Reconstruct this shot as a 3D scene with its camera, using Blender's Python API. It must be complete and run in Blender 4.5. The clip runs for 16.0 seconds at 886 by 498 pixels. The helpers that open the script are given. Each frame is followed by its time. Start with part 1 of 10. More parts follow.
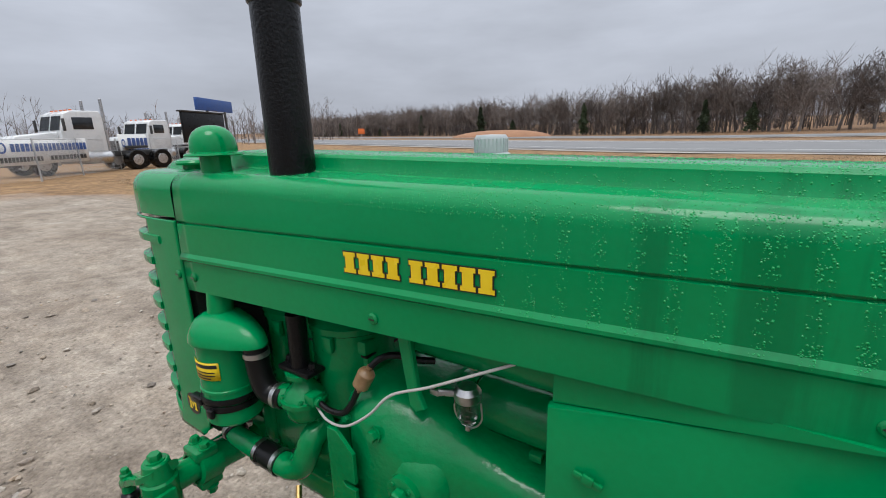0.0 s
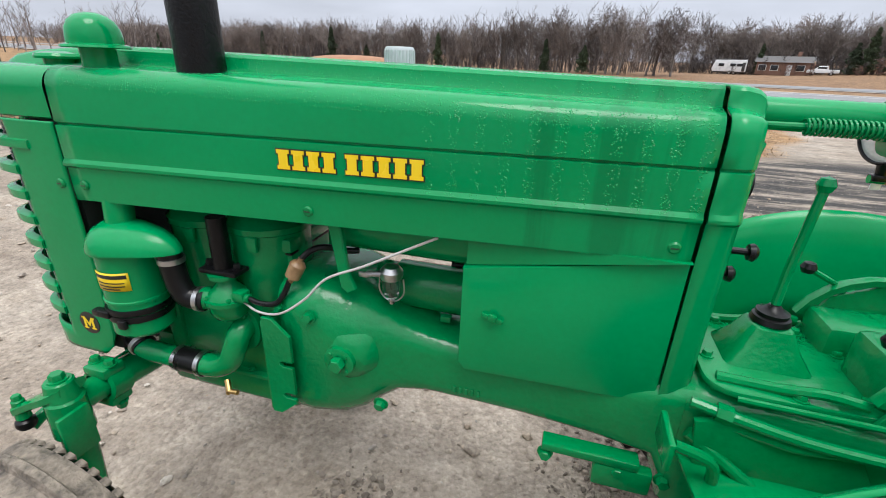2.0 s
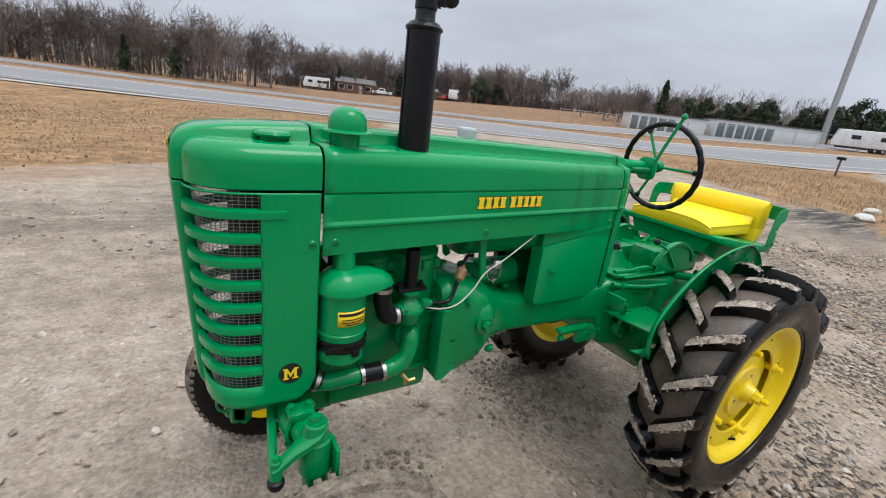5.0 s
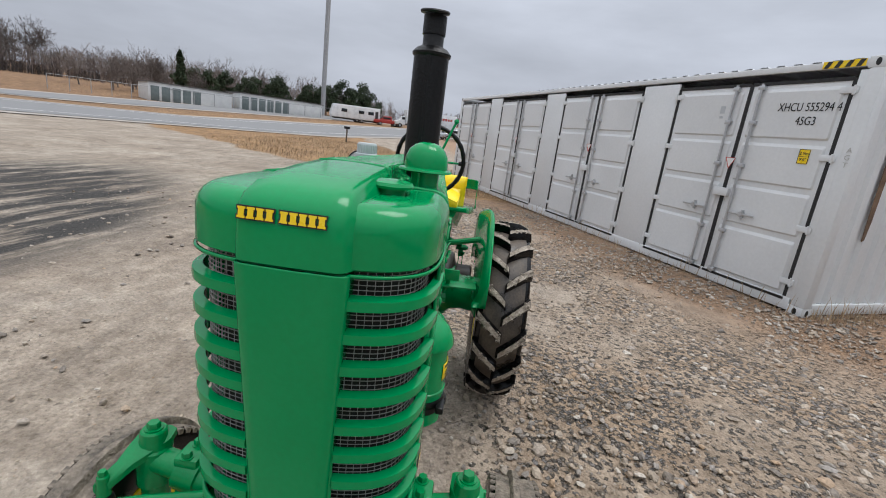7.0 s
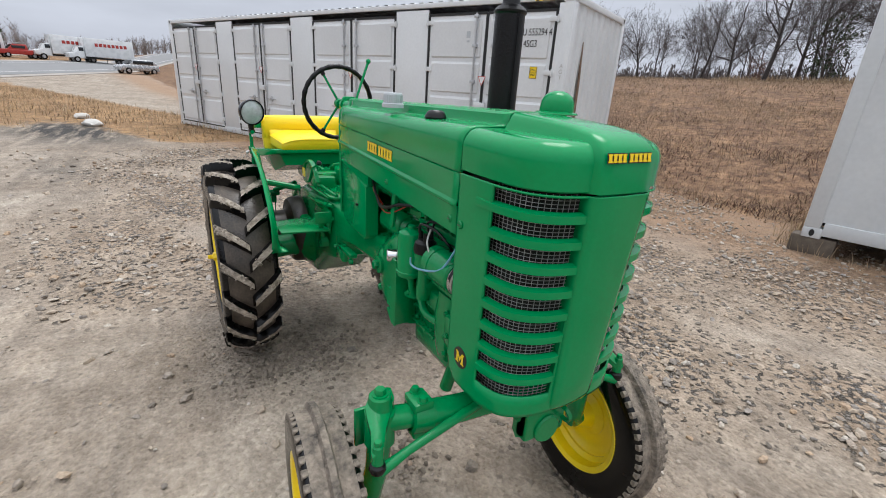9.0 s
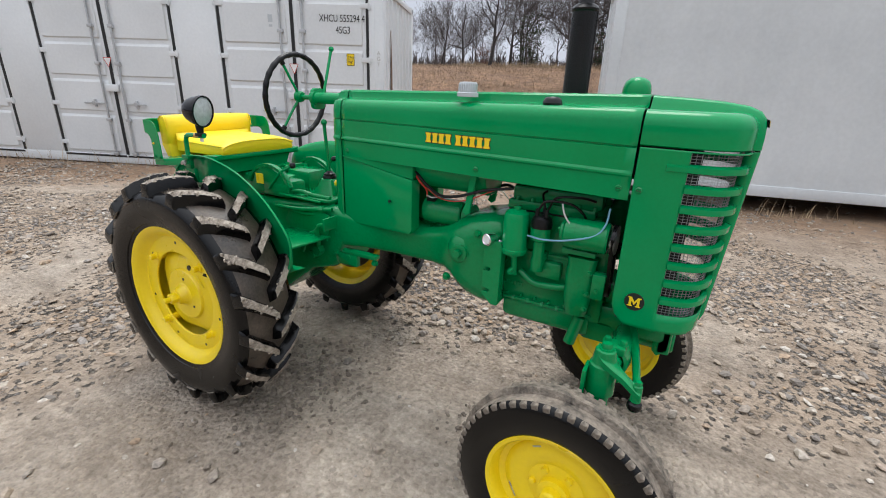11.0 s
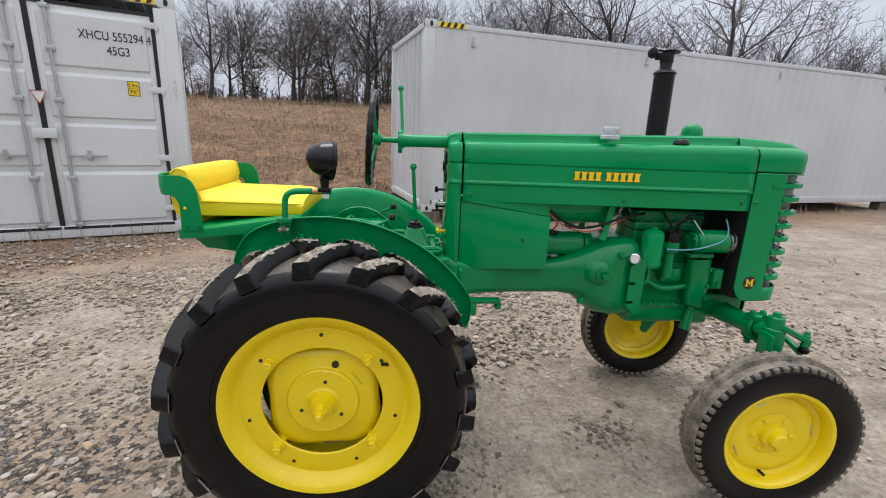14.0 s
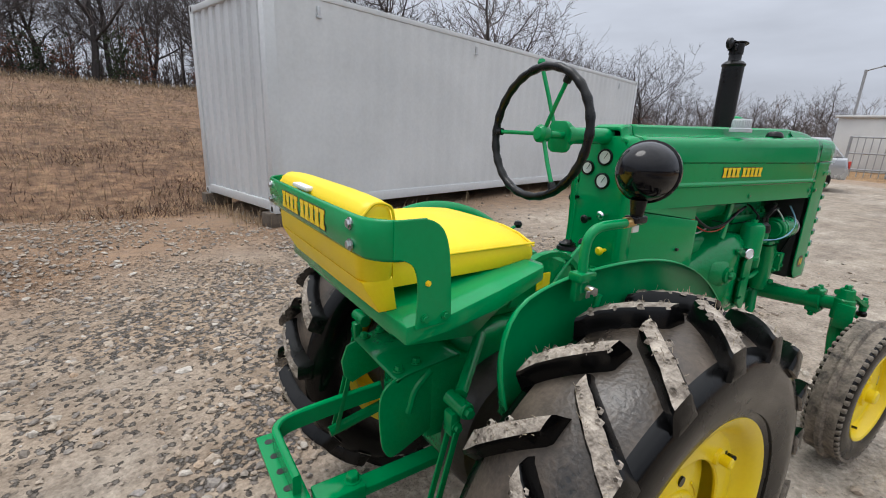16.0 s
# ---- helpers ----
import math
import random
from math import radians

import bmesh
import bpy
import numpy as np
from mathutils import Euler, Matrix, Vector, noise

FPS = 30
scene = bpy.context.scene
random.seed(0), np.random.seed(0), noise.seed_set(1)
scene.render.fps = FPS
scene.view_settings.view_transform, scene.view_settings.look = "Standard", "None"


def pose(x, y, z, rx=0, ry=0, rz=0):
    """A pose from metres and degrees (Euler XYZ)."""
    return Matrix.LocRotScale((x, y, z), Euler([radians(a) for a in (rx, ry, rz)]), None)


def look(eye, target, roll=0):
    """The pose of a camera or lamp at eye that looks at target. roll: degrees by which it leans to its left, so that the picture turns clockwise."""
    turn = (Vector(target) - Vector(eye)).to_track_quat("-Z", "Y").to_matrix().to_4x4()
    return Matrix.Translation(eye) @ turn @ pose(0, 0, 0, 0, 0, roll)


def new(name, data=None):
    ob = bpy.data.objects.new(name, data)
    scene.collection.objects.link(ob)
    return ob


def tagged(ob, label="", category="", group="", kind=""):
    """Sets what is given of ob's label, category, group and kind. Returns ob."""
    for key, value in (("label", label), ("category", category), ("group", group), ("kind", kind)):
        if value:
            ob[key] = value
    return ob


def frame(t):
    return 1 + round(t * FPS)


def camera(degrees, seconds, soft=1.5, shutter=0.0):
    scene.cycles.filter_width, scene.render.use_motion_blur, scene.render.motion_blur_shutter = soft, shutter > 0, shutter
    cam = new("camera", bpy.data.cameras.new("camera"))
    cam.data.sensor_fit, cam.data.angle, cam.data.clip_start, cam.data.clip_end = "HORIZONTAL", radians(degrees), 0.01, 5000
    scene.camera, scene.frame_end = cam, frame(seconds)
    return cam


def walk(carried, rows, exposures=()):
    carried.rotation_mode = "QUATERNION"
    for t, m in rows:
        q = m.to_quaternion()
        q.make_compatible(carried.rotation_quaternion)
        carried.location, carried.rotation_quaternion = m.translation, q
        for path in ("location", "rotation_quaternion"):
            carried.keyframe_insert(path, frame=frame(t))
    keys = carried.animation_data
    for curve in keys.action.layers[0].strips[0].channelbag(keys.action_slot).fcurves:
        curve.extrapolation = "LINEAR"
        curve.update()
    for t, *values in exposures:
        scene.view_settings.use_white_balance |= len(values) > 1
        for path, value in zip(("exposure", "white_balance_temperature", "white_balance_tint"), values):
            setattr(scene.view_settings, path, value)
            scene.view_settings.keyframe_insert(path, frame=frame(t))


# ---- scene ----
cam = camera(89.9, 16.0, soft=1.0)
PATH = [
    (0, (-0.711, -0.707, 1.524), (-1.802, 0.894, 1.026), -1.8),
    (0.5, (-0.721, -0.716, 1.52), (-1.818, 0.858, 0.955), -1.4),
    (1, (-0.736, -0.745, 1.496), (-1.756, 0.842, 0.83), -0.4),
    (1.5, (-0.691, -0.84, 1.5), (-1.456, 0.851, 0.753), 1.4),
    (2, (-0.749, -0.905, 1.493), (-1.237, 0.873, 0.716), 2.1),
    (2.5, (-1.017, -1.027, 1.511), (-1.342, 0.812, 0.795), 2.1),
    (3, (-1.169, -1.171, 1.564), (-1.287, 0.71, 0.895), 2.8),
    (3.5, (-1.365, -1.423, 1.577), (-1.212, 0.471, 0.952), 4.2),
    (3.7, (-1.418, -1.473, 1.578), (-1.167, 0.411, 0.956), 4.7),
    (5.8, (-2.487, -0.911, 1.602), (-1.002, 0.289, 1.004), 7.8),
    (6, (-2.544, -0.784, 1.583), (-0.959, 0.286, 0.996), 7.8),
    (6.5, (-2.646, -0.523, 1.59), (-0.826, 0.1, 1.041), 7.1),
    (7, (-2.729, -0.261, 1.579), (-0.792, -0.17, 1.087), 7.3),
    (7.5, (-2.81, -0.04, 1.58), (-0.894, -0.335, 1.087), 5.8),
    (8, (-2.74, 0.268, 1.522), (-0.903, -0.318, 0.992), 4.8),
    (8.5, (-2.727, 0.508, 1.538), (-0.984, -0.256, 0.924), 4.2),
    (9, (-2.706, 0.828, 1.545), (-1.103, -0.158, 0.867), 3.7),
    (9.2, (-2.667, 0.913, 1.536), (-1.129, -0.16, 0.84), 3.3),
    (11.3, (-1.765, 1.787, 1.491), (-0.987, 0.062, 0.845), 2.2),
    (11.5, (-1.651, 1.84, 1.489), (-0.962, 0.069, 0.866), 2.2),
    (12, (-1.394, 2.008, 1.506), (-0.891, 0.167, 0.909), 2.6),
    (12.5, (-1.17, 2.141, 1.512), (-0.807, 0.258, 0.945), 2.4),
    (13, (-0.864, 2.094, 1.465), (-0.632, 0.184, 0.917), 2.0),
    (13.5, (-0.596, 2.062, 1.472), (-0.547, 0.133, 0.943), 1.9),
    (14, (-0.257, 2.019, 1.463), (-0.45, 0.092, 0.963), 2.2),
    (14.5, (0.07, 1.856, 1.432), (-0.356, -0.041, 0.961), 2.9),
    (15, (0.405, 1.581, 1.44), (-0.216, -0.261, 0.97), 3.8),
    (15.5, (0.734, 1.328, 1.447), (-0.106, -0.421, 0.96), 3.8),
    (16, (0.887, 1.0, 1.434), (-0.205, -0.592, 0.912), 2.4),
]
EXPOSURE = [(0.0, -0.10), (0.5, -0.10), (1.0, -0.10), (1.5, 0.0), (2.0, 0.40), (2.5, 0.35), (3.0, 0.12), (3.5, 0.08), (5.0, 0.12), (6.0, 0.12), (6.5, 0.0), (7.0, -0.08), (7.5, -0.2), (8.0, -0.24), (8.5, -0.05), (9.0, 0.14), (11.5, 0.24), (12.5, 0.18), (14.0, 0.14), (15.0, 0.12), (16.0, 0.02)]
walk(cam, [(t, look(eye, target, roll)) for t, eye, target, roll in PATH], [(t, stops, 6380, 10) for t, stops in EXPOSURE])

# ---------------- world, sun ----------------
world = bpy.data.worlds.new("overcast_sky")
scene.world = world
world.use_nodes = True
wn, wl = world.node_tree.nodes, world.node_tree.links
wn.clear()
w_out = wn.new("ShaderNodeOutputWorld")
w_bg = wn.new("ShaderNodeBackground")
w_sky = wn.new("ShaderNodeTexSky")
w_sky.sky_type = "NISHITA"
w_sky.sun_disc = False
w_sky.sun_elevation, w_sky.sun_rotation = radians(72), radians(153)
w_sky.dust_density = 4.0
w_co = wn.new("ShaderNodeTexCoord")
w_sep = wn.new("ShaderNodeSeparateXYZ")
wl.new(w_co.outputs["Generated"], w_sep.inputs[0])
# overcast vault: three times brighter overhead than at the horizon
w_ramp = wn.new("ShaderNodeValToRGB")
w_ramp.color_ramp.elements[0].position, w_ramp.color_ramp.elements[0].color = 0.0, (4.5, 4.75, 5.4, 1)
w_ramp.color_ramp.elements[1].position, w_ramp.color_ramp.elements[1].color = 1.0, (17.5, 18.0, 18.9, 1)
mid = w_ramp.color_ramp.elements.new(0.3)
mid.color = (5.95, 6.3, 7.05, 1)
wl.new(w_sep.outputs["Z"], w_ramp.inputs[0])
# soft cloud structure
w_map = wn.new("ShaderNodeMapping")
w_map.inputs["Scale"].default_value = (1.0, 1.0, 4.0)
w_noise = wn.new("ShaderNodeTexNoise")
w_noise.inputs["Scale"].default_value, w_noise.inputs["Detail"].default_value = 2.2, 5
w_noise.inputs["Roughness"].default_value = 0.55
wl.new(w_co.outputs["Generated"], w_map.inputs[0])
wl.new(w_map.outputs[0], w_noise.inputs["Vector"])
w_cr = wn.new("ShaderNodeMapRange")
w_cr.inputs["From Min"].default_value, w_cr.inputs["From Max"].default_value = 0.3, 0.7
w_cr.inputs["To Min"].default_value, w_cr.inputs["To Max"].default_value = 0.86, 1.16
wl.new(w_noise.outputs[0], w_cr.inputs[0])
w_mul = wn.new("ShaderNodeVectorMath")
w_mul.operation = "SCALE"
wl.new(w_ramp.outputs[0], w_mul.inputs[0])
wl.new(w_cr.outputs[0], w_mul.inputs["Scale"])
w_mix = wn.new("ShaderNodeMix")
w_mix.data_type = "RGBA"
w_mix.inputs[0].default_value = 0.93
wl.new(w_sky.outputs[0], w_mix.inputs[6])
wl.new(w_mul.outputs[0], w_mix.inputs[7])
wl.new(w_mix.outputs[2], w_bg.inputs[0])
w_bg.inputs[1].default_value = 0.106
wl.new(w_bg.outputs[0], w_out.inputs[0])
sun_data = bpy.data.lights.new("sun", "SUN")
sun_data.energy, sun_data.angle, sun_data.color = 1.35, radians(28), (1.0, 0.97, 0.93)
sun = new("sun", sun_data)
sun.matrix_world = look((3, -6, 21), (0, 0, 0))


# ---------------- helpers ----------------
def part(name, bm, material, parent=None, label="", angle=35, smooth=True):
    me = bpy.data.meshes.new(name)
    bm.normal_update()
    bm.to_mesh(me)
    bm.free()
    return part_mesh(name, me, material, parent, label, angle, smooth)


def part_mesh(name, me, material, parent=None, label="", angle=35, smooth=True):
    for m in material if isinstance(material, (list, tuple)) else [material]:
        me.materials.append(m)
    if smooth:
        me.shade_smooth()
        me.set_sharp_from_angle(angle=radians(angle))
    ob = new(name, me)
    if parent is not None:
        ob.parent = parent
    if label:
        ob["label"] = label
    return ob


def pieces(name, bm, material, parent, label="", angle=35, smooth=True):
    """each loose piece of a bmesh as a part of its own"""
    bm.verts.index_update()
    left = set(bm.verts)
    while left:
        seed = min(left, key=lambda v: v.index)
        isle, todo = {seed}, [seed]
        while todo:
            for e in todo.pop().link_edges:
                for v in e.verts:
                    if v not in isle:
                        isle.add(v)
                        todo.append(v)
        left -= isle
        order = sorted(isle, key=lambda v: v.index)
        one = bmesh.new()
        copy = {v: one.verts.new(v.co) for v in order}
        for f in sorted({f for v in order for f in v.link_faces}, key=lambda f: [v.index for v in f.verts]):
            one.faces.new([copy[v] for v in f.verts]).material_index = f.material_index
        part(name, one, material, parent, label, angle, smooth)
    bm.free()


def thing(name, label, category, group="", at=None):
    ob = new(name)
    ob.empty_display_size = 0.1
    if at is not None:
        ob.matrix_world = at
    return tagged(ob, label, category, group)


def put(bm, verts, m=None):
    if m is not None:
        bmesh.ops.transform(bm, matrix=m, verts=verts)
    return verts


def box(bm, c, s, m=None, bevel=0.0, seg=2):
    r = bmesh.ops.create_cube(bm, size=1.0)
    vs = r["verts"]
    for v in vs:
        v.co = Vector((c[0] + v.co.x * s[0], c[1] + v.co.y * s[1], c[2] + v.co.z * s[2]))
    if bevel > 0:
        es = list({e for v in vs for e in v.link_edges})
        b = bmesh.ops.bevel(bm, geom=es, offset=bevel, segments=seg, profile=0.5, affect="EDGES", clamp_overlap=True)
        vs = list({v for f in b["faces"] for v in f.verts} | {v for v in vs if v.is_valid})
    return put(bm, vs, m)


def axis_frame(a, b):
    a, b = Vector(a), Vector(b)
    q = (b - a).to_track_quat("Z", "Y").to_matrix().to_4x4()
    return Matrix.Translation(a) @ q, (b - a).length


def lathe(bm, profile, m, n=32, closed=False):
    """profile: (radius, height) pairs turned about the z axis of m"""
    rings = []
    for r, h in profile:
        if r < 1e-6:
            rings.append([bm.verts.new(m @ Vector((0, 0, h)))])
        else:
            rings.append([bm.verts.new(m @ Vector((r * math.cos(2 * math.pi * k / n), r * math.sin(2 * math.pi * k / n), h))) for k in range(n)])
    pairs = list(zip(rings, rings[1:])) + ([(rings[-1], rings[0])] if closed else [])
    for a, b in pairs:
        for k in range(n):
            j = (k + 1) % n
            if len(a) == 1 and len(b) == 1:
                continue
            if len(a) == 1:
                bm.faces.new((a[0], b[j], b[k]))
            elif len(b) == 1:
                bm.faces.new((a[k], a[j], b[0]))
            else:
                bm.faces.new((a[k], a[j], b[j], b[k]))
    return rings


def cyl(bm, a, b, r0, r1=None, n=20, edge=0.0):
    """capped cylinder or cone from a to b, with a small rounded rim"""
    m, h = axis_frame(a, b)
    r1 = r0 if r1 is None else r1
    e = edge
    pr = [(0, 0), (r0 - e, 0), (r0, e), (r1, h - e), (r1 - e, h), (0, h)] if e > 0 else [(0, 0), (r0, 0), (r1, h), (0, h)]
    lathe(bm, pr, m, n)


def bolt(bm, p, d, r=0.012, h=0.010, washer=True):
    """hexagon head at p that points along d"""
    p, d = Vector(p), Vector(d).normalized()
    if washer:
        cyl(bm, p, p + d * 0.003, r * 1.35, n=14)
    m, hh = axis_frame(p + d * 0.002, p + d * (h + 0.002))
    lathe(bm, [(0, 0), (r, 0), (r, hh * 0.8), (r * 0.85, hh), (0, hh)], m, 6)


def tube(bm, pts, r, n=10, caps=True, radii=None):
    """a round tube along a smooth line through pts"""
    pts = [Vector(p) for p in pts]
    rings, up = [], Vector((0, 0, 1))
    for i, p in enumerate(pts):
        d = (pts[min(i + 1, len(pts) - 1)] - pts[max(i - 1, 0)]).normalized()
        side = d.cross(up)
        if side.length < 1e-3:
            side = d.cross(Vector((0, 1, 0)))
        side.normalize()
        v = side.cross(d)
        up = v
        rr = radii[i] if radii else r
        rings.append([bm.verts.new(p + (side * math.cos(2 * math.pi * k / n) + v * math.sin(2 * math.pi * k / n)) * rr) for k in range(n)])
    for a, b in zip(rings, rings[1:]):
        for k in range(n):
            j = (k + 1) % n
            bm.faces.new((a[k], a[j], b[j], b[k]))
    if caps:
        bm.faces.new(rings[0][::-1])
        bm.faces.new(rings[-1])


def smooth_line(pts, n=6):
    """Catmull-Rom through pts"""
    P = [Vector(p) for p in pts]
    P = [2 * P[0] - P[1]] + P + [2 * P[-1] - P[-2]]
    out = []
    for i in range(1, len(P) - 2):
        a, b, c, d = P[i - 1:i + 3]
        for k in range(n):
            t = k / n
            out.append(0.5 * ((2 * b) + (c - a) * t + (2 * a - 5 * b + 4 * c - d) * t * t + (3 * b - a - 3 * c + d) * t ** 3))
    out.append(P[-2])
    return out


def prism(bm, poly, y0, y1, bevel=0.0, seg=2, plane="xz"):
    """a polygon in the xz (or xy, yz) plane pulled from y0 to y1"""
    def at(p, y):
        return Vector((p[0], y, p[1])) if plane == "xz" else Vector((p[0], p[1], y)) if plane == "xy" else Vector((y, p[0], p[1]))
    a = [bm.verts.new(at(p, y0)) for p in poly]
    b = [bm.verts.new(at(p, y1)) for p in poly]
    n = len(poly)
    fs = [bm.faces.new(a), bm.faces.new(b[::-1])]
    for k in range(n):
        fs.append(bm.faces.new((a[k], b[k], b[(k + 1) % n], a[(k + 1) % n])))
    bmesh.ops.recalc_face_normals(bm, faces=fs)
    if bevel > 0:
        es = list({e for f in fs[:2] for e in f.edges})
        bmesh.ops.bevel(bm, geom=es, offset=bevel, segments=seg, profile=0.5, affect="EDGES", clamp_overlap=True)


def loft(bm, rings, close=True, caps=(True, True)):
    vs = [[bm.verts.new(Vector(p)) for p in r] for r in rings]
    fs = []
    for a, b in zip(vs, vs[1:]):
        n = len(a)
        for k in range(n if close else n - 1):
            j = (k + 1) % n
            fs.append(bm.faces.new((a[k], a[j], b[j], b[k])))
    if caps[0]:
        fs.append(bm.faces.new(vs[0][::-1]))
    if caps[1]:
        fs.append(bm.faces.new(vs[-1]))
    bmesh.ops.recalc_face_normals(bm, faces=fs)
    return vs


def rounded(w, h, r, n=4, cx=0.0, cy=0.0):
    """outline of a rounded rectangle"""
    out = []
    for sx, sy, a0 in ((1, 1, 0), (-1, 1, 90), (-1, -1, 180), (1, -1, 270)):
        for k in range(n + 1):
            a = radians(a0 + 90 * k / n)
            out.append((cx + sx * (w / 2 - r) + r * math.cos(a), cy + sy * (h / 2 - r) + r * math.sin(a)))
    return out


def solid(ob, t, offset=-1.0):
    md = ob.modifiers.new("thickness", "SOLIDIFY")
    md.thickness, md.offset = t, offset
    return ob


# ---------------- materials ----------------
def material(name, a, b, scale=6.0, rough=0.5, metal=0.0, bump=0.0, bump_scale=40.0, fine=None, coat=0.0, rough_var=0.1, dist=0.01, spec=0.5, island=0.0, obj_random=0.0):
    """two colours mixed at a large and a small scale, uneven gloss, and fine relief"""
    m = bpy.data.materials.new(name)
    m.use_nodes = True
    n, l = m.node_tree.nodes, m.node_tree.links
    p = n["Principled BSDF"]
    co = n.new("ShaderNodeTexCoord")
    big = n.new("ShaderNodeTexNoise")
    big.inputs["Scale"].default_value, big.inputs["Detail"].default_value = scale, 6
    small = n.new("ShaderNodeTexNoise")
    small.inputs["Scale"].default_value, small.inputs["Detail"].default_value = bump_scale, 4
    for t in (big, small):
        l.new(co.outputs["Object"], t.inputs["Vector"])
    add = n.new("ShaderNodeMath")
    add.operation = "MULTIPLY_ADD"
    l.new(small.outputs[0], add.inputs[0])
    add.inputs[1].default_value = 0.45
    l.new(big.outputs[0], add.inputs[2])
    last = add
    for on, node, out in ((island, "ShaderNodeNewGeometry", "Random Per Island"), (obj_random, "ShaderNodeObjectInfo", "Random")):
        if on:
            g = n.new(node)
            x = n.new("ShaderNodeMath")
            x.operation = "MULTIPLY_ADD"
            x.inputs[1].default_value = on
            l.new(g.outputs[out], x.inputs[0])
            l.new(last.outputs[0], x.inputs[2])
            y = n.new("ShaderNodeMath")
            y.operation = "SUBTRACT"
            y.inputs[1].default_value = on / 2
            l.new(x.outputs[0], y.inputs[0])
            last = y
    rg = n.new("ShaderNodeMapRange")
    rg.inputs["From Min"].default_value, rg.inputs["From Max"].default_value = 0.45, 1.0
    l.new(last.outputs[0], rg.inputs[0])
    mx = n.new("ShaderNodeMix")
    mx.data_type = "RGBA"
    mx.inputs[6].default_value, mx.inputs[7].default_value = (*a, 1), (*b, 1)
    l.new(rg.outputs[0], mx.inputs[0])
    l.new(mx.outputs[2], p.inputs["Base Color"])
    rr = n.new("ShaderNodeMapRange")
    rr.inputs["From Min"].default_value, rr.inputs["From Max"].default_value = 0.3, 0.7
    rr.inputs["To Min"].default_value, rr.inputs["To Max"].default_value = max(rough - rough_var, 0.02), min(rough + rough_var, 1)
    l.new(big.outputs[0], rr.inputs[0])
    l.new(rr.outputs[0], p.inputs["Roughness"])
    p.inputs["Metallic"].default_value = metal
    p.inputs["Coat Weight"].default_value = coat
    p.inputs["Coat Roughness"].default_value = 0.12
    p.inputs["Specular IOR Level"].default_value = spec
    if bump:
        bp = n.new("ShaderNodeBump")
        bp.inputs["Strength"].default_value, bp.inputs["Distance"].default_value = bump, dist
        l.new(small.outputs[0], bp.inputs["Height"])
        l.new(bp.outputs[0], p.inputs["Normal"])
    return m


GREEN = material("green_paint", (0.0, 0.232, 0.066), (0.0, 0.280, 0.087), 3.0, 0.15, 0, 0.05, 90, rough_var=0.07, dist=0.002, spec=0.30)
GREEN_CAST = material("green_painted_cast_iron", (0.0, 0.180, 0.048), (0.0, 0.248, 0.073), 5.0, 0.16, 0, 0.4, 80, rough_var=0.09, dist=0.003, spec=0.36)
YELLOW = material("yellow_paint", (0.80, 0.58, 0.0), (0.90, 0.67, 0.002), 4.0, 0.35, 0, 0.06, 80, coat=0.2, dist=0.002)
VINYL = material("yellow_vinyl", (0.86, 0.60, 0.002), (0.93, 0.69, 0.006), 5.0, 0.45, 0, 0.12, 160, dist=0.002)
RUBBER = material("black_tyre_rubber", (0.0012, 0.0012, 0.0014), (0.004, 0.004, 0.004), 7.0, 0.22, 0, 0.08, 120, rough_var=0.12, dist=0.002, spec=0.30)
MUD = material("dried_mud_on_rubber", (0.13, 0.105, 0.082), (0.54, 0.47, 0.39), 30.0, 0.88, 0, 0.9, 120, dist=0.010)
MUDDY = material("brown_mud_on_ribbed_tread", (0.030, 0.025, 0.020), (0.34, 0.285, 0.225), 22.0, 0.8, 0, 0.9, 90, rough_var=0.15, dist=0.010)
BLACK = material("black_enamel", (0.002, 0.002, 0.0025), (0.006, 0.006, 0.007), 6.0, 0.36, 0, 0.5, 150, rough_var=0.12, dist=0.003, spec=0.3)
PLASTIC = material("black_plastic", (0.003, 0.003, 0.003), (0.008, 0.008, 0.009), 10.0, 0.30, 0, 0.05, 90, dist=0.002, spec=0.28)
STEEL = material("bare_steel", (0.42, 0.42, 0.43), (0.6, 0.6, 0.6), 20.0, 0.32, 1.0, 0.1, 150, dist=0.001)
CHROME = material("chrome", (0.7, 0.7, 0.72), (0.8, 0.8, 0.82), 10.0, 0.12, 1.0, 0.0)
BRASS = material("brass", (0.55, 0.36, 0.13), (0.7, 0.48, 0.2), 20.0, 0.35, 1.0, 0.1, 150, dist=0.001)
CAPGREY = material("grey_cap_plastic", (0.42, 0.45, 0.47), (0.52, 0.55, 0.57), 9.0, 0.5, 0, 0.05, 120, dist=0.001)
CORE = material("dark_radiator_core", (0.006, 0.007, 0.006), (0.02, 0.02, 0.018), 30.0, 0.7, 0, 0.4, 260, dist=0.003)
WIRE = material("galvanised_wire", (0.32, 0.33, 0.32), (0.5, 0.51, 0.5), 40.0, 0.45, 0.3, 0.1, 200, dist=0.001)
DECAL_Y = material("decal_yellow", (0.88, 0.6, 0.01), (0.92, 0.66, 0.02), 10.0, 0.3, 0, 0.0)
DECAL_K = material("decal_black", (0.01, 0.01, 0.01), (0.02, 0.02, 0.02), 10.0, 0.35, 0, 0.0)
DECAL_W = material("decal_white", (0.75, 0.75, 0.73), (0.82, 0.82, 0.8), 10.0, 0.4, 0, 0.0)
RED = material("red_plastic", (0.45, 0.03, 0.02), (0.6, 0.05, 0.03), 10.0, 0.4, 0, 0.0)
BLUEW = material("blue_wire", (0.12, 0.32, 0.45), (0.2, 0.42, 0.55), 10.0, 0.4, 0, 0.0)
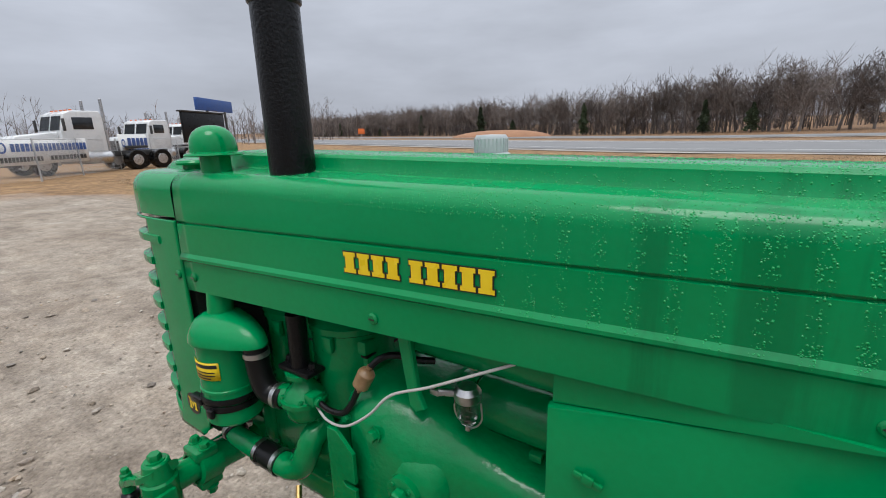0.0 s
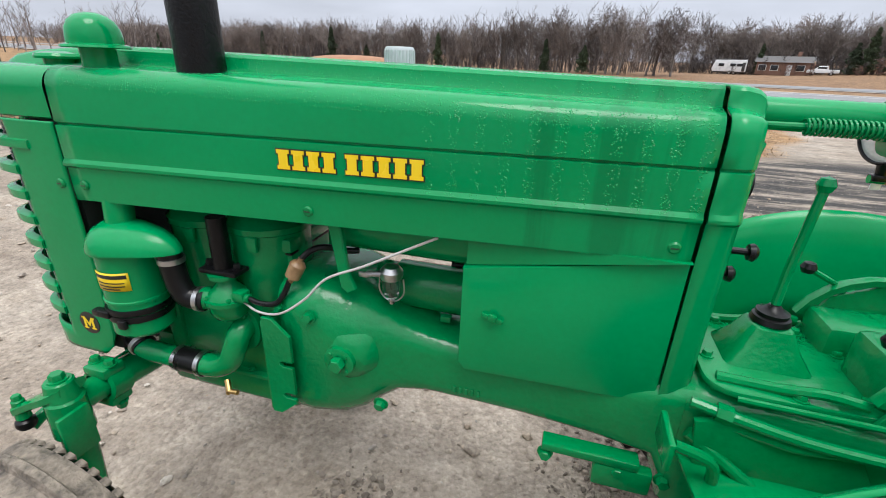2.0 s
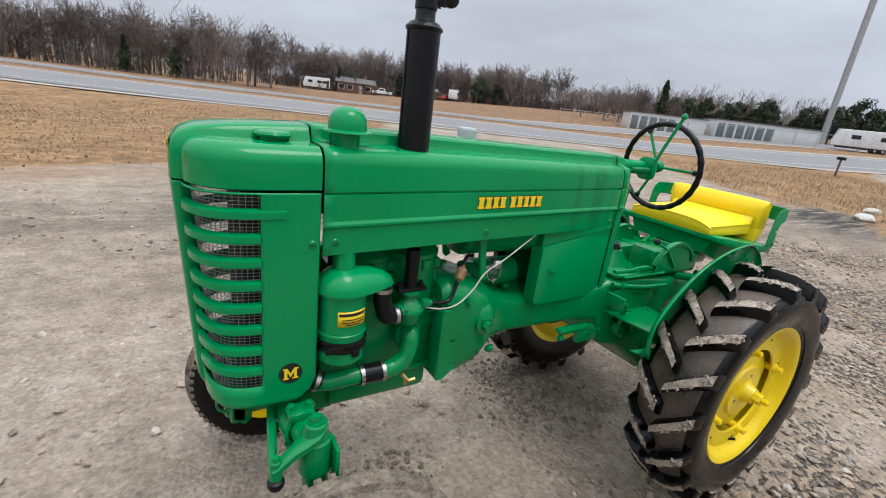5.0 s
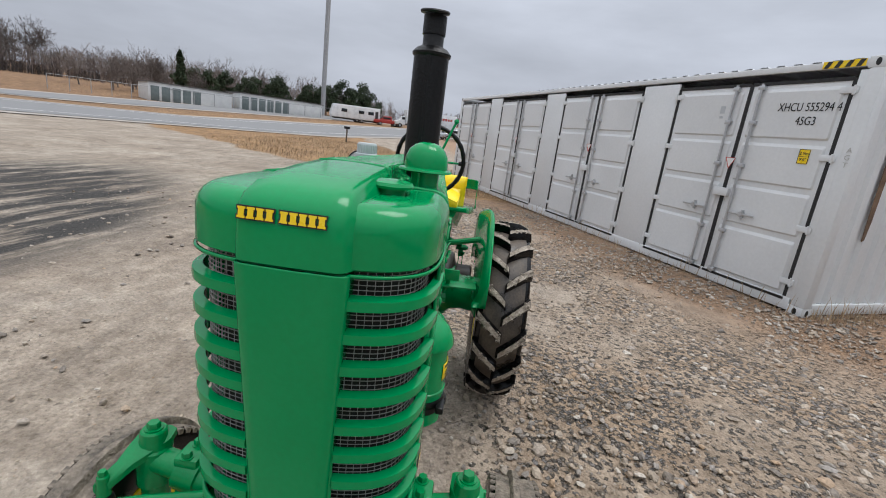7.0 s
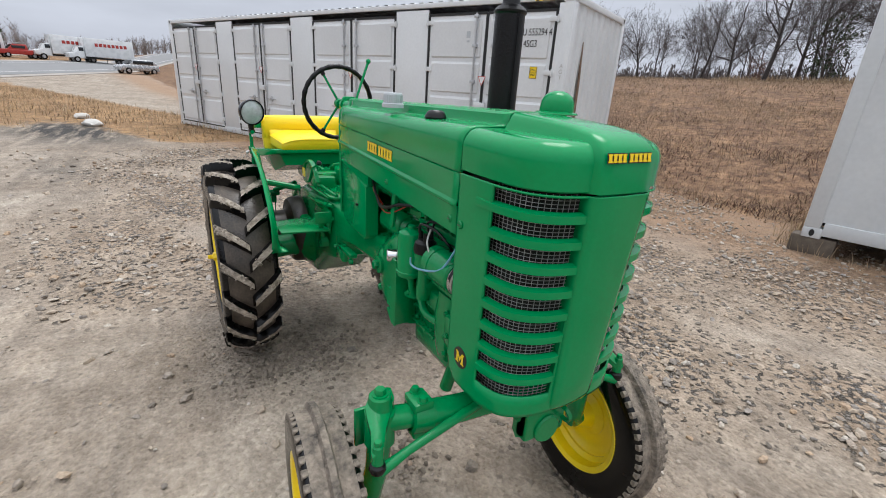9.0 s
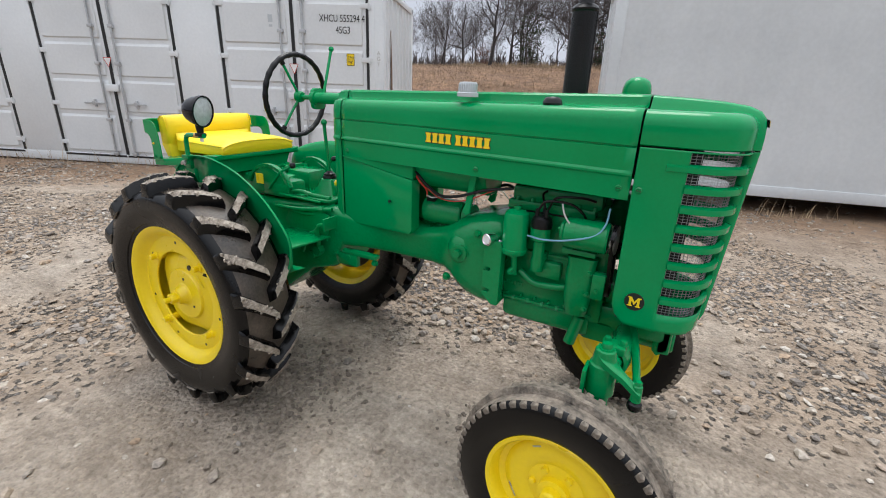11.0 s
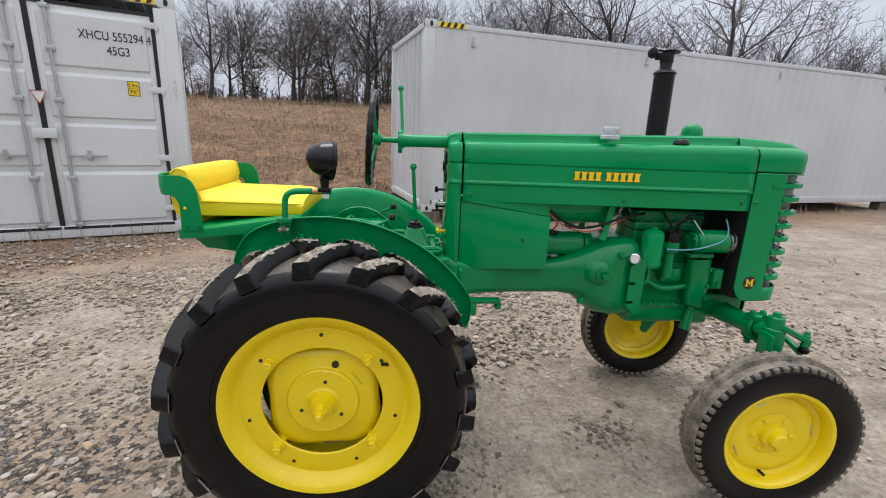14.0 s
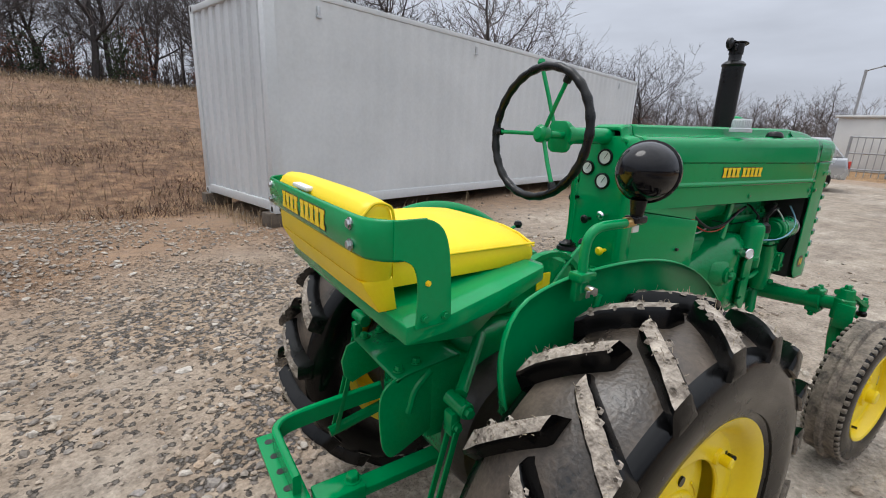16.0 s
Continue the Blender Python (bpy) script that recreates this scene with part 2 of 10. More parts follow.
GREYW = material("grey_cable", (0.42, 0.42, 0.4), (0.55, 0.55, 0.52), 10.0, 0.45, 0, 0.0)
WHITE = material("white_container_paint", (0.61, 0.625, 0.63), (0.73, 0.745, 0.75), 0.9, 0.45, 0, 0.12, 24, rough_var=0.08, dist=0.004)
WHITE2 = material("light_grey_container_paint", (0.52, 0.54, 0.55), (0.64, 0.66, 0.67), 0.8, 0.42, 0, 0.12, 20, rough_var=0.08, dist=0.004)
GASKET = material("black_rubber_gasket", (0.008, 0.008, 0.008), (0.018, 0.018, 0.018), 20.0, 0.6, 0, 0.0)
GALV = material("galvanised_rod", (0.42, 0.43, 0.44), (0.58, 0.59, 0.6), 18.0, 0.4, 0.7, 0.08, 90, dist=0.001)
RUST = material("rust_stain", (0.08, 0.045, 0.025), (0.22, 0.14, 0.09), 9.0, 0.85, 0, 0.3, 90, dist=0.003)
FILTER = material("brown_translucent_plastic", (0.16, 0.085, 0.035), (0.32, 0.20, 0.10), 40.0, 0.35, 0, 0.0)
GLASS = bpy.data.materials.new("clear_glass")
GLASS.use_nodes = True
gp = GLASS.node_tree.nodes["Principled BSDF"]
gp.inputs["Transmission Weight"].default_value, gp.inputs["Roughness"].default_value, gp.inputs["IOR"].default_value = 1.0, 0.03, 1.45
LENS = material("ribbed_lens_glass", (0.55, 0.57, 0.58), (0.75, 0.77, 0.78), 60.0, 0.12, 0.3, 0.5, 140, dist=0.004)
PAINT_DK = material("dark_window_glass", (0.012, 0.015, 0.018), (0.03, 0.035, 0.04), 4.0, 0.08, 0, 0.0)


def with_streaks(src, name):
    """the same paint with faint upright runs left by rain"""
    m = src.copy()
    m.name = name
    n, l = m.node_tree.nodes, m.node_tree.links
    p = n["Principled BSDF"]
    co = n.new("ShaderNodeTexCoord")
    mp = n.new("ShaderNodeMapping")
    mp.inputs["Scale"].default_value = (17.0, 17.0, 0.9)
    t = n.new("ShaderNodeTexNoise")
    t.inputs["Scale"].default_value, t.inputs["Detail"].default_value, t.inputs["Roughness"].default_value = 1.0, 5, 0.6
    l.new(co.outputs["Object"], mp.inputs[0])
    l.new(mp.outputs[0], t.inputs["Vector"])
    sep = n.new("ShaderNodeSeparateXYZ")
    l.new(co.outputs["Object"], sep.inputs[0])
    wet = n.new("ShaderNodeMapRange")
    wet.inputs["From Min"].default_value, wet.inputs["From Max"].default_value = -1.15, -0.75
    l.new(sep.outputs[0], wet.inputs[0])
    lee = n.new("ShaderNodeMapRange")
    lee.inputs["From Min"].default_value, lee.inputs["From Max"].default_value = 0.02, -0.02
    l.new(sep.outputs[1], lee.inputs[0])
    both = n.new("ShaderNodeMath")
    both.operation = "MULTIPLY"
    l.new(wet.outputs[0], both.inputs[0])
    l.new(lee.outputs[0], both.inputs[1])
    runs = n.new("ShaderNodeMath")
    runs.operation = "MULTIPLY"
    l.new(t.outputs[0], runs.inputs[0])
    l.new(both.outputs[0], runs.inputs[1])
    for sock, lo, hi in (("Roughness", 1.0, 1.5), ("Base Color", 1.0, 0.76)):
        old = p.inputs[sock].links[0].from_socket
        r = n.new("ShaderNodeMapRange")
        r.inputs["From Min"].default_value, r.inputs["From Max"].default_value = 0.47, 0.56
        r.inputs["To Min"].default_value, r.inputs["To Max"].default_value = lo, hi
        l.new(runs.outputs[0], r.inputs[0])
        x = n.new("ShaderNodeVectorMath")
        x.operation = "SCALE"
        l.new(old, x.inputs[0])
        l.new(r.outputs[0], x.inputs["Scale"])
        l.new(x.outputs[0], p.inputs[sock])
    return m


DUSTY = material("dusty_tyre_rubber", (0.004, 0.0035, 0.003), (0.12, 0.092, 0.068), 9.0, 0.40, 0, 0.45, 110, rough_var=0.22, dist=0.004)
# oily dirt on the brake drums; elsewhere a dark stand-in for shade
GRIME_SHADE = material("oily_grime", (0.008, 0.007, 0.006), (0.035, 0.027, 0.021), 12.0, 0.45, 0, 0.4, 90, rough_var=0.2, dist=0.003)
GREEN_HOOD = with_streaks(GREEN, "rain_streaked_green_paint")


# ---------------- ground ----------------
def sstep(a, b, x):
    t = np.clip((x - a) / (b - a), 0, 1)
    return t * t * (3 - 2 * t)


def height(x, y):
    x, y = np.asarray(x, float), np.asarray(y, float)
    q = 0.33 * x + 0.94 * y                       # across the highway
    s = -0.95 * y + 0.15 * x                      # up the field behind the containers
    up = 0.20 * np.maximum(0, s - 7.5)
    up = 3.7 * np.tanh(up / 3.7) * sstep(-19, -10, x)
    bank = -0.35 * np.exp(-((q - 20) / 5.5) ** 2) * sstep(2, -6, x)
    along = 0.013 * np.maximum(0, -x - 6) * sstep(10, 30, q)
    far = 0.25 * sstep(26, 44, q) + 0.5 * sstep(60, 95, q) * sstep(20, 60, x)
    east = np.minimum(0.038 * np.maximum(0, x - 42), 3.0) * sstep(5, 25, q)
    knoll = 0.7 * sstep(72, 92, q) * sstep(-30, 20, x) + 3.2 * sstep(94, 125, q) * sstep(-10, -45, x) + 3.0 * sstep(140, 175, q) * sstep(-45, -10, x)
    return up + bank + along + far + east + knoll


def region(x, y):
    """how much dry grass covers the ground: 0 bare gravel, 1 grass"""
    q = 0.33 * x + 0.94 * y
    s = -0.95 * y + 0.15 * x
    n = np.sin(x * 0.9 + 1.3 * np.sin(y * 0.7)) * 0.35 + np.sin(y * 1.7 + x * 0.6) * 0.25
    verge = sstep(-0.5, 0.9, y - (8.1 + 0.12 * x + 0.03 * np.minimum(x, 0) * 2) + n) * sstep(0.8, -1.2, x - (3.0 + 0.42 * (y - 9)) + n)
    patch = sstep(-0.8, 1.2, x - (12.5 + 0.75 * (y - 5)) + n) * sstep(-0.5, 1.0, x - 9.3 + 0.2 * y + n) * sstep(-6.5, -5.0, y - 0.41 * (x - 2.4) + 0.0)
    patch = patch * (1 - 0.9 * np.exp(-(((x - 12) / 2.6) ** 2 + ((y - 3.1 - 0.3 * (x - 12)) / 1.2) ** 2)))
    hill = sstep(-0.4, 1.0, s - 6.7 + n) * sstep(-13.5, -11.5, x + n)
    hill2 = sstep(-13, -18, x) * sstep(11.5, 13.5, s + n)
    left = sstep(-20.5, -22.5, x - 0.35 * (y - 4) + n)
    beyond = sstep(41, 43, q)
    return np.clip(np.maximum.reduce([verge, patch, hill, hill2, left, beyond]), 0, 1)


def stoniness(x, y):
    """how thickly crushed stone lies on the yard"""
    d = sstep(-0.15, -1.0, y) * sstep(-4.6, -2.6, x) * sstep(-6.8, -4.8, y) * (0.8 + 0.2 * sstep(-1.3, 0.3, x))
    d = np.maximum(d, 0.95 * sstep(0.3, 1.2, x) * sstep(2.6, 0.8, y) * sstep(-8, -6, y) * sstep(11, 7, x))
    n = 0.62 + 0.5 * np.sin(x * 1.7 + 1.4 * np.sin(y * 1.3)) * np.sin(y * 1.9 + 0.7) + 0.25 * np.sin(x * 4.1 + 2 * np.sin(y * 3.3))
    return np.clip(d * n + 0.06, 0.04, 1) * (1 - region(x, y))


def axis(lo, hi, fine_lo, fine_hi, step, grow=1.12):
    a = list(np.arange(fine_lo, fine_hi, step))
    d, v = step, fine_lo
    while v > lo:
        d *= grow
        v -= d
        a.insert(0, v)
    d, v = step, a[-1]
    while v < hi:
        d *= grow
        v += d
        a.append(v)
    return np.array(a)


gx, gy = axis(-900, 900, -11, 11, 0.16), axis(-900, 1200, -11, 12, 0.16)
GX, GY = np.meshgrid(gx, gy)
rough_n = np.array([[noise.noise((x * 0.55, y * 0.55, 3)) * 0.5 + noise.noise((x * 2.1, y * 2.1, 7)) * 0.25 for x in gx] for y in gy])
keep = 1 - np.exp(-np.minimum.reduce([np.hypot(GX - a, GY - b) for a, b in ((0, .6), (0, -.6), (-1.76, .6), (-1.76, -.6))]) ** 2 / 0.25)
GZ = height(GX, GY) + rough_n * 0.035 * keep * sstep(60, 20, np.hypot(GX, GY)) - 0.004
nx, ny = len(gx), len(gy)
idx = np.arange(nx * ny).reshape(ny, nx)
quads = np.stack([idx[:-1, :-1], idx[:-1, 1:], idx[1:, 1:], idx[1:, :-1]], -1).reshape(-1, 4)
g_me = bpy.data.meshes.new("ground")
g_me.from_pydata(np.stack([GX, GY, GZ], -1).reshape(-1, 3).tolist(), [], quads.tolist())
at = g_me.attributes.new("grass", "FLOAT", "POINT")
at.data.foreach_set("value", region(GX, GY).reshape(-1).astype(np.float32))
# red clay that washes out along the foot of the field, and dark damp soil on the drive
S = -0.95 * GY + 0.15 * GX
clay = 1.1 * np.exp(-((GY - 0.427 * (GX - 2.6) + 3.75) / 1.0) ** 2) * sstep(0.5, 3, GX) * sstep(15, 12, GX) + 1.3 * np.exp(-((S - 5.6) / 1.5) ** 2) * sstep(-14, -9, GX) + 0.8 * np.exp(-((GX - 0.35 * (GY - 4) + 20.3) / 1.2) ** 2) + 0.7 * np.exp(-((GY - 7.4 - 0.2 * np.minimum(GX, 0) * 0.6) / 0.6) ** 2) * sstep(0, -4, GX)
damp = 1.5 * np.exp(-(((GX - 2.6) / 4.2) ** 2 + ((GY - 6.6 - 0.25 * (GX - 2.6)) / 2.3) ** 2) ** 2) + 1.3 * np.exp(-(((GX - 12.0) / 2.6) ** 2 + ((GY - 3.1 - 0.3 * (GX - 12)) / 1.3) ** 2)) + 0.95 * np.exp(-(((GX - 0.9) / 2.2) ** 2 + ((GY - 4.7) / 0.9) ** 2)) + 0.5 * np.exp(-(((GX - 6) / 1.5) ** 2 + ((GY - 2.4) / 0.5) ** 2)) + 0.35 * np.exp(-(((GX + 5) / 5) ** 2 + ((GY - 4.4) / 0.5) ** 2))
stony = stoniness(GX, GY)
for nm, val in (("clay", clay), ("damp", damp), ("stony", stony), ("brown", np.maximum(sstep(4.0, 8.0, S) * sstep(75, 55, S), 0.65 * sstep(41, 52, 0.33 * GX + 0.94 * GY)))):
    a_ = g_me.attributes.new(nm, "FLOAT", "POINT")
    a_.data.foreach_set("value", np.clip(val, 0, 1).reshape(-1).astype(np.float32))


def ground_material():
    m = bpy.data.materials.new("gravel_and_dry_grass")
    m.use_nodes = True
    n, l = m.node_tree.nodes, m.node_tree.links
    p = n["Principled BSDF"]
    co = n.new("ShaderNodeTexCoord")

    def tex(kind, scale, **kw):
        t = n.new(kind)
        t.inputs["Scale"].default_value = scale
        for k, v in kw.items():
            t.inputs[k].default_value = v
        l.new(co.outputs["Object"], t.inputs["Vector"])
        return t

    def ramp(src, stops):
        r = n.new("ShaderNodeValToRGB")
        el = r.color_ramp.elements
        el[0].position, el[0].color = stops[0][0], (*stops[0][1], 1)
        el[1].position, el[1].color = stops[-1][0], (*stops[-1][1], 1)
        for pos, c in stops[1:-1]:
            e = el.new(pos)
            e.color = (*c, 1)
        l.new(src, r.inputs[0])
        return r.outputs[0]

    def mix(f, a, b, mode="MIX"):
        x = n.new("ShaderNodeMix")
        x.data_type = "RGBA"
        x.blend_type = mode
        if isinstance(f, float):
            x.inputs[0].default_value = f
        else:
            l.new(f, x.inputs[0])
        l.new(a, x.inputs[6])
        l.new(b, x.inputs[7])
        return x.outputs[2]

    def calc(op, a, b):
        x = n.new("ShaderNodeMath")
        x.operation = op
        for i, v in enumerate((a, b)):
            if isinstance(v, float):
                x.inputs[i].default_value = v
            else:
                l.new(v, x.inputs[i])
        return x.outputs[0]

    patches = tex("ShaderNodeTexNoise", 0.55, Detail=7.0, Roughness=0.6)
    grit = tex("ShaderNodeTexNoise", 38.0, Detail=6.0, Roughness=0.7)
    mid_n = tex("ShaderNodeTexNoise", 5.0, Detail=6.0, Roughness=0.65)
    stones = tex("ShaderNodeTexVoronoi", 46.0)
    warp = n.new("ShaderNodeMix")
    warp.data_type = "VECTOR"
    warp.inputs[0].default_value = 0.035
    l.new(co.outputs["Object"], warp.inputs[4])
    l.new(grit.outputs["Color"], warp.inputs[5])
    cob, cob_e = (n.new("ShaderNodeTexVoronoi") for _ in range(2))
    cob_e.feature = "DISTANCE_TO_EDGE"
    for t_ in (cob, cob_e):
        t_.inputs["Scale"].default_value = 40.0
        l.new(warp.outputs[1], t_.inputs["Vector"])
    at_s = n.new("ShaderNodeAttribute")
    at_s.attribute_name = "stony"
    base = ramp(patches.outputs[0], [(0.3, (0.262, 0.218, 0.174)), (0.5, (0.365, 0.315, 0.259)), (0.7, (0.455, 0.405, 0.342))])
    fine_c = ramp(grit.outputs[0], [(0.25, (0.40, 0.38, 0.36)), (0.42, (0.86, 0.85, 0.83)), (0.55, (1.04, 1.03, 1.02)), (0.75, (1.4, 1.39, 1.37))])
    gravel = mix(0.85, base, fine_c, "MULTIPLY")
    pale = ramp(mid_n.outputs[0], [(0.35, (0.72, 0.70, 0.68)), (0.62, (1.1, 1.1, 1.1))])
    gravel = mix(0.9, gravel, pale, "MULTIPLY")
    # broad tonal drift and faint tracks where vehicles have rolled
    drift = tex("ShaderNodeTexNoise", 1.7, Detail=5.0, Roughness=0.6)
    gravel = mix(0.8, gravel, ramp(drift.outputs[0], [(0.32, (0.76, 0.75, 0.75)), (0.5, (1.0, 1.0, 1.0)), (0.68, (1.12, 1.11, 1.09))]), "MULTIPLY")
    track = n.new("ShaderNodeTexNoise")
    track.inputs["Scale"].default_value, track.inputs["Detail"].default_value, track.inputs["Roughness"].default_value = 1.0, 7.0, 0.65
    tm = n.new("ShaderNodeMapping")
    tm.inputs["Rotation"].default_value, tm.inputs["Scale"].default_value = (0, 0, 0.28), (0.35, 4.2, 1.0)
    l.new(co.outputs["Object"], tm.inputs[0])
    l.new(tm.outputs[0], track.inputs["Vector"])
    gravel = mix(0.75, gravel, ramp(track.outputs[0], [(0.34, (0.74, 0.74, 0.75)), (0.47, (0.98, 0.98, 0.98)), (0.66, (1.12, 1.11, 1.10))]), "MULTIPLY")
    # small pits and half-buried pebbles
    for sc, lim, dark in ((17.0, 0.13, 0.42), (31.0, 0.15, 0.5)):
        pit = n.new("ShaderNodeTexVoronoi")
        pit.inputs["Scale"].default_value = sc
        l.new(co.outputs["Object"], pit.inputs["Vector"])
        pc = n.new("ShaderNodeSeparateColor")
        l.new(pit.outputs["Color"], pc.inputs[0])
        inside_p = calc("LESS_THAN", pit.outputs["Distance"], calc("MULTIPLY", pc.outputs[0], lim * 1.9))
        few = calc("GREATER_THAN", pc.outputs[1], 0.62)
        gravel = mix(calc("MULTIPLY", calc("MULTIPLY", inside_p, few), 0.75), gravel, mix(1.0, gravel, ramp(pc.outputs[2], [(0.0, (dark, dark * 0.95, dark * 0.9)), (0.8, (0.75, 0.73, 0.72)), (1.0, (1.5, 1.48, 1.44))]), "MULTIPLY"))
    bits = ramp(stones.outputs["Color"], [(0.0, (0.42, 0.40, 0.38)), (0.6, (1.0, 1.0, 1.0)), (1.0, (1.35, 1.33, 1.3))])
    gravel = mix(0.35, gravel, bits, "MULTIPLY")
    face = ramp(cob.outputs["Color"], [(0.1, (0.13, 0.115, 0.10)), (0.3, (0.24, 0.21, 0.18)), (0.45, (0.22, 0.21, 0.205)), (0.6, (0.32, 0.255, 0.19)), (0.75, (0.30, 0.285, 0.27)), (0.9, (0.46, 0.42, 0.36))])
    joint = ramp(cob_e.outputs["Distance"], [(0.0, (0.30, 0.27, 0.24)), (0.07, (0.78, 0.76, 0.73)), (0.16, (1.0, 1.0, 1.0))])
    face = mix(1.0, face, joint, "MULTIPLY")
    face = mix(0.5, face, fine_c, "MULTIPLY")
    pick = n.new("ShaderNodeTexVoronoi")
    pick.inputs["Scale"].default_value = 40.0
    l.new(warp.outputs[1], pick.inputs["Vector"])
    sg = n.new("ShaderNodeSeparateColor")
    l.new(pick.outputs["Color"], sg.inputs[0])
    some = n.new("ShaderNodeMapRange")
    some.inputs["From Min"].default_value, some.inputs["From Max"].default_value = 0.0, 0.12
    l.new(calc("SUBTRACT", calc("MULTIPLY", at_s.outputs["Fac"], calc("MULTIPLY", mid_n.outputs[0], 1.25)), sg.outputs[1]), some.inputs[0])
    soil = ramp(mid_n.outputs[0], [(0.3, (0.225, 0.158, 0.104)), (0.7, (0.44, 0.335, 0.236))])
    soil = mix(0.7, soil, fine_c, "MULTIPLY")
    gravel = mix(calc("MULTIPLY", at_s.outputs["Fac"], 0.9), gravel, soil)
    gravel = mix(some.outputs[0], gravel, face)
    clay_c = ramp(mid_n.outputs[0], [(0.3, (0.22, 0.125, 0.07)), (0.7, (0.38, 0.25, 0.155))])
    at_c = n.new("ShaderNodeAttribute")
    at_c.attribute_name = "clay"
    fc = calc("MULTIPLY", at_c.outputs["Fac"], calc("MULTIPLY", mid_n.outputs[0], 1.6))
    gravel = mix(fc, gravel, clay_c)
    damp_c = ramp(grit.outputs[0], [(0.3, (0.018, 0.017, 0.016)), (0.7, (0.075, 0.07, 0.064))])
    at_d = n.new("ShaderNodeAttribute")
    at_d.attribute_name = "damp"
    streak = tex("ShaderNodeTexNoise", 1.0, Detail=6.0, Roughness=0.7)
    mp = n.new("ShaderNodeMapping")
    mp.inputs["Rotation"].default_value = (0, 0, 0.35)
    mp.inputs["Scale"].default_value = (0.5, 3.2, 1.0)
    l.new(co.outputs["Object"], mp.inputs[0])
    l.new(mp.outputs[0], streak.inputs["Vector"])
    sr = n.new("ShaderNodeMapRange")
    sr.inputs["From Min"].default_value, sr.inputs["From Max"].default_value = 0.38, 0.52
    l.new(streak.outputs[0], sr.inputs[0])
    gravel = mix(calc("MULTIPLY", at_d.outputs["Fac"], sr.outputs[0]), gravel, damp_c)
    grass = ramp(mid_n.outputs[0], [(0.25, (0.15, 0.10, 0.06)), (0.45, (0.27, 0.185, 0.105)), (0.6, (0.37, 0.26, 0.145)), (0.8, (0.44, 0.33, 0.19))])
    at_b = n.new("ShaderNodeAttribute")
    at_b.attribute_name = "brown"
    litter = ramp(mid_n.outputs[0], [(0.28, (0.058, 0.036, 0.026)), (0.42, (0.135, 0.085, 0.056)), (0.56, (0.25, 0.168, 0.110)), (0.75, (0.37, 0.275, 0.18))])
    grass = mix(at_b.outputs["Fac"], grass, litter)
    rusty = ramp(drift.outputs[0], [(0.3, (0.48, 0.42, 0.38)), (0.45, (0.86, 0.80, 0.76)), (0.58, (1.08, 1.0, 0.95)), (0.72, (1.3, 1.22, 1.12))])
    grass = mix(0.85, grass, rusty, "MULTIPLY")
    gbig = ramp(patches.outputs[0], [(0.3, (0.75, 0.68, 0.62)), (0.7, (1.15, 1.1, 1.0))])
    grass = mix(1.0, grass, gbig, "MULTIPLY")
    grass = mix(0.6, grass, fine_c, "MULTIPLY")
    at_g = n.new("ShaderNodeAttribute")
    at_g.attribute_name = "grass"
    edge = calc("ADD", at_g.outputs["Fac"], calc("SUBTRACT", calc("MULTIPLY", mid_n.outputs[0], 0.9), 0.45))
    er = n.new("ShaderNodeMapRange")
    er.inputs["From Min"].default_value, er.inputs["From Max"].default_value = 0.35, 0.65
    l.new(edge, er.inputs[0])
    col = mix(er.outputs[0], gravel, grass)
    l.new(col, p.inputs["Base Color"])
    p.inputs["Roughness"].default_value = 0.85
    p.inputs["Specular IOR Level"].default_value = 0.3
    hsum = calc("ADD", calc("MULTIPLY", grit.outputs[0], 0.5), calc("MULTIPLY", stones.outputs["Distance"], -0.5))
    hsum = calc("ADD", hsum, mid_n.outputs[0])
    ce = n.new("ShaderNodeMapRange")
    ce.inputs["From Max"].default_value = 0.25
    l.new(cob_e.outputs["Distance"], ce.inputs[0])
    hsum = calc("ADD", hsum, calc("MULTIPLY", calc("MULTIPLY", ce.outputs[0], some.outputs[0]), 0.8))
    bp = n.new("ShaderNodeBump")
    bp.inputs["Strength"].default_value, bp.inputs["Distance"].default_value = 0.9, 0.03
    l.new(hsum, bp.inputs["Height"])
    l.new(bp.outputs[0], p.inputs["Normal"])
    return m


ground = part_mesh("ground", g_me, ground_material(), None, "", 60)
tagged(ground, "tan gravel yard with clay and dry brown grass", "ground", "", "structure")

ASPHALT = material("grey_asphalt", (0.15, 0.152, 0.155), (0.235, 0.235, 0.235), 0.7, 0.75, 0, 0.3, 60, dist=0.004)
SHOULDER = material("pale_road_shoulder", (0.30, 0.27, 0.24), (0.42, 0.38, 0.34), 0.5, 0.85, 0, 0.3, 40, dist=0.01)
LINE_W = material("white_road_line", (0.6, 0.6, 0.58), (0.72, 0.72, 0.7), 2.0, 0.6)


def strip(name, q0, q1, lift, mat, x0=-420, x1=420):
    """a lane parallel to the highway between two distances across it"""
    nrm, tng = Vector((0.331, 0.9436)), Vector((0.9436, -0.331))
    bm = bmesh.new()
    rows = []
    for k in range(141):
        u = x0 + (x1 - x0) * k / 140
        row = []
        for j in range(5):
            q = q0 + (q1 - q0) * j / 4
            p = nrm * q + tng * u
            row.append(bm.verts.new((p.x, p.y, float(height(p.x, p.y)) + lift)))
        rows.append(row)
    for a, b in zip(rows, rows[1:]):
        for j in range(4):
            bm.faces.new((a[j], b[j], b[j + 1], a[j + 1]))
    bmesh.ops.recalc_face_normals(bm, faces=bm.faces)
    return part(name, bm, mat)


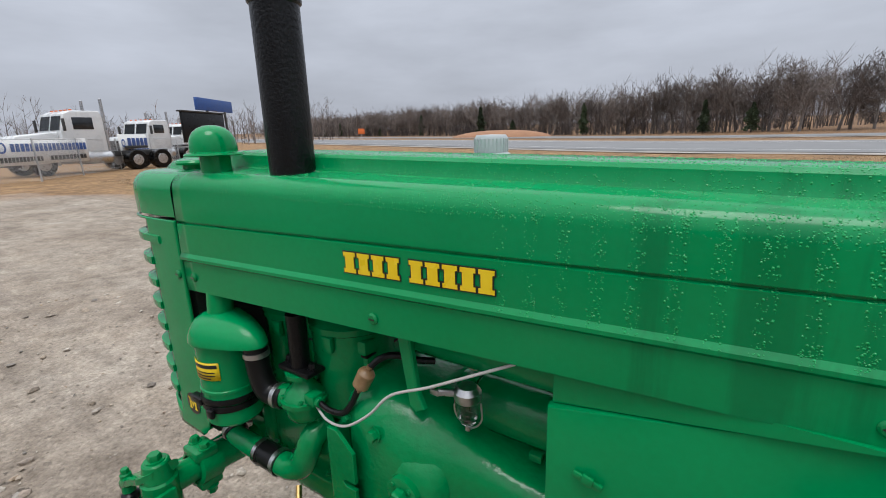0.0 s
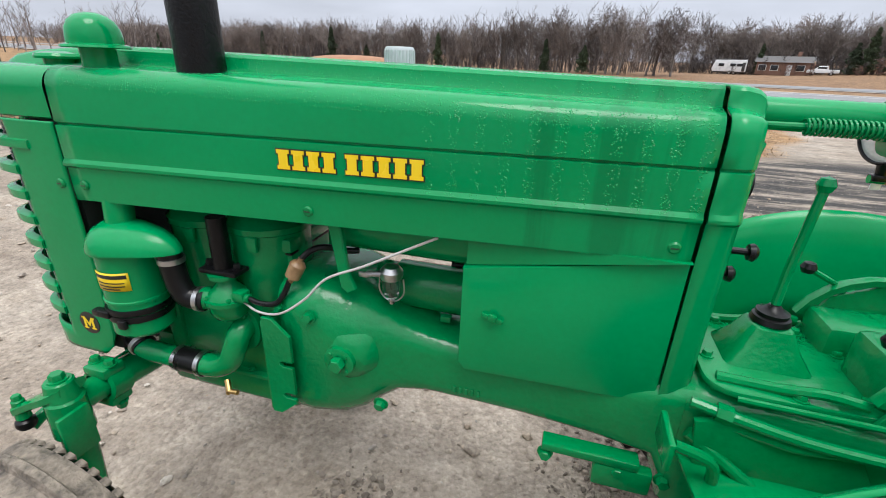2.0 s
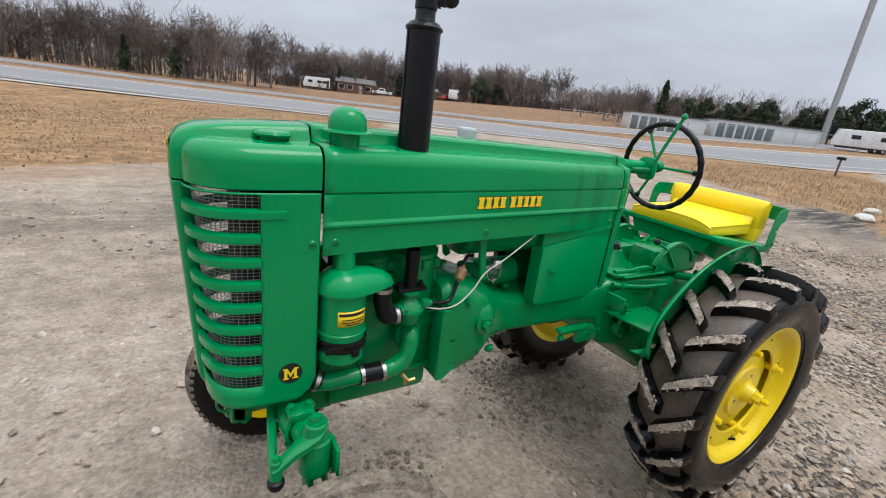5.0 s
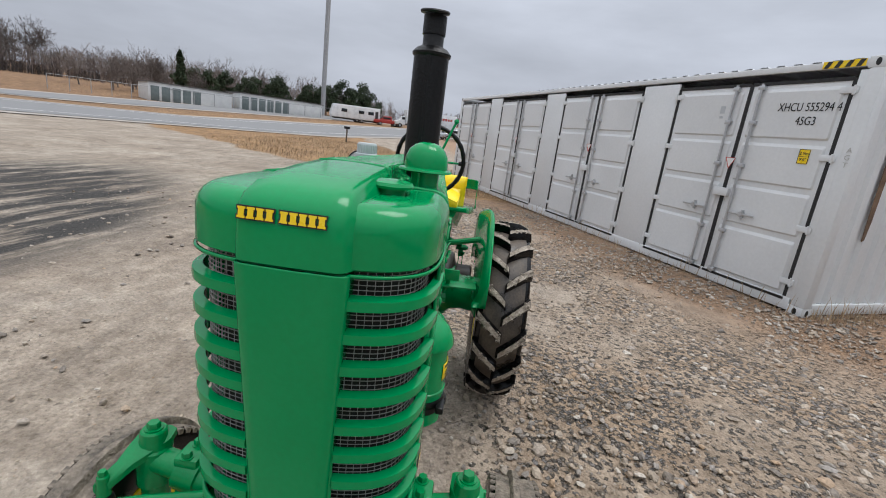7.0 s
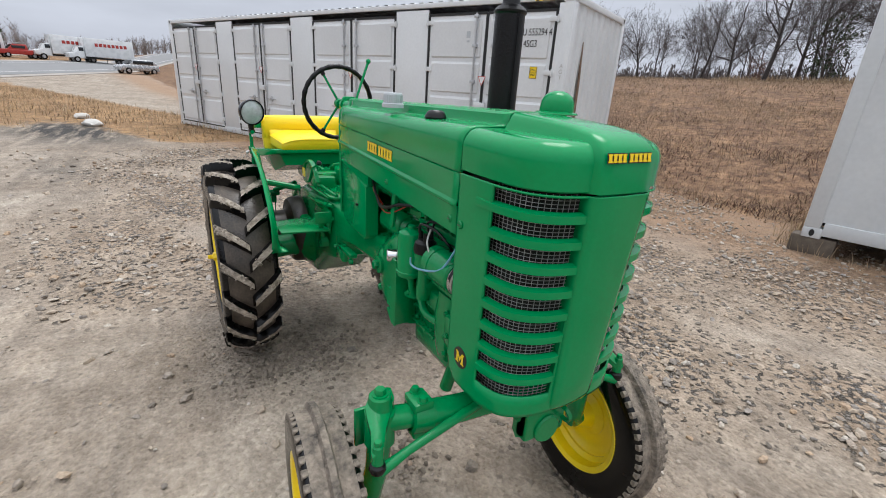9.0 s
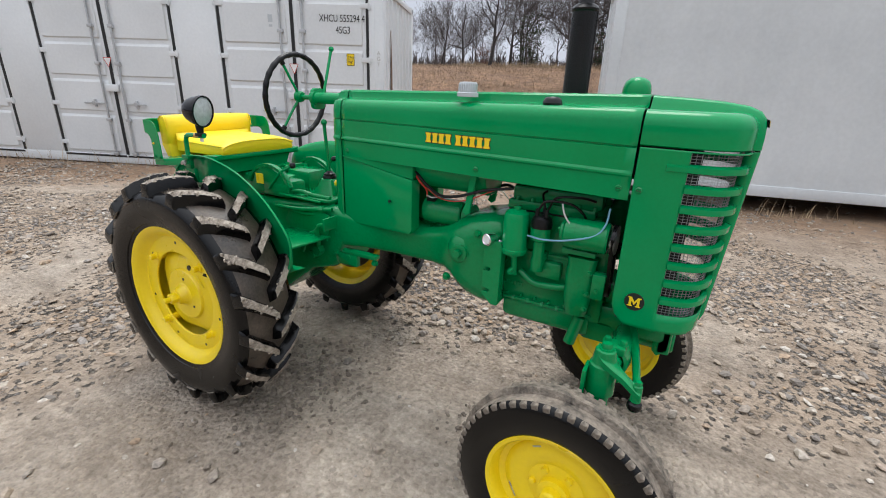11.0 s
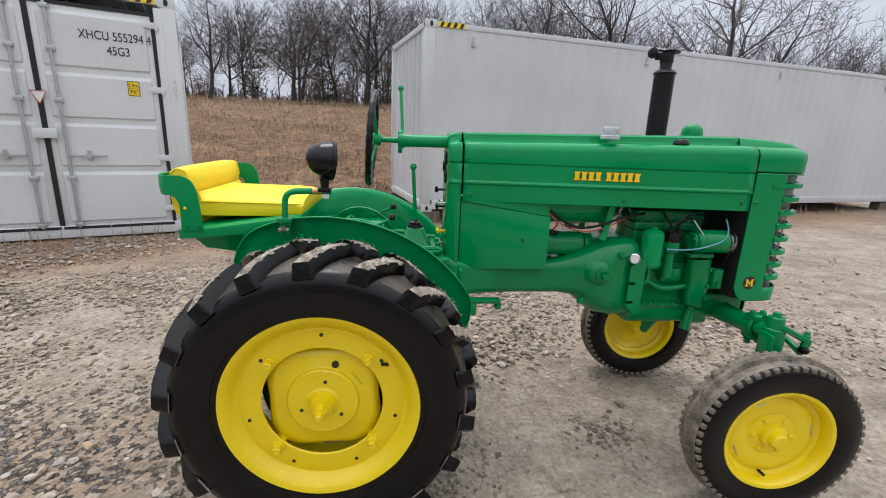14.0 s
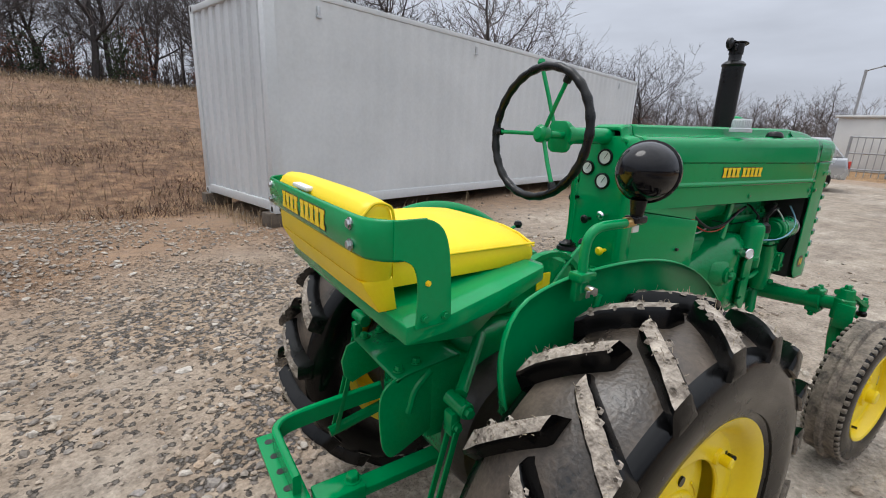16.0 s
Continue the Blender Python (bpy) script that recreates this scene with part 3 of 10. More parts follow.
tagged(strip("shoulder_near", 27.4, 42.6, 0.04, SHOULDER), "pale gravel shoulder of the highway", "road shoulder", "", "structure")
tagged(strip("road_near", 28.6, 41.0, 0.07, ASPHALT), "grey asphalt carriageway of the highway", "road", "", "structure")
tagged(strip("shoulder_far", 53.0, 68.0, 0.04, SHOULDER), "pale gravel shoulder of the far carriageway", "road shoulder", "", "structure")
tagged(strip("road_far", 55.0, 66.0, 0.07, ASPHALT), "grey asphalt far carriageway of the highway", "road", "", "structure")
for q in (30.4, 38.8):
    tagged(strip("road_line", q, q + 0.14, 0.085, LINE_W), "worn white edge line", "road marking", "", "structure")


# ---------------- shipping containers ----------------
CL, CW, CH = 12.19, 2.438, 2.896


def writing(name, text, size, mat, m, parent, label="", align="CENTER"):
    cu = bpy.data.curves.new(name, "FONT")
    cu.body, cu.size, cu.align_x, cu.align_y, cu.extrude = text, size, align, "CENTER", 0.0012
    tmp = bpy.data.objects.new(name, cu)
    me = bpy.data.meshes.new_from_object(tmp)
    bpy.data.objects.remove(tmp)
    me.transform(m)
    return part_mesh(name, me, mat, parent, label, smooth=False)


def corrugated(bm, length, z0, z1, m, pitch=0.278, depth=0.036, flat=0.11):
    """trapezoid ribs along x, in the plane y = 0, thickness towards +y"""
    xs, k = [], 0
    x = 0.0
    slope = (pitch - 2 * flat) / 2
    while x < length:
        xs += [(x, 0.0), (x + flat, 0.0), (x + flat + slope, depth), (x + 2 * flat + slope, depth)]
        x += pitch
    xs = [(min(a, length), b) for a, b in xs if a < length] + [(length, 0.0)]
    front = [[bm.verts.new(m @ Vector((a, b, z))) for a, b in xs] for z in (z0, z1)]
    back = [[bm.verts.new(m @ Vector((a, b + 0.004, z))) for a, b in xs] for z in (z0, z1)]
    for i in range(len(xs) - 1):
        bm.faces.new((front[0][i], front[0][i + 1], front[1][i + 1], front[1][i]))
        bm.faces.new((back[0][i + 1], back[0][i], back[1][i], back[1][i + 1]))


def casting(bm, c, m):
    """corner casting with its oval holes shown as sunken plates"""
    box(bm, c, (0.178, 0.162, 0.118), m, 0.008)


def container(name, label, paint, m, side_doors):
    root = thing(name, label, "shipping container", "shipping containers", m)
    for x in (0.075, CL - 0.075):
        for y in (0.07, CW - 0.07):
            bm = bmesh.new()
            box(bm, (x, y, CH / 2), (0.15, 0.14, CH - 0.23), None, 0.012)
            part("corner_post", bm, paint, root)
    for x in (0.089, CL - 0.089):
        for y in (0.081, CW - 0.081):
            for z in (0.059, CH - 0.059):
                bm = bmesh.new()
                casting(bm, (x, y, z), None)
                c = part("corner_casting", bm, paint, root)
                bm = bmesh.new()
                sx = -1 if x < 1 else 1
                sy = -1 if y < 1 else 1
                lathe(bm, [(0, 0), (0.033, 0), (0.033, 0.003), (0, 0.003)], Matrix.Translation((x, y + sy * 0.081, z)) @ Matrix.Rotation(radians(-90 * sy), 4, "X") @ Matrix.Diagonal((0.75, 1.2, 1, 1)), 16)
                lathe(bm, [(0, 0), (0.033, 0), (0.033, 0.003), (0, 0.003)], Matrix.Translation((x + sx * 0.089, y, z)) @ Matrix.Rotation(radians(90 * sx), 4, "Y") @ Matrix.Diagonal((1.2, 0.75, 1, 1)), 16)
                pieces("casting_hole", bm, GASKET, c, "dark oval lifting hole")
    for nm, y, z, hh in (("top_rail", 0.035, CH - 0.06, 0.075), ("top_rail", CW - 0.035, CH - 0.06, 0.075), ("bottom_rail", 0.03, 0.115, 0.15), ("bottom_rail", CW - 0.03, 0.115, 0.15)):
        bm = bmesh.new()
        box(bm, (CL / 2, y, z), (CL - 0.35, 0.06, hh), None, 0.008)
        part(nm, bm, paint, root)
    for nm, x, z, hh in (("end_header", 0.035, CH - 0.06, 0.09), ("end_header", CL - 0.035, CH - 0.06, 0.09), ("end_sill", 0.035, 0.10, 0.13), ("end_sill", CL - 0.035, 0.10, 0.13)):
        bm = bmesh.new()
        box(bm, (x, CW / 2, z), (0.06, CW - 0.3, hh), None, 0.008)
        part(nm, bm, paint, root)
    # roof with shallow cross ribs whose ends show along the edge
    bm = bmesh.new()
    corrugated(bm, CL - 0.3, 0.03, CW - 0.03, Matrix(((1, 0, 0, 0.15), (0, 0, 1, 0), (0, -1, 0, CH - 0.004), (0, 0, 0, 1))), 0.209, 0.02, 0.085)
    part("roof", bm, paint, root)
    bm = bmesh.new()
    box(bm, (CL / 2, CW / 2, 0.16), (CL - 0.2, CW - 0.14, 0.03))
    for k in range(32):
        box(bm, (0.4 + k * 0.367, CW / 2, 0.10), (0.05, CW - 0.16, 0.09))
    part("floor_frame", bm, GASKET, root, "dark underside with cross members")
    bm = bmesh.new()
    corrugated(bm, CW - 0.28, 0.165, CH - 0.1, Matrix(((0, 1, 0, 0.03), (-1, 0, 0, CW - 0.14), (0, 0, 1, 0), (0, 0, 0, 1))))
    part("end_wall", bm, paint, root, "corrugated steel end wall")
    bm = bmesh.new()
    corrugated(bm, CW - 0.28, 0.165, CH - 0.1, Matrix(((0, -1, 0, CL - 0.03), (1, 0, 0, 0.14), (0, 0, 1, 0), (0, 0, 0, 1))))
    part("end_wall", bm, paint, root, "corrugated steel end wall")
    bm = bmesh.new()
    corrugated(bm, CL - 0.3, 0.19, CH - 0.1, Matrix(((-1, 0, 0, CL - 0.15), (0, -1, 0, CW - 0.01), (0, 0, 1, 0), (0, 0, 0, 1))))
    part("side_wall", bm, paint, root, "corrugated steel side wall")
    if not side_doors:
        bm = bmesh.new()
        corrugated(bm, CL - 0.3, 0.19, CH - 0.1, Matrix(((1, 0, 0, 0.15), (0, 1, 0, 0.012), (0, 0, 1, 0), (0, 0, 0, 1))), 0.278, 0.008)
        part("side_wall", bm, paint, root, "corrugated steel side wall")
        for x in (0.77, 4.11, 7.45, 10.8):
            bm = bmesh.new()
            box(bm, (x, 0.0, CH - 0.25), (0.05, 0.02, 0.14), None, 0.005)
            box(bm, (x, -0.012, CH - 0.31), (0.09, 0.012, 0.03), None, 0.004)
            part("lashing_bracket", bm, GALV, root)
    return root


def hazard(parent, x0, x1, y, z, flip=1):
    """yellow and black striped tape on a top rail"""
    bm = bmesh.new()
    box(bm, ((x0 + x1) / 2, y, z), (x1 - x0, 0.004, 0.075))
    tape = part("hazard_tape", bm, DECAL_Y, parent, "yellow and black striped tape", smooth=False)
    bm = bmesh.new()
    n = max(2, round((x1 - x0) / 0.1))
    for k in range(n):
        a = x0 + (x1 - x0) * (k + 0.15) / n
        w = (x1 - x0) / n * 0.45
        prism(bm, [(a, z - 0.035), (a + w, z - 0.035), (a + w + 0.035, z + 0.035), (a + 0.035, z + 0.035)], y - 0.004 * flip - 0.002, y - 0.001)
    part("stripe", bm, DECAL_K, tape, smooth=False)


C1 = Matrix.Translation((14.19, 0.545, -0.02)) @ Matrix.Rotation(radians(203.1), 4, "Z") @ Matrix.Scale(1.034, 4)
C2 = Matrix.Translation((-0.603, -5.339, 0.19)) @ Matrix.Rotation(radians(193.13), 4, "Z") @ Matrix.Scale(1.023, 4)
c1 = container("shipping_container", "white steel container with four pairs of side doors on gravel", WHITE, C1, True)
c2 = container("shipping_container", "pale grey corrugated steel container on timber blocks", WHITE2, C2, False)


def door_leaf(root, x0, x1, hinge_right, ident):
    """one side door: a frame with three sunk bands, hinges, lock rod and handle"""
    z0, z1 = 0.15, CH - 0.215
    w = x1 - x0
    bm = bmesh.new()
    box(bm, ((x0 + x1) / 2, 0.03, (z0 + z1) / 2), (w, 0.03, z1 - z0), None, 0.006)
    # raised panels between the pressed grooves
    hs = [z0 + 0.05, z0 + 0.72, z0 + 1.28, z0 + 1.84, z1 - 0.04]
    leaf = part("door", bm, WHITE, root, "white steel side door, closed")
    for a, b in zip(hs, hs[1:]):
        bm = bmesh.new()
        prism_pts = rounded(w - 0.14, b - a - 0.06, 0.02, 2, (x0 + x1) / 2, (a + b) / 2)
        inner = rounded(w - 0.17, b - a - 0.12, 0.02, 2, (x0 + x1) / 2, (a + b) / 2 - 0.01)
        loft(bm, [[(p[0], 0.014, p[1]) for p in prism_pts], [(p[0], -0.006, p[1]) for p in inner]], True, (False, True))
        part("panel", bm, WHITE, leaf, "", 20)
    bm = bmesh.new()
    g = 0.040
    xe = x1 if hinge_right else x0
    for c, s in (((xe, 0.012, (z0 + z1) / 2), (g, 0.012, z1 - z0)), (((x0 + x1) / 2, 0.012, z1), (w, 0.012, g)), (((x0 + x1) / 2, 0.004, z0 + 0.012), (w, 0.020, g * 0.8)), ((x0 if hinge_right else x1, 0.012, (z0 + z1) / 2), (g * 0.7, 0.012, z1 - z0))):
        box(bm, c, s)
    part("gasket", bm, GASKET, leaf, "black rubber gasket")
    sgn = 1 if hinge_right else -1
    for z in (z0 + 0.22, z0 + 0.86, z0 + 1.68, z1 - 0.12):
        bm = bmesh.new()
        box(bm, (xe - sgn * 0.02, -0.004, z), (0.17, 0.014, 0.07), None, 0.004)
        cyl(bm, (xe + sgn * 0.03, -0.008, z - 0.05), (xe + sgn * 0.03, -0.008, z + 0.05), 0.014, n=10)
        part("hinge", bm, WHITE, leaf)
    xr = x0 + 0.163 if hinge_right else x1 - 0.163
    bm = bmesh.new()
    cyl(bm, (xr, -0.035, z0 + 0.02), (xr, -0.035, z1 - 0.0), 0.017, n=10)
    rod = part("lock_rod", bm, GALV, leaf, "galvanised lock rod")
    for z in (z0 + 0.06, z0 + 0.62, z0 + 1.5, z0 + 2.05, z1 - 0.05):
        bm = bmesh.new()
        box(bm, (xr, -0.028, z), (0.085, 0.05, 0.05), None, 0.005)
        part("rod_keeper", bm, GALV, leaf)
    bm = bmesh.new()
    zh = z0 + 0.88
    box(bm, (xr + sgn * 0.20, -0.045, zh), (0.36, 0.016, 0.028), None, 0.005)
    cyl(bm, (xr + sgn * 0.20, -0.02, zh - 0.06), (xr + sgn * 0.20, -0.02, zh + 0.06), 0.02, n=10)
    cyl(bm, (xr + sgn * 0.20, -0.06, zh), (xr + sgn * 0.20, 0.01, zh), 0.035, n=14)
    part("door_handle", bm, GALV, leaf, "galvanised lever handle")
    return leaf


xpos = 0.2
for k in range(4):
    a, b, c = xpos, xpos + 1.185, xpos + 2.37
    door_leaf(c1, a + 0.02, b - 0.012, False, k)
    door_leaf(c1, b + 0.012, c - 0.02, True, k)
    bm = bmesh.new()
    box(bm, (b, -0.03, 1.28), (0.22, 0.05, 0.11), None, 0.006)
    part("lock_box", bm, WHITE, c1)
    for xe_ in ((0.172, 0.048),) if k == 0 else ((c + 0.045, 0.085),) if k == 3 else ():
        bm = bmesh.new()
        box(bm, (xe_[0], 0.02, CH / 2 + 0.02), (xe_[1], 0.03, CH - 0.3), None, 0.004)
        part("door_post", bm, WHITE, c1)
    bm = bmesh.new()
    prism(bm, [(b - 0.07, 1.74), (b + 0.07, 1.74), (b, 1.60)], -0.022, -0.02)
    s_ = part("warning_sticker", bm, DECAL_W, c1, "white triangular sticker with red edge", smooth=False)
    bm = bmesh.new()
    for p0, p1 in (((b - .07, 1.74), (b + .07, 1.74)), ((b + .07, 1.74), (b, 1.60)), ((b, 1.60), (b - .07, 1.74))):
        tube(bm, [(p0[0], -0.0235, p0[1]), (p1[0], -0.0235, p1[1])], 0.004, 5)
    part("sticker_edge", bm, RED, s_)
    if k < 3:
        bm = bmesh.new()
        box(bm, (c + 0.38, 0.02, CH / 2 + 0.02), (0.74, 0.03, CH - 0.3), None, 0.006)
        part("door_post", bm, WHITE, c1)
    xpos += 3.13
# number, size code and height plate on the end door
FLIP = Matrix(((1, 0, 0, 0), (0, 0, -1, 0), (0, 1, 0, 0), (0, 0, 0, 1)))
xn = 0.2 + 3 * 3.13 + 1.185
writing("container_number", "XHCU 555294 4", 0.137, DECAL_K, Matrix.Translation((xn + 0.786, -0.010, 2.385)) @ FLIP @ Matrix.Diagonal((0.74, 1, 1, 1)), c1, "black stencilled number")
writing("size_code", "45G3", 0.137, DECAL_K, Matrix.Translation((xn + 0.797, -0.010, 2.228)) @ FLIP @ Matrix.Diagonal((0.74, 1, 1, 1)), c1, "black stencilled code")
bm = bmesh.new()
box(bm, (xn + 0.900, -0.009, 1.828), (0.120, 0.004, 0.170))
plate = part("height_plate", bm, DECAL_Y, c1, "yellow height sticker", smooth=False)
bm = bmesh.new()
for dx, dz, w_, h_ in ((0, 0.080, 0.120, 0.006), (0, -0.080, 0.120, 0.006), (0.057, 0, 0.006, 0.154), (-0.057, 0, 0.006, 0.154), (0, -0.001, 0.108, 0.004)):
    box(bm, (xn + 0.900 + dx, -0.0120, 1.828 + dz), (w_, 0.002, h_))
part("plate_edge", bm, DECAL_K, plate, "", smooth=False)
writing("height_text", "2.9m", 0.052, DECAL_K, Matrix.Translation((xn + 0.900, -0.013, 1.862)) @ FLIP, plate)
writing("height_text", "9'6\"", 0.052, DECAL_K, Matrix.Translation((xn + 0.900, -0.013, 1.792)) @ FLIP, plate)
writing("post_letters", "A\nG\nT", 0.08, GREYW, Matrix.Translation((CL - 0.08, -0.003, 1.85)) @ FLIP, c1)
hazard(c1, CL - 0.62, CL - 0.2, 0.003, CH - 0.055)
hazard(c2, 0.2, 0.62, 0.003, CH - 0.055)
for dx, dz, w_, h_ in ((-0.33, 2.37, 0.07, 0.10), (-0.33, 2.27, 0.055, 0.03)):
    bm = bmesh.new()
    box(bm, (xn + dx, -0.009, dz), (w_, 0.004, h_))
    part("data_plate", bm, CAPGREY, c1, "small grey data plate", smooth=False)
# rust run on the near end wall
bm = bmesh.new()
prism(bm, [(0.585, 2.3), (0.615, 2.32), (0.665, 1.95), (0.70, 1.7), (0.715, 1.2), (0.70, 0.97), (0.655, 0.95), (0.625, 1.3), (0.60, 1.8)], CL - 0.0315, CL - 0.0255, plane="yz")
part("rust_run", bm, RUST, c1, "long brown rust stain", smooth=False)
# timber blocks under the grey container
TIMBER = material("weathered_timber", (0.07, 0.055, 0.042), (0.16, 0.13, 0.10), 12.0, 0.85, 0, 0.4, 90, dist=0.004)
for x in (0.12, CL - 0.2):
    for y in (0.12, CW - 0.12):
        bm = bmesh.new()
        wv = C2 @ Vector((x, y, 0))
        g0 = float(height(wv.x, wv.y)) - 0.03
        box(bm, (0, 0, (0.2 + g0) / 2), (0.42, 0.22, 0.2 - g0), None, 0.01)
        ob = part("timber_block", bm, TIMBER)
        ob.matrix_world = Matrix.Translation((wv.x, wv.y, 0)) @ Matrix.Rotation(radians(192), 4, "Z")
        tagged(ob, "weathered timber block under a container corner", "block", "container blocks")


# ---------------- tractor ----------------
tractor = thing("tractor", "vintage green farm tractor with yellow wheels and seat, wet paint", "tractor")


def hw(x):
    """half width of the hood, which narrows towards the driver"""
    return 0.112 + 0.107 * (-x - 0.48) / 1.295


def ridge(x):
    return 0.055 + 0.022 * (-x - 0.48) / 1.295


def hood_section(x, grow=0.0):
    w, r = hw(x) + grow, ridge(x)
    t = 1.464 - 0.021 * (x + 1.7)
    half = [(0, t + 0.036), (r * 0.75, t + 0.036), (r * 0.94, t + 0.034), (r + 0.003, t + 0.028), (r + 0.006, t + 0.010), (r + 0.010, t + 0.002), (r + 0.018, t)]
    rad = 0.040
    a0 = max(r + 0.03, w - rad)
    half.append((a0, t - 0.003))
    for k in range(1, 7):
        a = radians(15 * k)
        half.append((a0 + (w - a0) * math.sin(a), t - 0.003 - rad * (1 - math.cos(a))))
    half += [(w + 0.002, 1.375), (w + 0.003, 1.3535), (w - 0.003, 1.3515), (w - 0.003, 1.3485), (w + 0.003, 1.3465), (w + 0.004, 1.30), (w + 0.004, 1.278), (w + 0.010, 1.270), (w + 0.010, 1.264), (w + 0.003, 1.258), (w + 0.003, 1.21), (w + 0.002, 1.187), (w - 0.004, 1.184), (w - 0.012, 1.186)]
    return [(x, -y, z) for y, z in reversed(half)] + [(x, y, z) for y, z in half[1:]]


bm = bmesh.new()
xs = [-1.7745] + list(np.linspace(-1.74, -0.55, 22)) + [-0.524]
loft(bm, [hood_section(x) for x in xs], False, (False, False))
hood = solid(part("hood", bm, [GREEN_HOOD, GRIME_SHADE], tractor, "green sheet-metal hood with beads of rain", 30), 0.006)
hood.modifiers[0].material_offset = 1      # dark inside colour stands in for the shade under the hood
# cowl behind the seam, rounded over towards the dash
bm = bmesh.new()
cowl_rings = []
for x, g in ((-0.516, 0.0), (-0.49, 0.0), (-0.472, -0.004), (-0.463, -0.011), (-0.459, -0.022)):
    sec = [(p[0], p[1], p[2] - (-g * 0.9 if p[2] > 1.4 else 0)) for p in hood_section(x, g)]
    sec = [(p[0], p[1], p[2] - 2 * (-g) * 0.0) for p in sec]
    w = hw(x) + g
    cowl_rings.append([(x, -w + 0.004, 0.88), (x, -w - 0.002, 0.90), (x, -w - 0.002, 1.17)] + sec[2:-2] + [(x, w + 0.002, 1.17), (x, w + 0.002, 0.90), (x, w - 0.004, 0.88)])
loft(bm, cowl_rings, False, (False, False))
cowl = solid(part("cowl", bm, GREEN, tractor, "", 30), 0.005)
bm = bmesh.new()
w = hw(-0.46) - 0.02
prism(bm, [(-w, 0.885), (w, 0.885), (w, 1.40), (w - 0.03, 1.435), (-w + 0.03, 1.435), (-w, 1.40)], -0.470, -0.4595, 0.002, plane="yz")
dash = part("dash_panel", bm, GREEN, tractor)
for y, z, r in ((0.012, 1.362, 0.029), (0.012, 1.280, 0.029), (-0.056, 1.32, 0.026)):
    bm = bmesh.new()
    m = Matrix.Translation((-0.462, y, z)) @ Matrix.Rotation(radians(90), 4, "Y")
    lathe(bm, [(0, 0), (r, 0), (r, 0.010), (r - 0.004, 0.012), (r - 0.006, 0.007), (0, 0.007)], m, 24)
    g_ = part("gauge", bm, BLACK, dash, "round gauge with a white dial")
    bm = bmesh.new()
    lathe(bm, [(0, 0.0075), (r - 0.007, 0.0075), (r - 0.007, 0.009), (0, 0.009)], m, 24)
    part("dial", bm, DECAL_W, g_)
    bm = bmesh.new()
    tube(bm, [(-0.451, y, z - 0.004), (-0.451, y + 0.012, z + 0.014)], 0.0012, 5)
    part("needle", bm, DECAL_K, g_)
for y, z, mt in ((0.045, 1.165, CHROME), (-0.02, 1.14, PLASTIC), (-0.085, 1.21, PLASTIC), (0.06, 1.04, YELLOW)):
    bm = bmesh.new()
    cyl(bm, (-0.462, y, z), (-0.43, y, z), 0.006, n=10)
    lathe(bm, [(0, 0), (0.014, 0.002), (0.016, 0.010), (0.010, 0.016), (0, 0.017)], Matrix.Translation((-0.434, y, z)) @ Matrix.Rotation(radians(90), 4, "Y"), 14)
    part("dash_knob", bm, mt, dash)


# nose cap and grille
def outline(d=0.0, rake=0.0, n=10):
    """half plan of the nose from beside the centre panel round the corner to the seam, pulled in by d"""
    base = smooth_line([(-2.083, 0.0, 0), (-2.081, 0.06, 0), (-2.075, 0.108, 0), (-2.057, 0.158, 0), (-2.017, 0.199, 0), (-1.955, 0.218, 0), (-1.87, 0.222, 0), (-1.781, 0.2205, 0)], n)
    out = []
    for i, p in enumerate(base):
        t = (base[min(i + 1, len(base) - 1)] - base[max(i - 1, 0)]).normalized()
        nn = Vector((-t.y, t.x, 0))
        q = p - Vector((-abs(nn.x) if nn.x > 0 else nn.x, abs(nn.y), 0)) * d
        out.append((q.x + rake, q.y))
    return out


def ring_at(d, z, rake=0.0):
    h = outline(d, rake)
    return [(x, -y, z) for x, y in reversed(h)] + [(x, y, z) for x, y in h[1:]]


bm = bmesh.new()
levels = [(0.006, 1.356), (0.0, 1.360), (0.0, 1.385)]
for k in range(0, 7):
    a = radians(15 * k)
    levels.append((0.042 * (1 - math.cos(a)), 1.416 + 0.044 * math.sin(a)))
rings = []
for d, z in levels:
    r = ring_at(d, z)
    r = [(min(p[0], -1.781), p[1], p[2]) for p in r]
    rings.append(r)
vs = loft(bm, rings, False, (False, False))
top = vs[-1]
nn = len(top)
for k in range(nn // 2):
    a, b, c_, d_ = top[k], top[k + 1], top[nn - 2 - k], top[nn - 1 - k]
    if len({a, b, c_, d_}) == 4:
        bm.faces.new((a, b, c_, d_))
    else:
        f = [v for i, v in enumerate((a, b, c_, d_)) if v not in (a, b, c_, d_)[:i]]
        if len(f) == 3:
            bm.faces.new(f)
bmesh.ops.recalc_face_normals(bm, faces=bm.faces)
nose = part("nose_cap", bm, GREEN, tractor, "rounded green nose cap", 40)
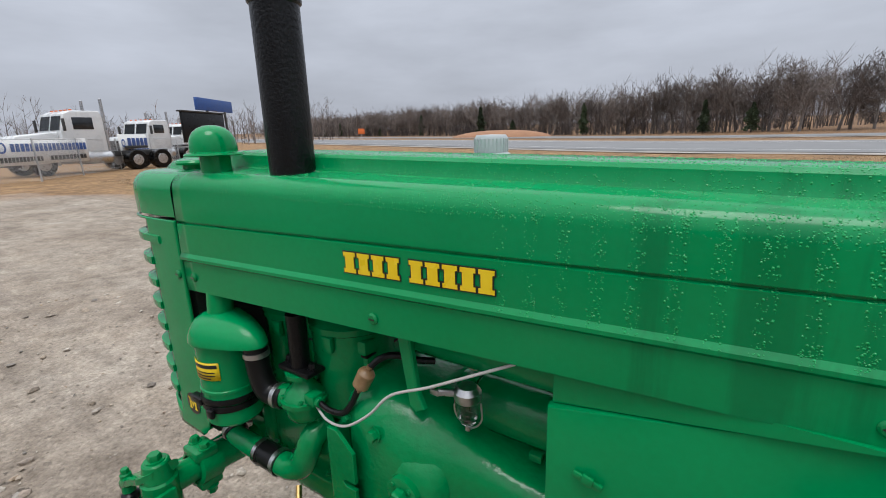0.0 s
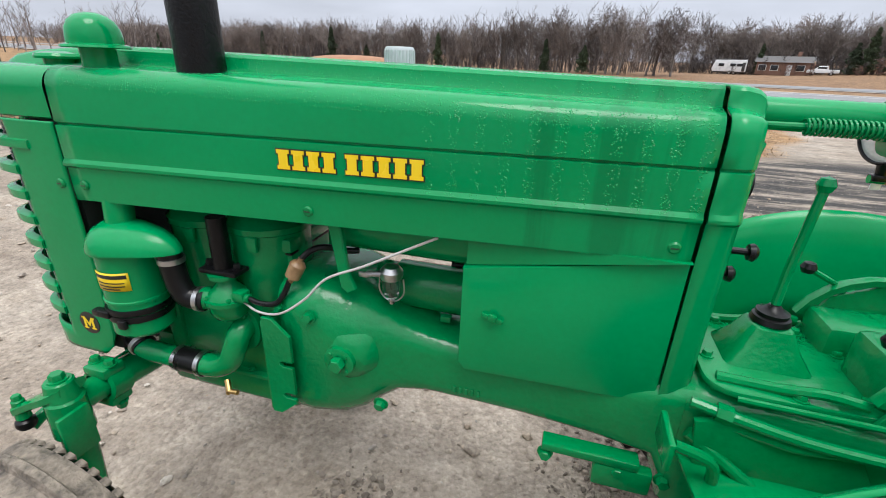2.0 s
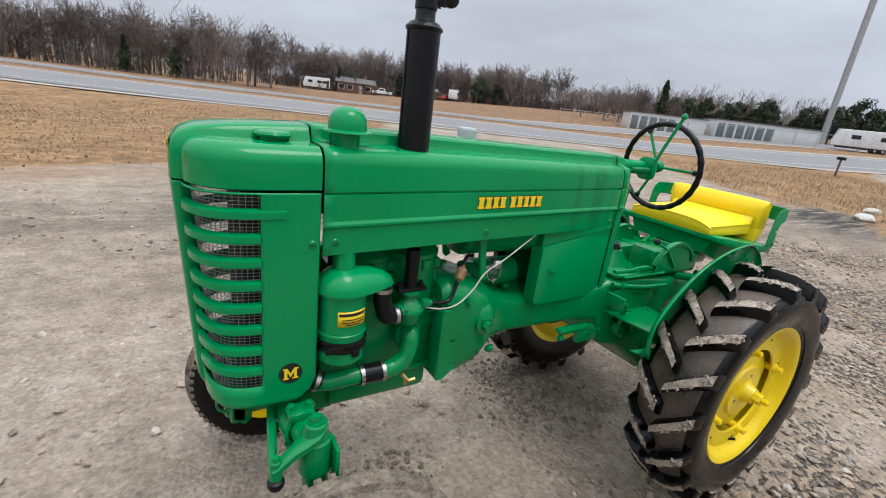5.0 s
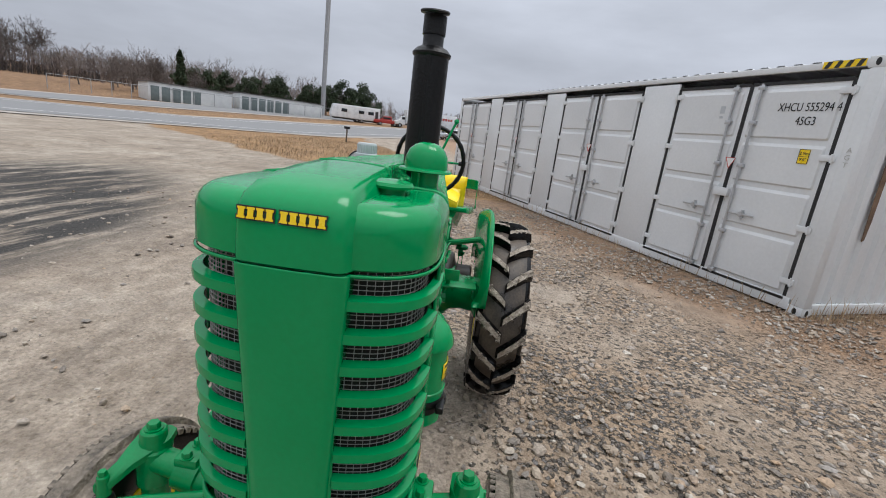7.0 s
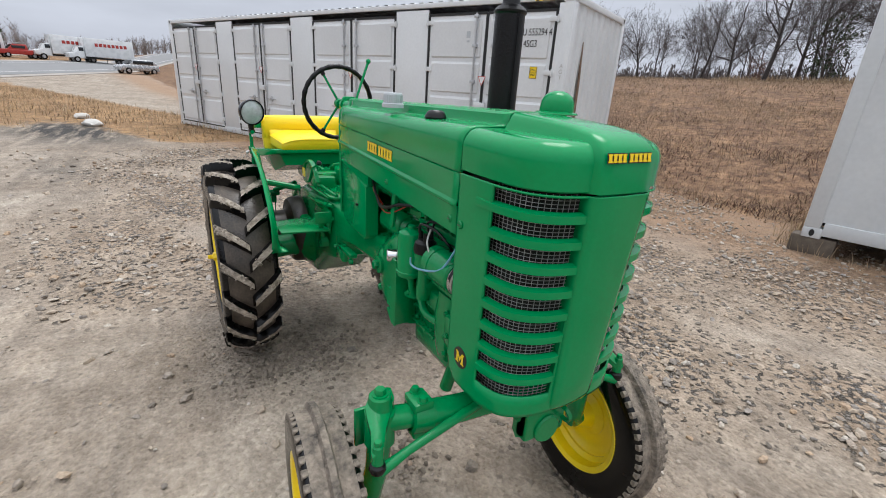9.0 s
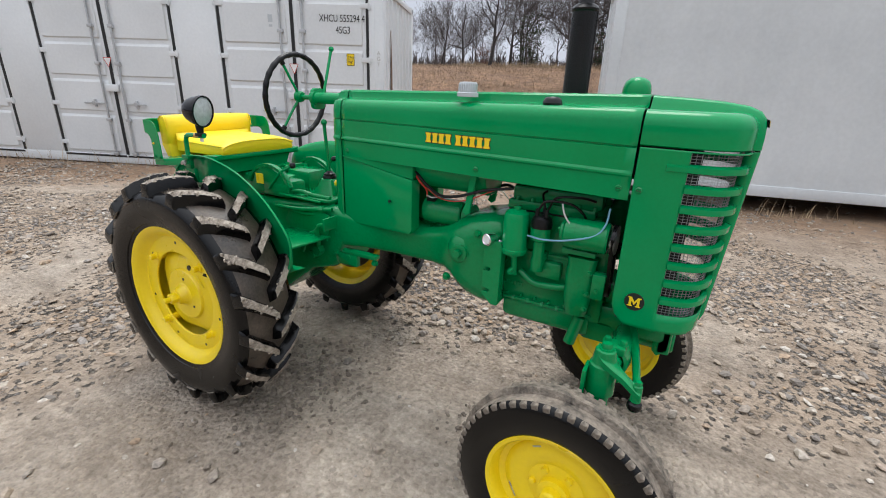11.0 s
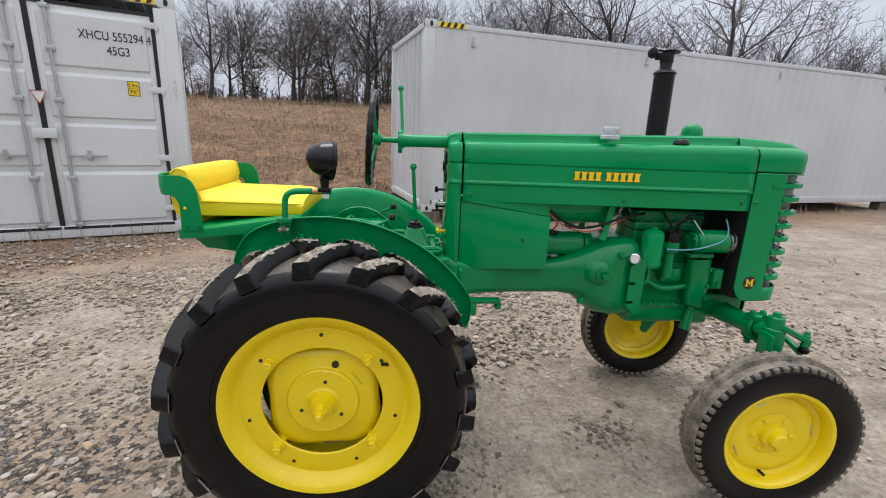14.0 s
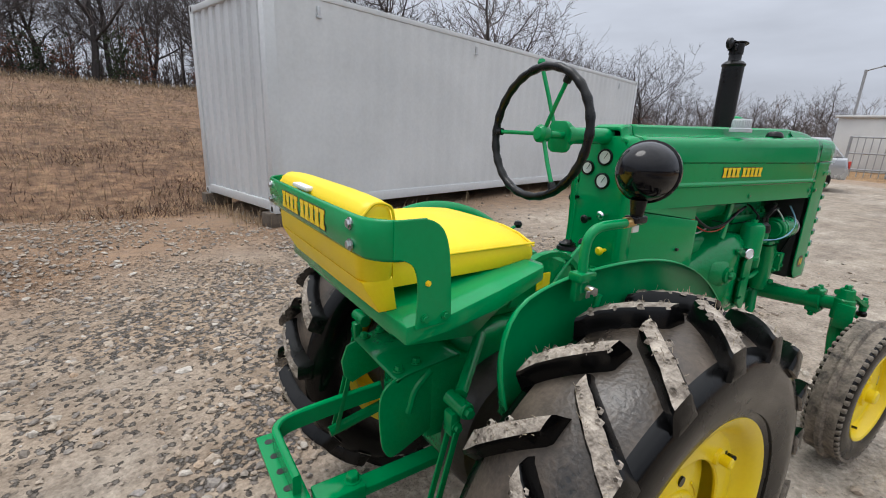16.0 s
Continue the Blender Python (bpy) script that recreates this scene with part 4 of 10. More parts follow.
# the raised band that runs over the nose and down the front
bm = bmesh.new()
prof = [(-1.781, 1.499), (-1.90, 1.494), (-1.98, 1.488), (-2.045, 1.478), (-2.076, 1.465), (-2.091, 1.447), (-2.097, 1.425), (-2.099, 1.39), (-2.099, 1.357)]
rings = []
for i, (x, z) in enumerate(prof):
    f = i / (len(prof) - 1)
    r = 0.077 + 0.008 * min(1, f * 1.6)
    tx, tz = Vector((prof[min(i + 1, 8)][0] - prof[max(i - 1, 0)][0], prof[min(i + 1, 8)][1] - prof[max(i - 1, 0)][1])).normalized()
    nx_, nz_ = tz, -tx
    if nz_ < 0 and i == 0:
        nx_, nz_ = -nx_, -nz_
    sec = []
    for y, dn in ((-r - 0.024, -0.050), (-r - 0.016, -0.034), (-r - 0.008, -0.022), (-r - 0.002, -0.008), (-r * 0.93, -0.001), (-r * 0.6, 0.001), (0, 0.002), (r * 0.6, 0.001), (r * 0.93, -0.001), (r + 0.002, -0.008), (r + 0.008, -0.022), (r + 0.016, -0.034), (r + 0.024, -0.050)):
        sec.append((x - abs(nx_) * dn if nx_ < 0 else x + nx_ * dn, y, z + abs(nz_) * dn))
    rings.append(sec)
loft(bm, rings, False, (False, False))
part("nose_band", bm, GREEN, nose, "", 40)

ZT, ZB = 1.352, 0.768
SLOTS = [1.347 - 0.0602 * k for k in range(9)]
SH = 0.034


def rake_at(z):
    return 0.036 * (1.352 - z) / (1.352 - 0.768)


def shell_point(i, z, d=0.0, cache={}):
    key = round(d, 5)
    if key not in cache:
        cache[key] = outline(d)
    x, y = cache[key][i]
    f = min(1.0, max(0.0, (x + 2.09) / 0.16))
    return (x + rake_at(z) * (1 - f), y, z)


NP = len(outline())
I0 = min(range(NP), key=lambda i: abs(outline()[i][1] - 0.082) + (9 if outline()[i][0] > -2.0 else 0))
I1 = min(range(NP), key=lambda i: abs(outline()[i][0] + 1.925))
# side plate: from the slot ends to the seam, with the rounded lower corner
zs = [ZT]
for t in SLOTS:
    zs += [t, t - SH]
zs += [0.80, 0.778, ZB]
for side in (-1, 1):
    bm = bmesh.new()
    grid = {}

    def vert(i, j):
        if (i, j) not in grid:
            x, y, z = shell_point(i, zs[j])
            lim = -1.783
            if z < 0.83:
                lim = -1.783 - 0.05 * (1 - math.cos(min(math.pi / 2, (0.83 - z) / 0.062 * math.pi / 2)))
            if x > lim:
                x = lim
            grid[i, j] = bm.verts.new((x, side * y, z))
        return grid[i, j]

    for j in range(len(zs) - 1):
        slot = j % 2 == 1 and j < 18
        for i in range(0, NP - 1):
            if slot and I0 <= i < I1:
                continue
            if j % 2 == 0 and 1 < j < 18 and I0 <= i < I1:
                continue
            bm.faces.new((vert(i, j), vert(i + 1, j), vert(i + 1, j + 1), vert(i, j + 1)))
    bmesh.ops.recalc_face_normals(bm, faces=bm.faces)
    plate_ = solid(part("grille_side", bm, GREEN, tractor, "green grille shell with nine slots", 40), 0.006, 0)
    # bars between the slots, slightly proud
    for k in range(8):
        z1_, z0_ = SLOTS[k] - SH, SLOTS[k + 1]
        bm = bmesh.new()
        rings = []
        for i in range(I0, I1 + 1):
            o = shell_point(i, (z0_ + z1_) / 2, -0.007)
            q = shell_point(i, (z0_ + z1_) / 2, 0.010)
            e = 0.004
            rings.append([(q[0], side * q[1], z0_ - 0.001), (o[0], side * o[1], z0_ + e), (o[0] * 1.0, side * (o[1] + 0.001), (z0_ + z1_) / 2), (o[0], side * o[1], z1_ - e), (q[0], side * q[1], z1_ + 0.001)])
        if k == 0:
            for x in (-1.90, -1.865, -1.862):
                rings.append([(x, side * (0.2285 - 0.016 - (0.004 if x > -1.863 else 0)), z0_ - 0.001), (x, side * (0.2285 - (0.01 if x > -1.863 else 0)), z0_ + 0.004), (x, side * (0.2295 - (0.01 if x > -1.863 else 0)), (z0_ + z1_) / 2), (x, side * (0.2285 - (0.01 if x > -1.863 else 0)), z1_ - 0.004), (x, side * 0.2125, z1_ + 0.001)])
        loft(bm, rings, True, (True, True))
        part("grille_bar", bm, GREEN, plate_)
    # woven wire screen behind the slots
    V, F = [], []

    def wire(p, q, r=0.0008):
        p, q = Vector(p), Vector(q)
        d = (q - p).normalized()
        a = d.cross(Vector((0.3, 0.5, 0.8))).normalized() * r
        b = d.cross(a).normalized() * r
        o = len(V)
        V.extend([p + a, p + b, p - a, p - b, q + a, q + b, q - a, q - b])
        F.extend([(o + i, o + (i + 1) % 4, o + 4 + (i + 1) % 4, o + 4 + i) for i in range(4)])

    for k in range(61):
        z = 1.346 - k * 0.009
        for i in range(I0 - 1, I1 + 2):
            a, b = shell_point(i, z, 0.020), shell_point(i + 1, z, 0.020)
            wire((a[0], side * a[1], z), (b[0], side * b[1], z))
    step = 0
    acc = 0.0
    for i in range(I0 - 1, I1 + 2):
        a, b = shell_point(i, 1.2, 0.022), shell_point(i + 1, 1.2, 0.022)
        L = math.hypot(b[0] - a[0], b[1] - a[1])
        acc += L
        for s in range(int(acc / 0.0135)):
            f = min(1.0, max(0.0, 1 - (acc - 0.0135) / L))
            acc -= 0.0135
            ta = [shell_point(i, 1.35, 0.022)[c] * (1 - f) + shell_point(i + 1, 1.35, 0.022)[c] * f for c in (0, 1)]
            tb = [shell_point(i, 0.80, 0.022)[c] * (1 - f) + shell_point(i + 1, 0.80, 0.022)[c] * f for c in (0, 1)]
            wire((ta[0], side * ta[1], 1.35), (tb[0], side * tb[1], 0.80))
    me = bpy.data.meshes.new("grille_screen")
    me.from_pydata([tuple(v) for v in V], [], F)
    part_mesh("grille_screen", me, WIRE, plate_, "woven wire screen", smooth=False)
# centre panel
bm = bmesh.new()
rings = []
for z in (1.352, 1.349, 1.2, 1.0, 0.85, 0.80, 0.778, 0.768):
    r = 0.090 - 0.024 * (1.352 - z) / 0.584
    x = -2.099 + rake_at(z) + (0.012 * max(0, (0.80 - z) / 0.032) ** 2)
    rings.append([(x + 0.040, -r - 0.004, z), (x + 0.010, -r - 0.002, z), (x + 0.003, -r + 0.004, z), (x, -r * 0.75, z), (x - 0.003, 0, z), (x, r * 0.75, z), (x + 0.003, r - 0.004, z), (x + 0.010, r + 0.002, z), (x + 0.040, r + 0.004, z)])
loft(bm, rings, False, (False, False))
solid(part("grille_centre", bm, GREEN, tractor, "plain green centre panel", 40), 0.005)
# floor of the shell, with the crank hole's dark oval and lower lip
bm = bmesh.new()
low = [shell_point(i, 0.77, 0.002) for i in range(NP)]
poly = [(min(p[0], -1.84), -p[1]) for p in reversed(low)] + [(min(p[0], -1.84), p[1]) for p in low[1:]]
prism(bm, poly, 0.766, 0.770, plane="xy")
part("grille_floor", bm, GREEN, tractor)
bm = bmesh.new()
box(bm, (-1.93, 0, 1.06), (0.05, 0.36, 0.56))
part("radiator_core", bm, CORE, tractor, "dark radiator core")
bm = bmesh.new()
box(bm, (-1.84, 0, 1.10), (0.09, 0.40, 0.66), None, 0.01)
part("radiator_shroud", bm, CORE, tractor, "dark radiator shroud")


def decal_word(name, groups, h, m, parent, slant=0.0):
    """a brand decal as plain yellow blocks with a dark edge, one block a letter"""
    w = h * 0.70
    gap = h * 0.13
    total = sum(groups) * (w + gap) + h * 0.4 * (len(groups) - 1) - gap
    x = -total / 2
    for g in groups:
        for k in range(g):
            bm_ = bmesh.new()
            for e, z, mi in ((0.0022, 0.0, 0), (0.0, 0.0012, 1)):
                t = h * 0.2
                a, b = x - e, x + w + e
                pts = [(a, -h / 2 - e), (b, -h / 2 - e), (b, -h / 2 + t + e), (b - w * 0.14, -h / 2 + t + e), (b - w * 0.14, h / 2 - t - e), (b, h / 2 - t - e), (b, h / 2 + e), (a, h / 2 + e), (a, h / 2 - t - e), (a + w * 0.14, h / 2 - t - e), (a + w * 0.14, -h / 2 + t + e), (a, -h / 2 + t + e)]
                va = [bm_.verts.new(m @ Vector((p[0] + slant * p[1], p[1], z))) for p in pts]
                vb = [bm_.verts.new(m @ Vector((p[0] + slant * p[1], p[1], z + 0.001))) for p in pts]
                bm_.faces.new(vb).material_index = mi
                for i in range(len(pts)):
                    j = (i + 1) % len(pts)
                    bm_.faces.new((va[i], va[j], vb[j], vb[i])).material_index = mi
            part(name, bm_, [DECAL_K, DECAL_Y], parent, "yellow lettering block with black edge", smooth=False)
            x += w + gap
        x += h * 0.4


for side in (-1, 1):
    xa = -1.137
    ang = math.atan(0.1 / 1.295)
    y = side * (hw(xa) + 0.0045)
    if side < 0:
        m = Matrix(((1, 0, 0, xa), (0, 0, -1, y), (0, 1, 0, 1.313), (0, 0, 0, 1)))
        m = Matrix.Translation((xa, y, 1.313)) @ Matrix.Rotation(ang, 4, "Z") @ Matrix(((1, 0, 0, 0), (0, 0, -1, 0), (0, 1, 0, 0), (0, 0, 0, 1)))
    else:
        m = Matrix.Translation((xa, y, 1.313)) @ Matrix.Rotation(-ang, 4, "Z") @ Matrix(((-1, 0, 0, 0), (0, 0, 1, 0), (0, 1, 0, 0), (0, 0, 0, 1)))
    decal_word("hood_decal", (4, 5), 0.037, m, hood)
m = Matrix.Translation((-2.1005, 0, 1.418)) @ Matrix.Rotation(radians(-7), 4, "Y") @ Matrix(((0, 0, -1, 0), (-1, 0, 0, 0), (0, 1, 0, 0), (0, 0, 0, 1)))
m = Matrix.Translation((-2.0995, 0.012, 1.433)) @ Matrix(((0, 0, -1, 0), (-1, 0, 0, 0), (0, 1, 0, 0), (0, 0, 0, 1))) @ Matrix.Rotation(radians(-9), 4, "X")
decal_word("nose_decal", (4, 5), 0.0175, m, nose)
for side in (-1, 1):
    bm = bmesh.new()
    lathe(bm, [(0, 0), (0.031, 0), (0.031, 0.0015), (0, 0.0015)], Matrix.Translation((-1.852, side * 0.2245, 0.857)) @ Matrix.Rotation(radians(-90 * side), 4, "X"), 28)
    bd = part("model_badge", bm, DECAL_K, tractor, "round black badge with a yellow letter", smooth=False)
    mm = Matrix.Translation((-1.852, side * 0.2265, 0.857)) @ (Matrix(((1, 0, 0, 0), (0, 0, -1, 0), (0, 1, 0, 0), (0, 0, 0, 1))) if side < 0 else Matrix(((-1, 0, 0, 0), (0, 0, 1, 0), (0, 1, 0, 0), (0, 0, 0, 1))))
    bm = bmesh.new()
    bm.faces.new([bm.verts.new(mm @ Vector((x_, y_, 0.0005))) for x_, y_ in ((-.0205, -.017), (-.0045, -.017), (-.0045, -.0125), (-.0085, -.0125), (-.0085, .004), (0, -.011), (.0085, .004), (.0085, -.0125), (.0045, -.0125), (.0045, -.017), (.0205, -.017), (.0205, -.0125), (.0165, -.0125), (.0165, .0125), (.0205, .0125), (.0205, .017), (.0095, .017), (0, .001), (-.0095, .017), (-.0205, .017), (-.0205, .0125), (-.0165, .0125), (-.0165, -.0125), (-.0205, -.0125))])
    part("letter", bm, DECAL_Y, bd, "", smooth=False)
    # slotted fasteners
    for x, z, w_ in ((-1.742, 1.222, 0.0), (-1.802, 1.222, 0.0), (-1.226, 1.214, 0.0), (-0.555, 1.214, 0.0)):
        bm = bmesh.new()
        y = (hw(x) + 0.003) if x > -1.77 else 0.2245
        mt = Matrix.Translation((x, side * y, z)) @ Matrix.Rotation(radians(-90 * side), 4, "X")
        lathe(bm, [(0, 0), (0.011, 0), (0.011, 0.002), (0.008, 0.005), (0, 0.0055)], mt, 16)
        fs = part("fastener", bm, GREEN_CAST, tractor)
        bm = bmesh.new()
        box(bm, (0, 0, 0.0056), (0.013, 0.002, 0.001), mt)
        part("slot", bm, DECAL_K, fs)

# things that stand on the hood
bm = bmesh.new()
mx, my = -1.487, -0.109
tilt = Vector((0.004, 0.0, 1)).normalized()
lathe(bm, [(0, 0), (0.046, 0), (0.046, 0.325), (0.050, 0.329), (0.051, 0.335), (0.045, 0.342), (0.040, 0.347), (0.029, 0.352), (0.027, 0.356), (0.027, 0.405), (0.0235, 0.405), (0.0235, 0.36), (0, 0.36)], Matrix.Translation((mx, my, 1.445)), 36)
muff = part("muffler", bm, BLACK, tractor, "black upright muffler")
bm = bmesh.new()
for k in range(46):
    z = 1.46 + 0.31 * k / 45
    box(bm, (mx - 0.0455, my + 0.006, z), (0.003, 0.005, 0.0035))
box(bm, (mx - 0.0462, my, 1.615), (0.004, 0.006, 0.315))
part("seam", bm, BLACK, muff)
bm = bmesh.new()
lathe(bm, [(0.0268, 0), (0.030, 0), (0.030, 0.045), (0.0268, 0.045)], Matrix.Translation((mx, my, 1.825)), 28, True)
for s in (-1, 1):
    box(bm, (mx + 0.036, my + s * 0.014, 1.852), (0.03, 0.005, 0.03), None, 0.002)
cyl(bm, (mx + 0.043, my - 0.022, 1.858), (mx + 0.043, my + 0.022, 1.858), 0.005, n=8)
flap = part("rain_cap", bm, BLACK, muff, "black hinged rain cap, half open")
bm = bmesh.new()
mt = Matrix.Translation((mx + 0.043, my, 1.866)) @ Matrix.Rotation(radians(-6), 4, "Y")
lathe(bm, [(0, 0), (0.036, 0), (0.038, 0.004), (0.036, 0.007), (0, 0.012)], mt @ Matrix.Translation((-0.062, 0, 0.012)), 28)
box(bm, (-0.02, 0, 0.012), (0.05, 0.014, 0.008), mt, 0.002)
lathe(bm, [(0, 0), (0.012, 0.004), (0.023, 0.006), (0.024, 0.02), (0.012, 0.026), (0, 0.026)], mt @ Matrix.Translation((0.028, 0, -0.004)) @ Matrix.Rotation(radians(90), 4, "X") @ Matrix.Translation((0, 0, -0.013)), 18)
part("flap", bm, BLACK, flap)

dx, dy = -1.70, -0.150
bm = bmesh.new()
cyl(bm, (dx, dy, 1.40), (dx, dy, 1.500), 0.032, n=28)
stack = part("air_intake", bm, GREEN, tractor, "green intake stack with a domed cap")
bm = bmesh.new()
lathe(bm, [(0, 0.002), (0.034, 0.002), (0.058, 0.0), (0.062, 0.002), (0.060, 0.006), (0.050, 0.009), (0.0495, 0.02), (0.047, 0.036), (0.040, 0.050), (0.028, 0.060), (0.014, 0.065), (0, 0.066)], Matrix.Translation((dx, dy, 1.4945)), 36)
part("dome_cap", bm, GREEN, stack)
bm = bmesh.new()
tube(bm, [(dx - 0.04, dy + 0.01, 1.50), (dx - 0.043, dy + 0.01, 1.45)], 0.003, 6)
part("stack_rod", bm, GREEN, stack)
bm = bmesh.new()
lathe(bm, [(0, 0), (0.030, 0), (0.030, 0.012), (0.044, 0.013), (0.046, 0.018), (0.042, 0.024), (0.02, 0.028), (0, 0.0285)], Matrix.Translation((-1.875, -0.105, 1.458)), 30)
part("radiator_cap", bm, GREEN, tractor, "flat green radiator cap")
CAPZ = 1.470
bm = bmesh.new()
lathe(bm, [(0, 0), (0.040, 0), (0.040, 0.013), (0.034, 0.016), (0.0335, 0.046), (0.030, 0.051), (0, 0.052)], Matrix.Translation((-1.150, 0.124, CAPZ)), 32)
cap_ = part("fuel_cap", bm, CAPGREY, tractor, "grey plastic fuel cap")
bm = bmesh.new()
for k in range(26):
    a = 2 * math.pi * k / 26
    box(bm, (0.034, 0, 0.031), (0.0025, 0.0035, 0.026), Matrix.Translation((-1.150, 0.124, CAPZ)) @ Matrix.Rotation(a, 4, "Z"))
part("cap_ribs", bm, CAPGREY, cap_)
bm = bmesh.new()
lathe(bm, [(0, 0), (0.032, 0), (0.034, 0.006), (0.030, 0.015), (0.026, 0.022), (0.018, 0.026), (0.016, 0.024), (0, 0.023)], Matrix.Translation((-1.475, 0.128, 1.456)), 28)
kn = part("fuel_filler_cap", bm, PLASTIC, tractor, "small black filler cap")
bm = bmesh.new()
lathe(bm, [(0, 0.0235), (0.010, 0.0235), (0.009, 0.026), (0, 0.027)], Matrix.Translation((-1.475, 0.128, 1.456)), 18)
part("cap_disc", bm, STEEL, kn)

# fuel tank under the hood, tool and battery boxes beside the frame
bm = bmesh.new()
rings = []
for x in (-1.235, -1.225, -1.2, -0.58, -0.565):
    e = 0.012 if x in (-1.235, -0.565) else 0.0
    rings.append([(x, p[0], p[1]) for p in rounded(0.21 - e, 0.235 - e, 0.09, 6, 0, 1.202)])
loft(bm, rings)
part("fuel_tank", bm, GREEN, tractor)
for side in (-1, 1):
    bm = bmesh.new()
    a, b = -0.918, -0.5195
    ya, yb = hw(a) - 0.008, hw(b) - 0.003
    for (x0_, x1_) in ((a, b),):
        out_ = [(a + 0.014, 0.886), (a, 0.905), (a, 1.125), (a + 0.02, 1.128), (b, 1.186), (b, 0.880), (b - 0.02, 0.876)]
        va = [bm.verts.new((x, side * (ya + (yb - ya) * (x - a) / (b - a)), z)) for x, z in out_]
        vb = [bm.verts.new((x, side * (ya + (yb - ya) * (x - a) / (b - a) - 0.06), z)) for x, z in out_]
        fs = [bm.faces.new(va), bm.faces.new(vb)]
        for k in range(len(out_)):
            j = (k + 1) % len(out_)
            fs.append(bm.faces.new((va[k], va[j], vb[j], vb[k])))
        bmesh.ops.recalc_face_normals(bm, faces=fs)
        bmesh.ops.bevel(bm, geom=list(fs[0].edges), offset=0.004, segments=2, profile=0.5, affect="EDGES")
    bx = part("battery_box", bm, GREEN, tractor, "flat green box panel beside the frame")
    bm = bmesh.new()
    va = [(a + 0.005, 1.128), (a + 0.005, 1.19), (b, 1.19)]
    prism(bm, [(x, z) for x, z in va], side * (ya - 0.03), side * (ya - 0.012 - 0.03 * 0))
    part("box_gusset", bm, GREEN, bx)
    if side < 0:
        bm = bmesh.new()
        mt = Matrix.Translation((-0.852, -ya - 0.003, 1.025)) @ Matrix.Rotation(radians(14), 4, "Y")
        box(bm, (0, 0, 0), (0.045, 0.006, 0.011), mt, 0.002)
        box(bm, (0.0, -0.004, 0.004), (0.018, 0.008, 0.016), mt, 0.003)
        part("latch", bm, GREEN_CAST, bx, "small wing latch")
    else:
        bm = bmesh.new()
        cyl(bm, (-0.80, ya - 0.008, 1.02), (-0.80, ya + 0.0015, 1.02), 0.006, n=10)
        part("box_hole", bm, DECAL_K, bx)

# ---------------- engine and frame ----------------
bm = bmesh.new()
box(bm, (-1.515, 0, 0.80), (0.37, 0.20, 0.22), None, 0.012)
block = part("engine_block", bm, GREEN_CAST, tractor, "green two-cylinder engine block")
bm = bmesh.new()
box(bm, (-1.515, 0, 0.985), (0.355, 0.175, 0.18), None, 0.012)
part("cylinder_casting", bm, GREEN_CAST, block)
bm = bmesh.new()
box(bm, (-1.515, 0, 0.9085), (0.362, 0.208, 0.012), None, 0.003)
part("block_flange", bm, GREEN_CAST, block)
bm = bmesh.new()
box(bm, (-1.50, 0, 1.0665), (0.326, 0.182, 0.005), None, 0.001)
part("head_gasket", bm, BLACK, block, "thin dark gasket")
bm = bmesh.new()
box(bm, (-1.50, 0, 1.087), (0.33, 0.19, 0.034), None, 0.006)
part("cylinder_head", bm, GREEN_CAST, block)
for x in (-1.60, -1.43):
    bm = bmesh.new()
    lathe(bm, [(0, 0.90), (0.088, 0.905), (0.098, 0.93), (0.098, 1.112), (0.103, 1.116), (0.103, 1.130), (0.096, 1.136), (0.080, 1.166), (0, 1.168)], Matrix.Translation((x, -0.030, 0)), 32)
    box(bm, (x + 0.02, -0.131, 1.098), (0.030, 0.012, 0.036), None, 0.004)
    part("cylinder", bm, GREEN_CAST, block)
bm = bmesh.new()
box(bm, (-1.515, 0.0, 1.13), (0.34, 0.16, 0.06), None, 0.014)
part("rocker_cover", bm, GREEN_CAST, block)
for s in (-1, 1):
    for x0_, x1_, z_ in ((-1.67, -1.60, 0.975), (-1.42, -1.36, 0.985)):
        bm = bmesh.new()
        box(bm, ((x0_ + x1_) / 2, s * 0.0875, z_), (x1_ - x0_, 0.012, 0.07), None, 0.005)
        part("core_plug_pad", bm, GREEN_CAST, block)
    for k in range(6):
        bm = bmesh.new()
        box(bm, (-1.425 + 0.013 * k, s * 0.1015, 0.765), (0.008, 0.004, 0.016), None, 0.001, 1)
        part("casting_mark", bm, GREEN_CAST, block)
bm = bmesh.new()
for x in np.linspace(-1.66, -1.37, 6):
    for s in (-1, 1):
        bolt(bm, (x, s * 0.082, 1.103), (0, 0, 1), 0.009, 0.012)
        bolt(bm, (x, s * 0.104, 0.715), (0, 0, 1), 0.007, 0.008)
for s in (-1, 1):
    for z in (0.76, 0.86, 0.95):
        bolt(bm, (-1.35, s * 0.10, z), (0, s, 0), 0.008, 0.008)
pieces("engine_bolt", bm, GREEN_CAST, block)
bm = bmesh.new()
rings = []
for x, hh in ((-1.70, 0.0), (-1.69, 0.01), (-1.68, 0.012), (-1.37, 0.012), (-1.355, 0.0)):
    rings.append([(x, p[0], p[1]) for p in rounded(0.20 + hh, 0.095 + hh, 0.03, 3, 0, 0.66)])
loft(bm, rings)
box(bm, (-1.525, 0, 0.705), (0.37, 0.235, 0.012), None, 0.004)
pan = part("oil_pan", bm, GREEN_CAST, tractor)
bm = bmesh.new()
box(bm, (-1.715, 0, 0.84), (0.05, 0.22, 0.32), None, 0.012)
box(bm, (-1.735, 0, 0.64), (0.12, 0.16, 0.10), None, 0.015)
cyl(bm, (-1.74, 0, 0.80), (-1.775, 0, 0.80), 0.07, n=28, edge=0.006)
part("timing_cover", bm, GREEN_CAST, block)
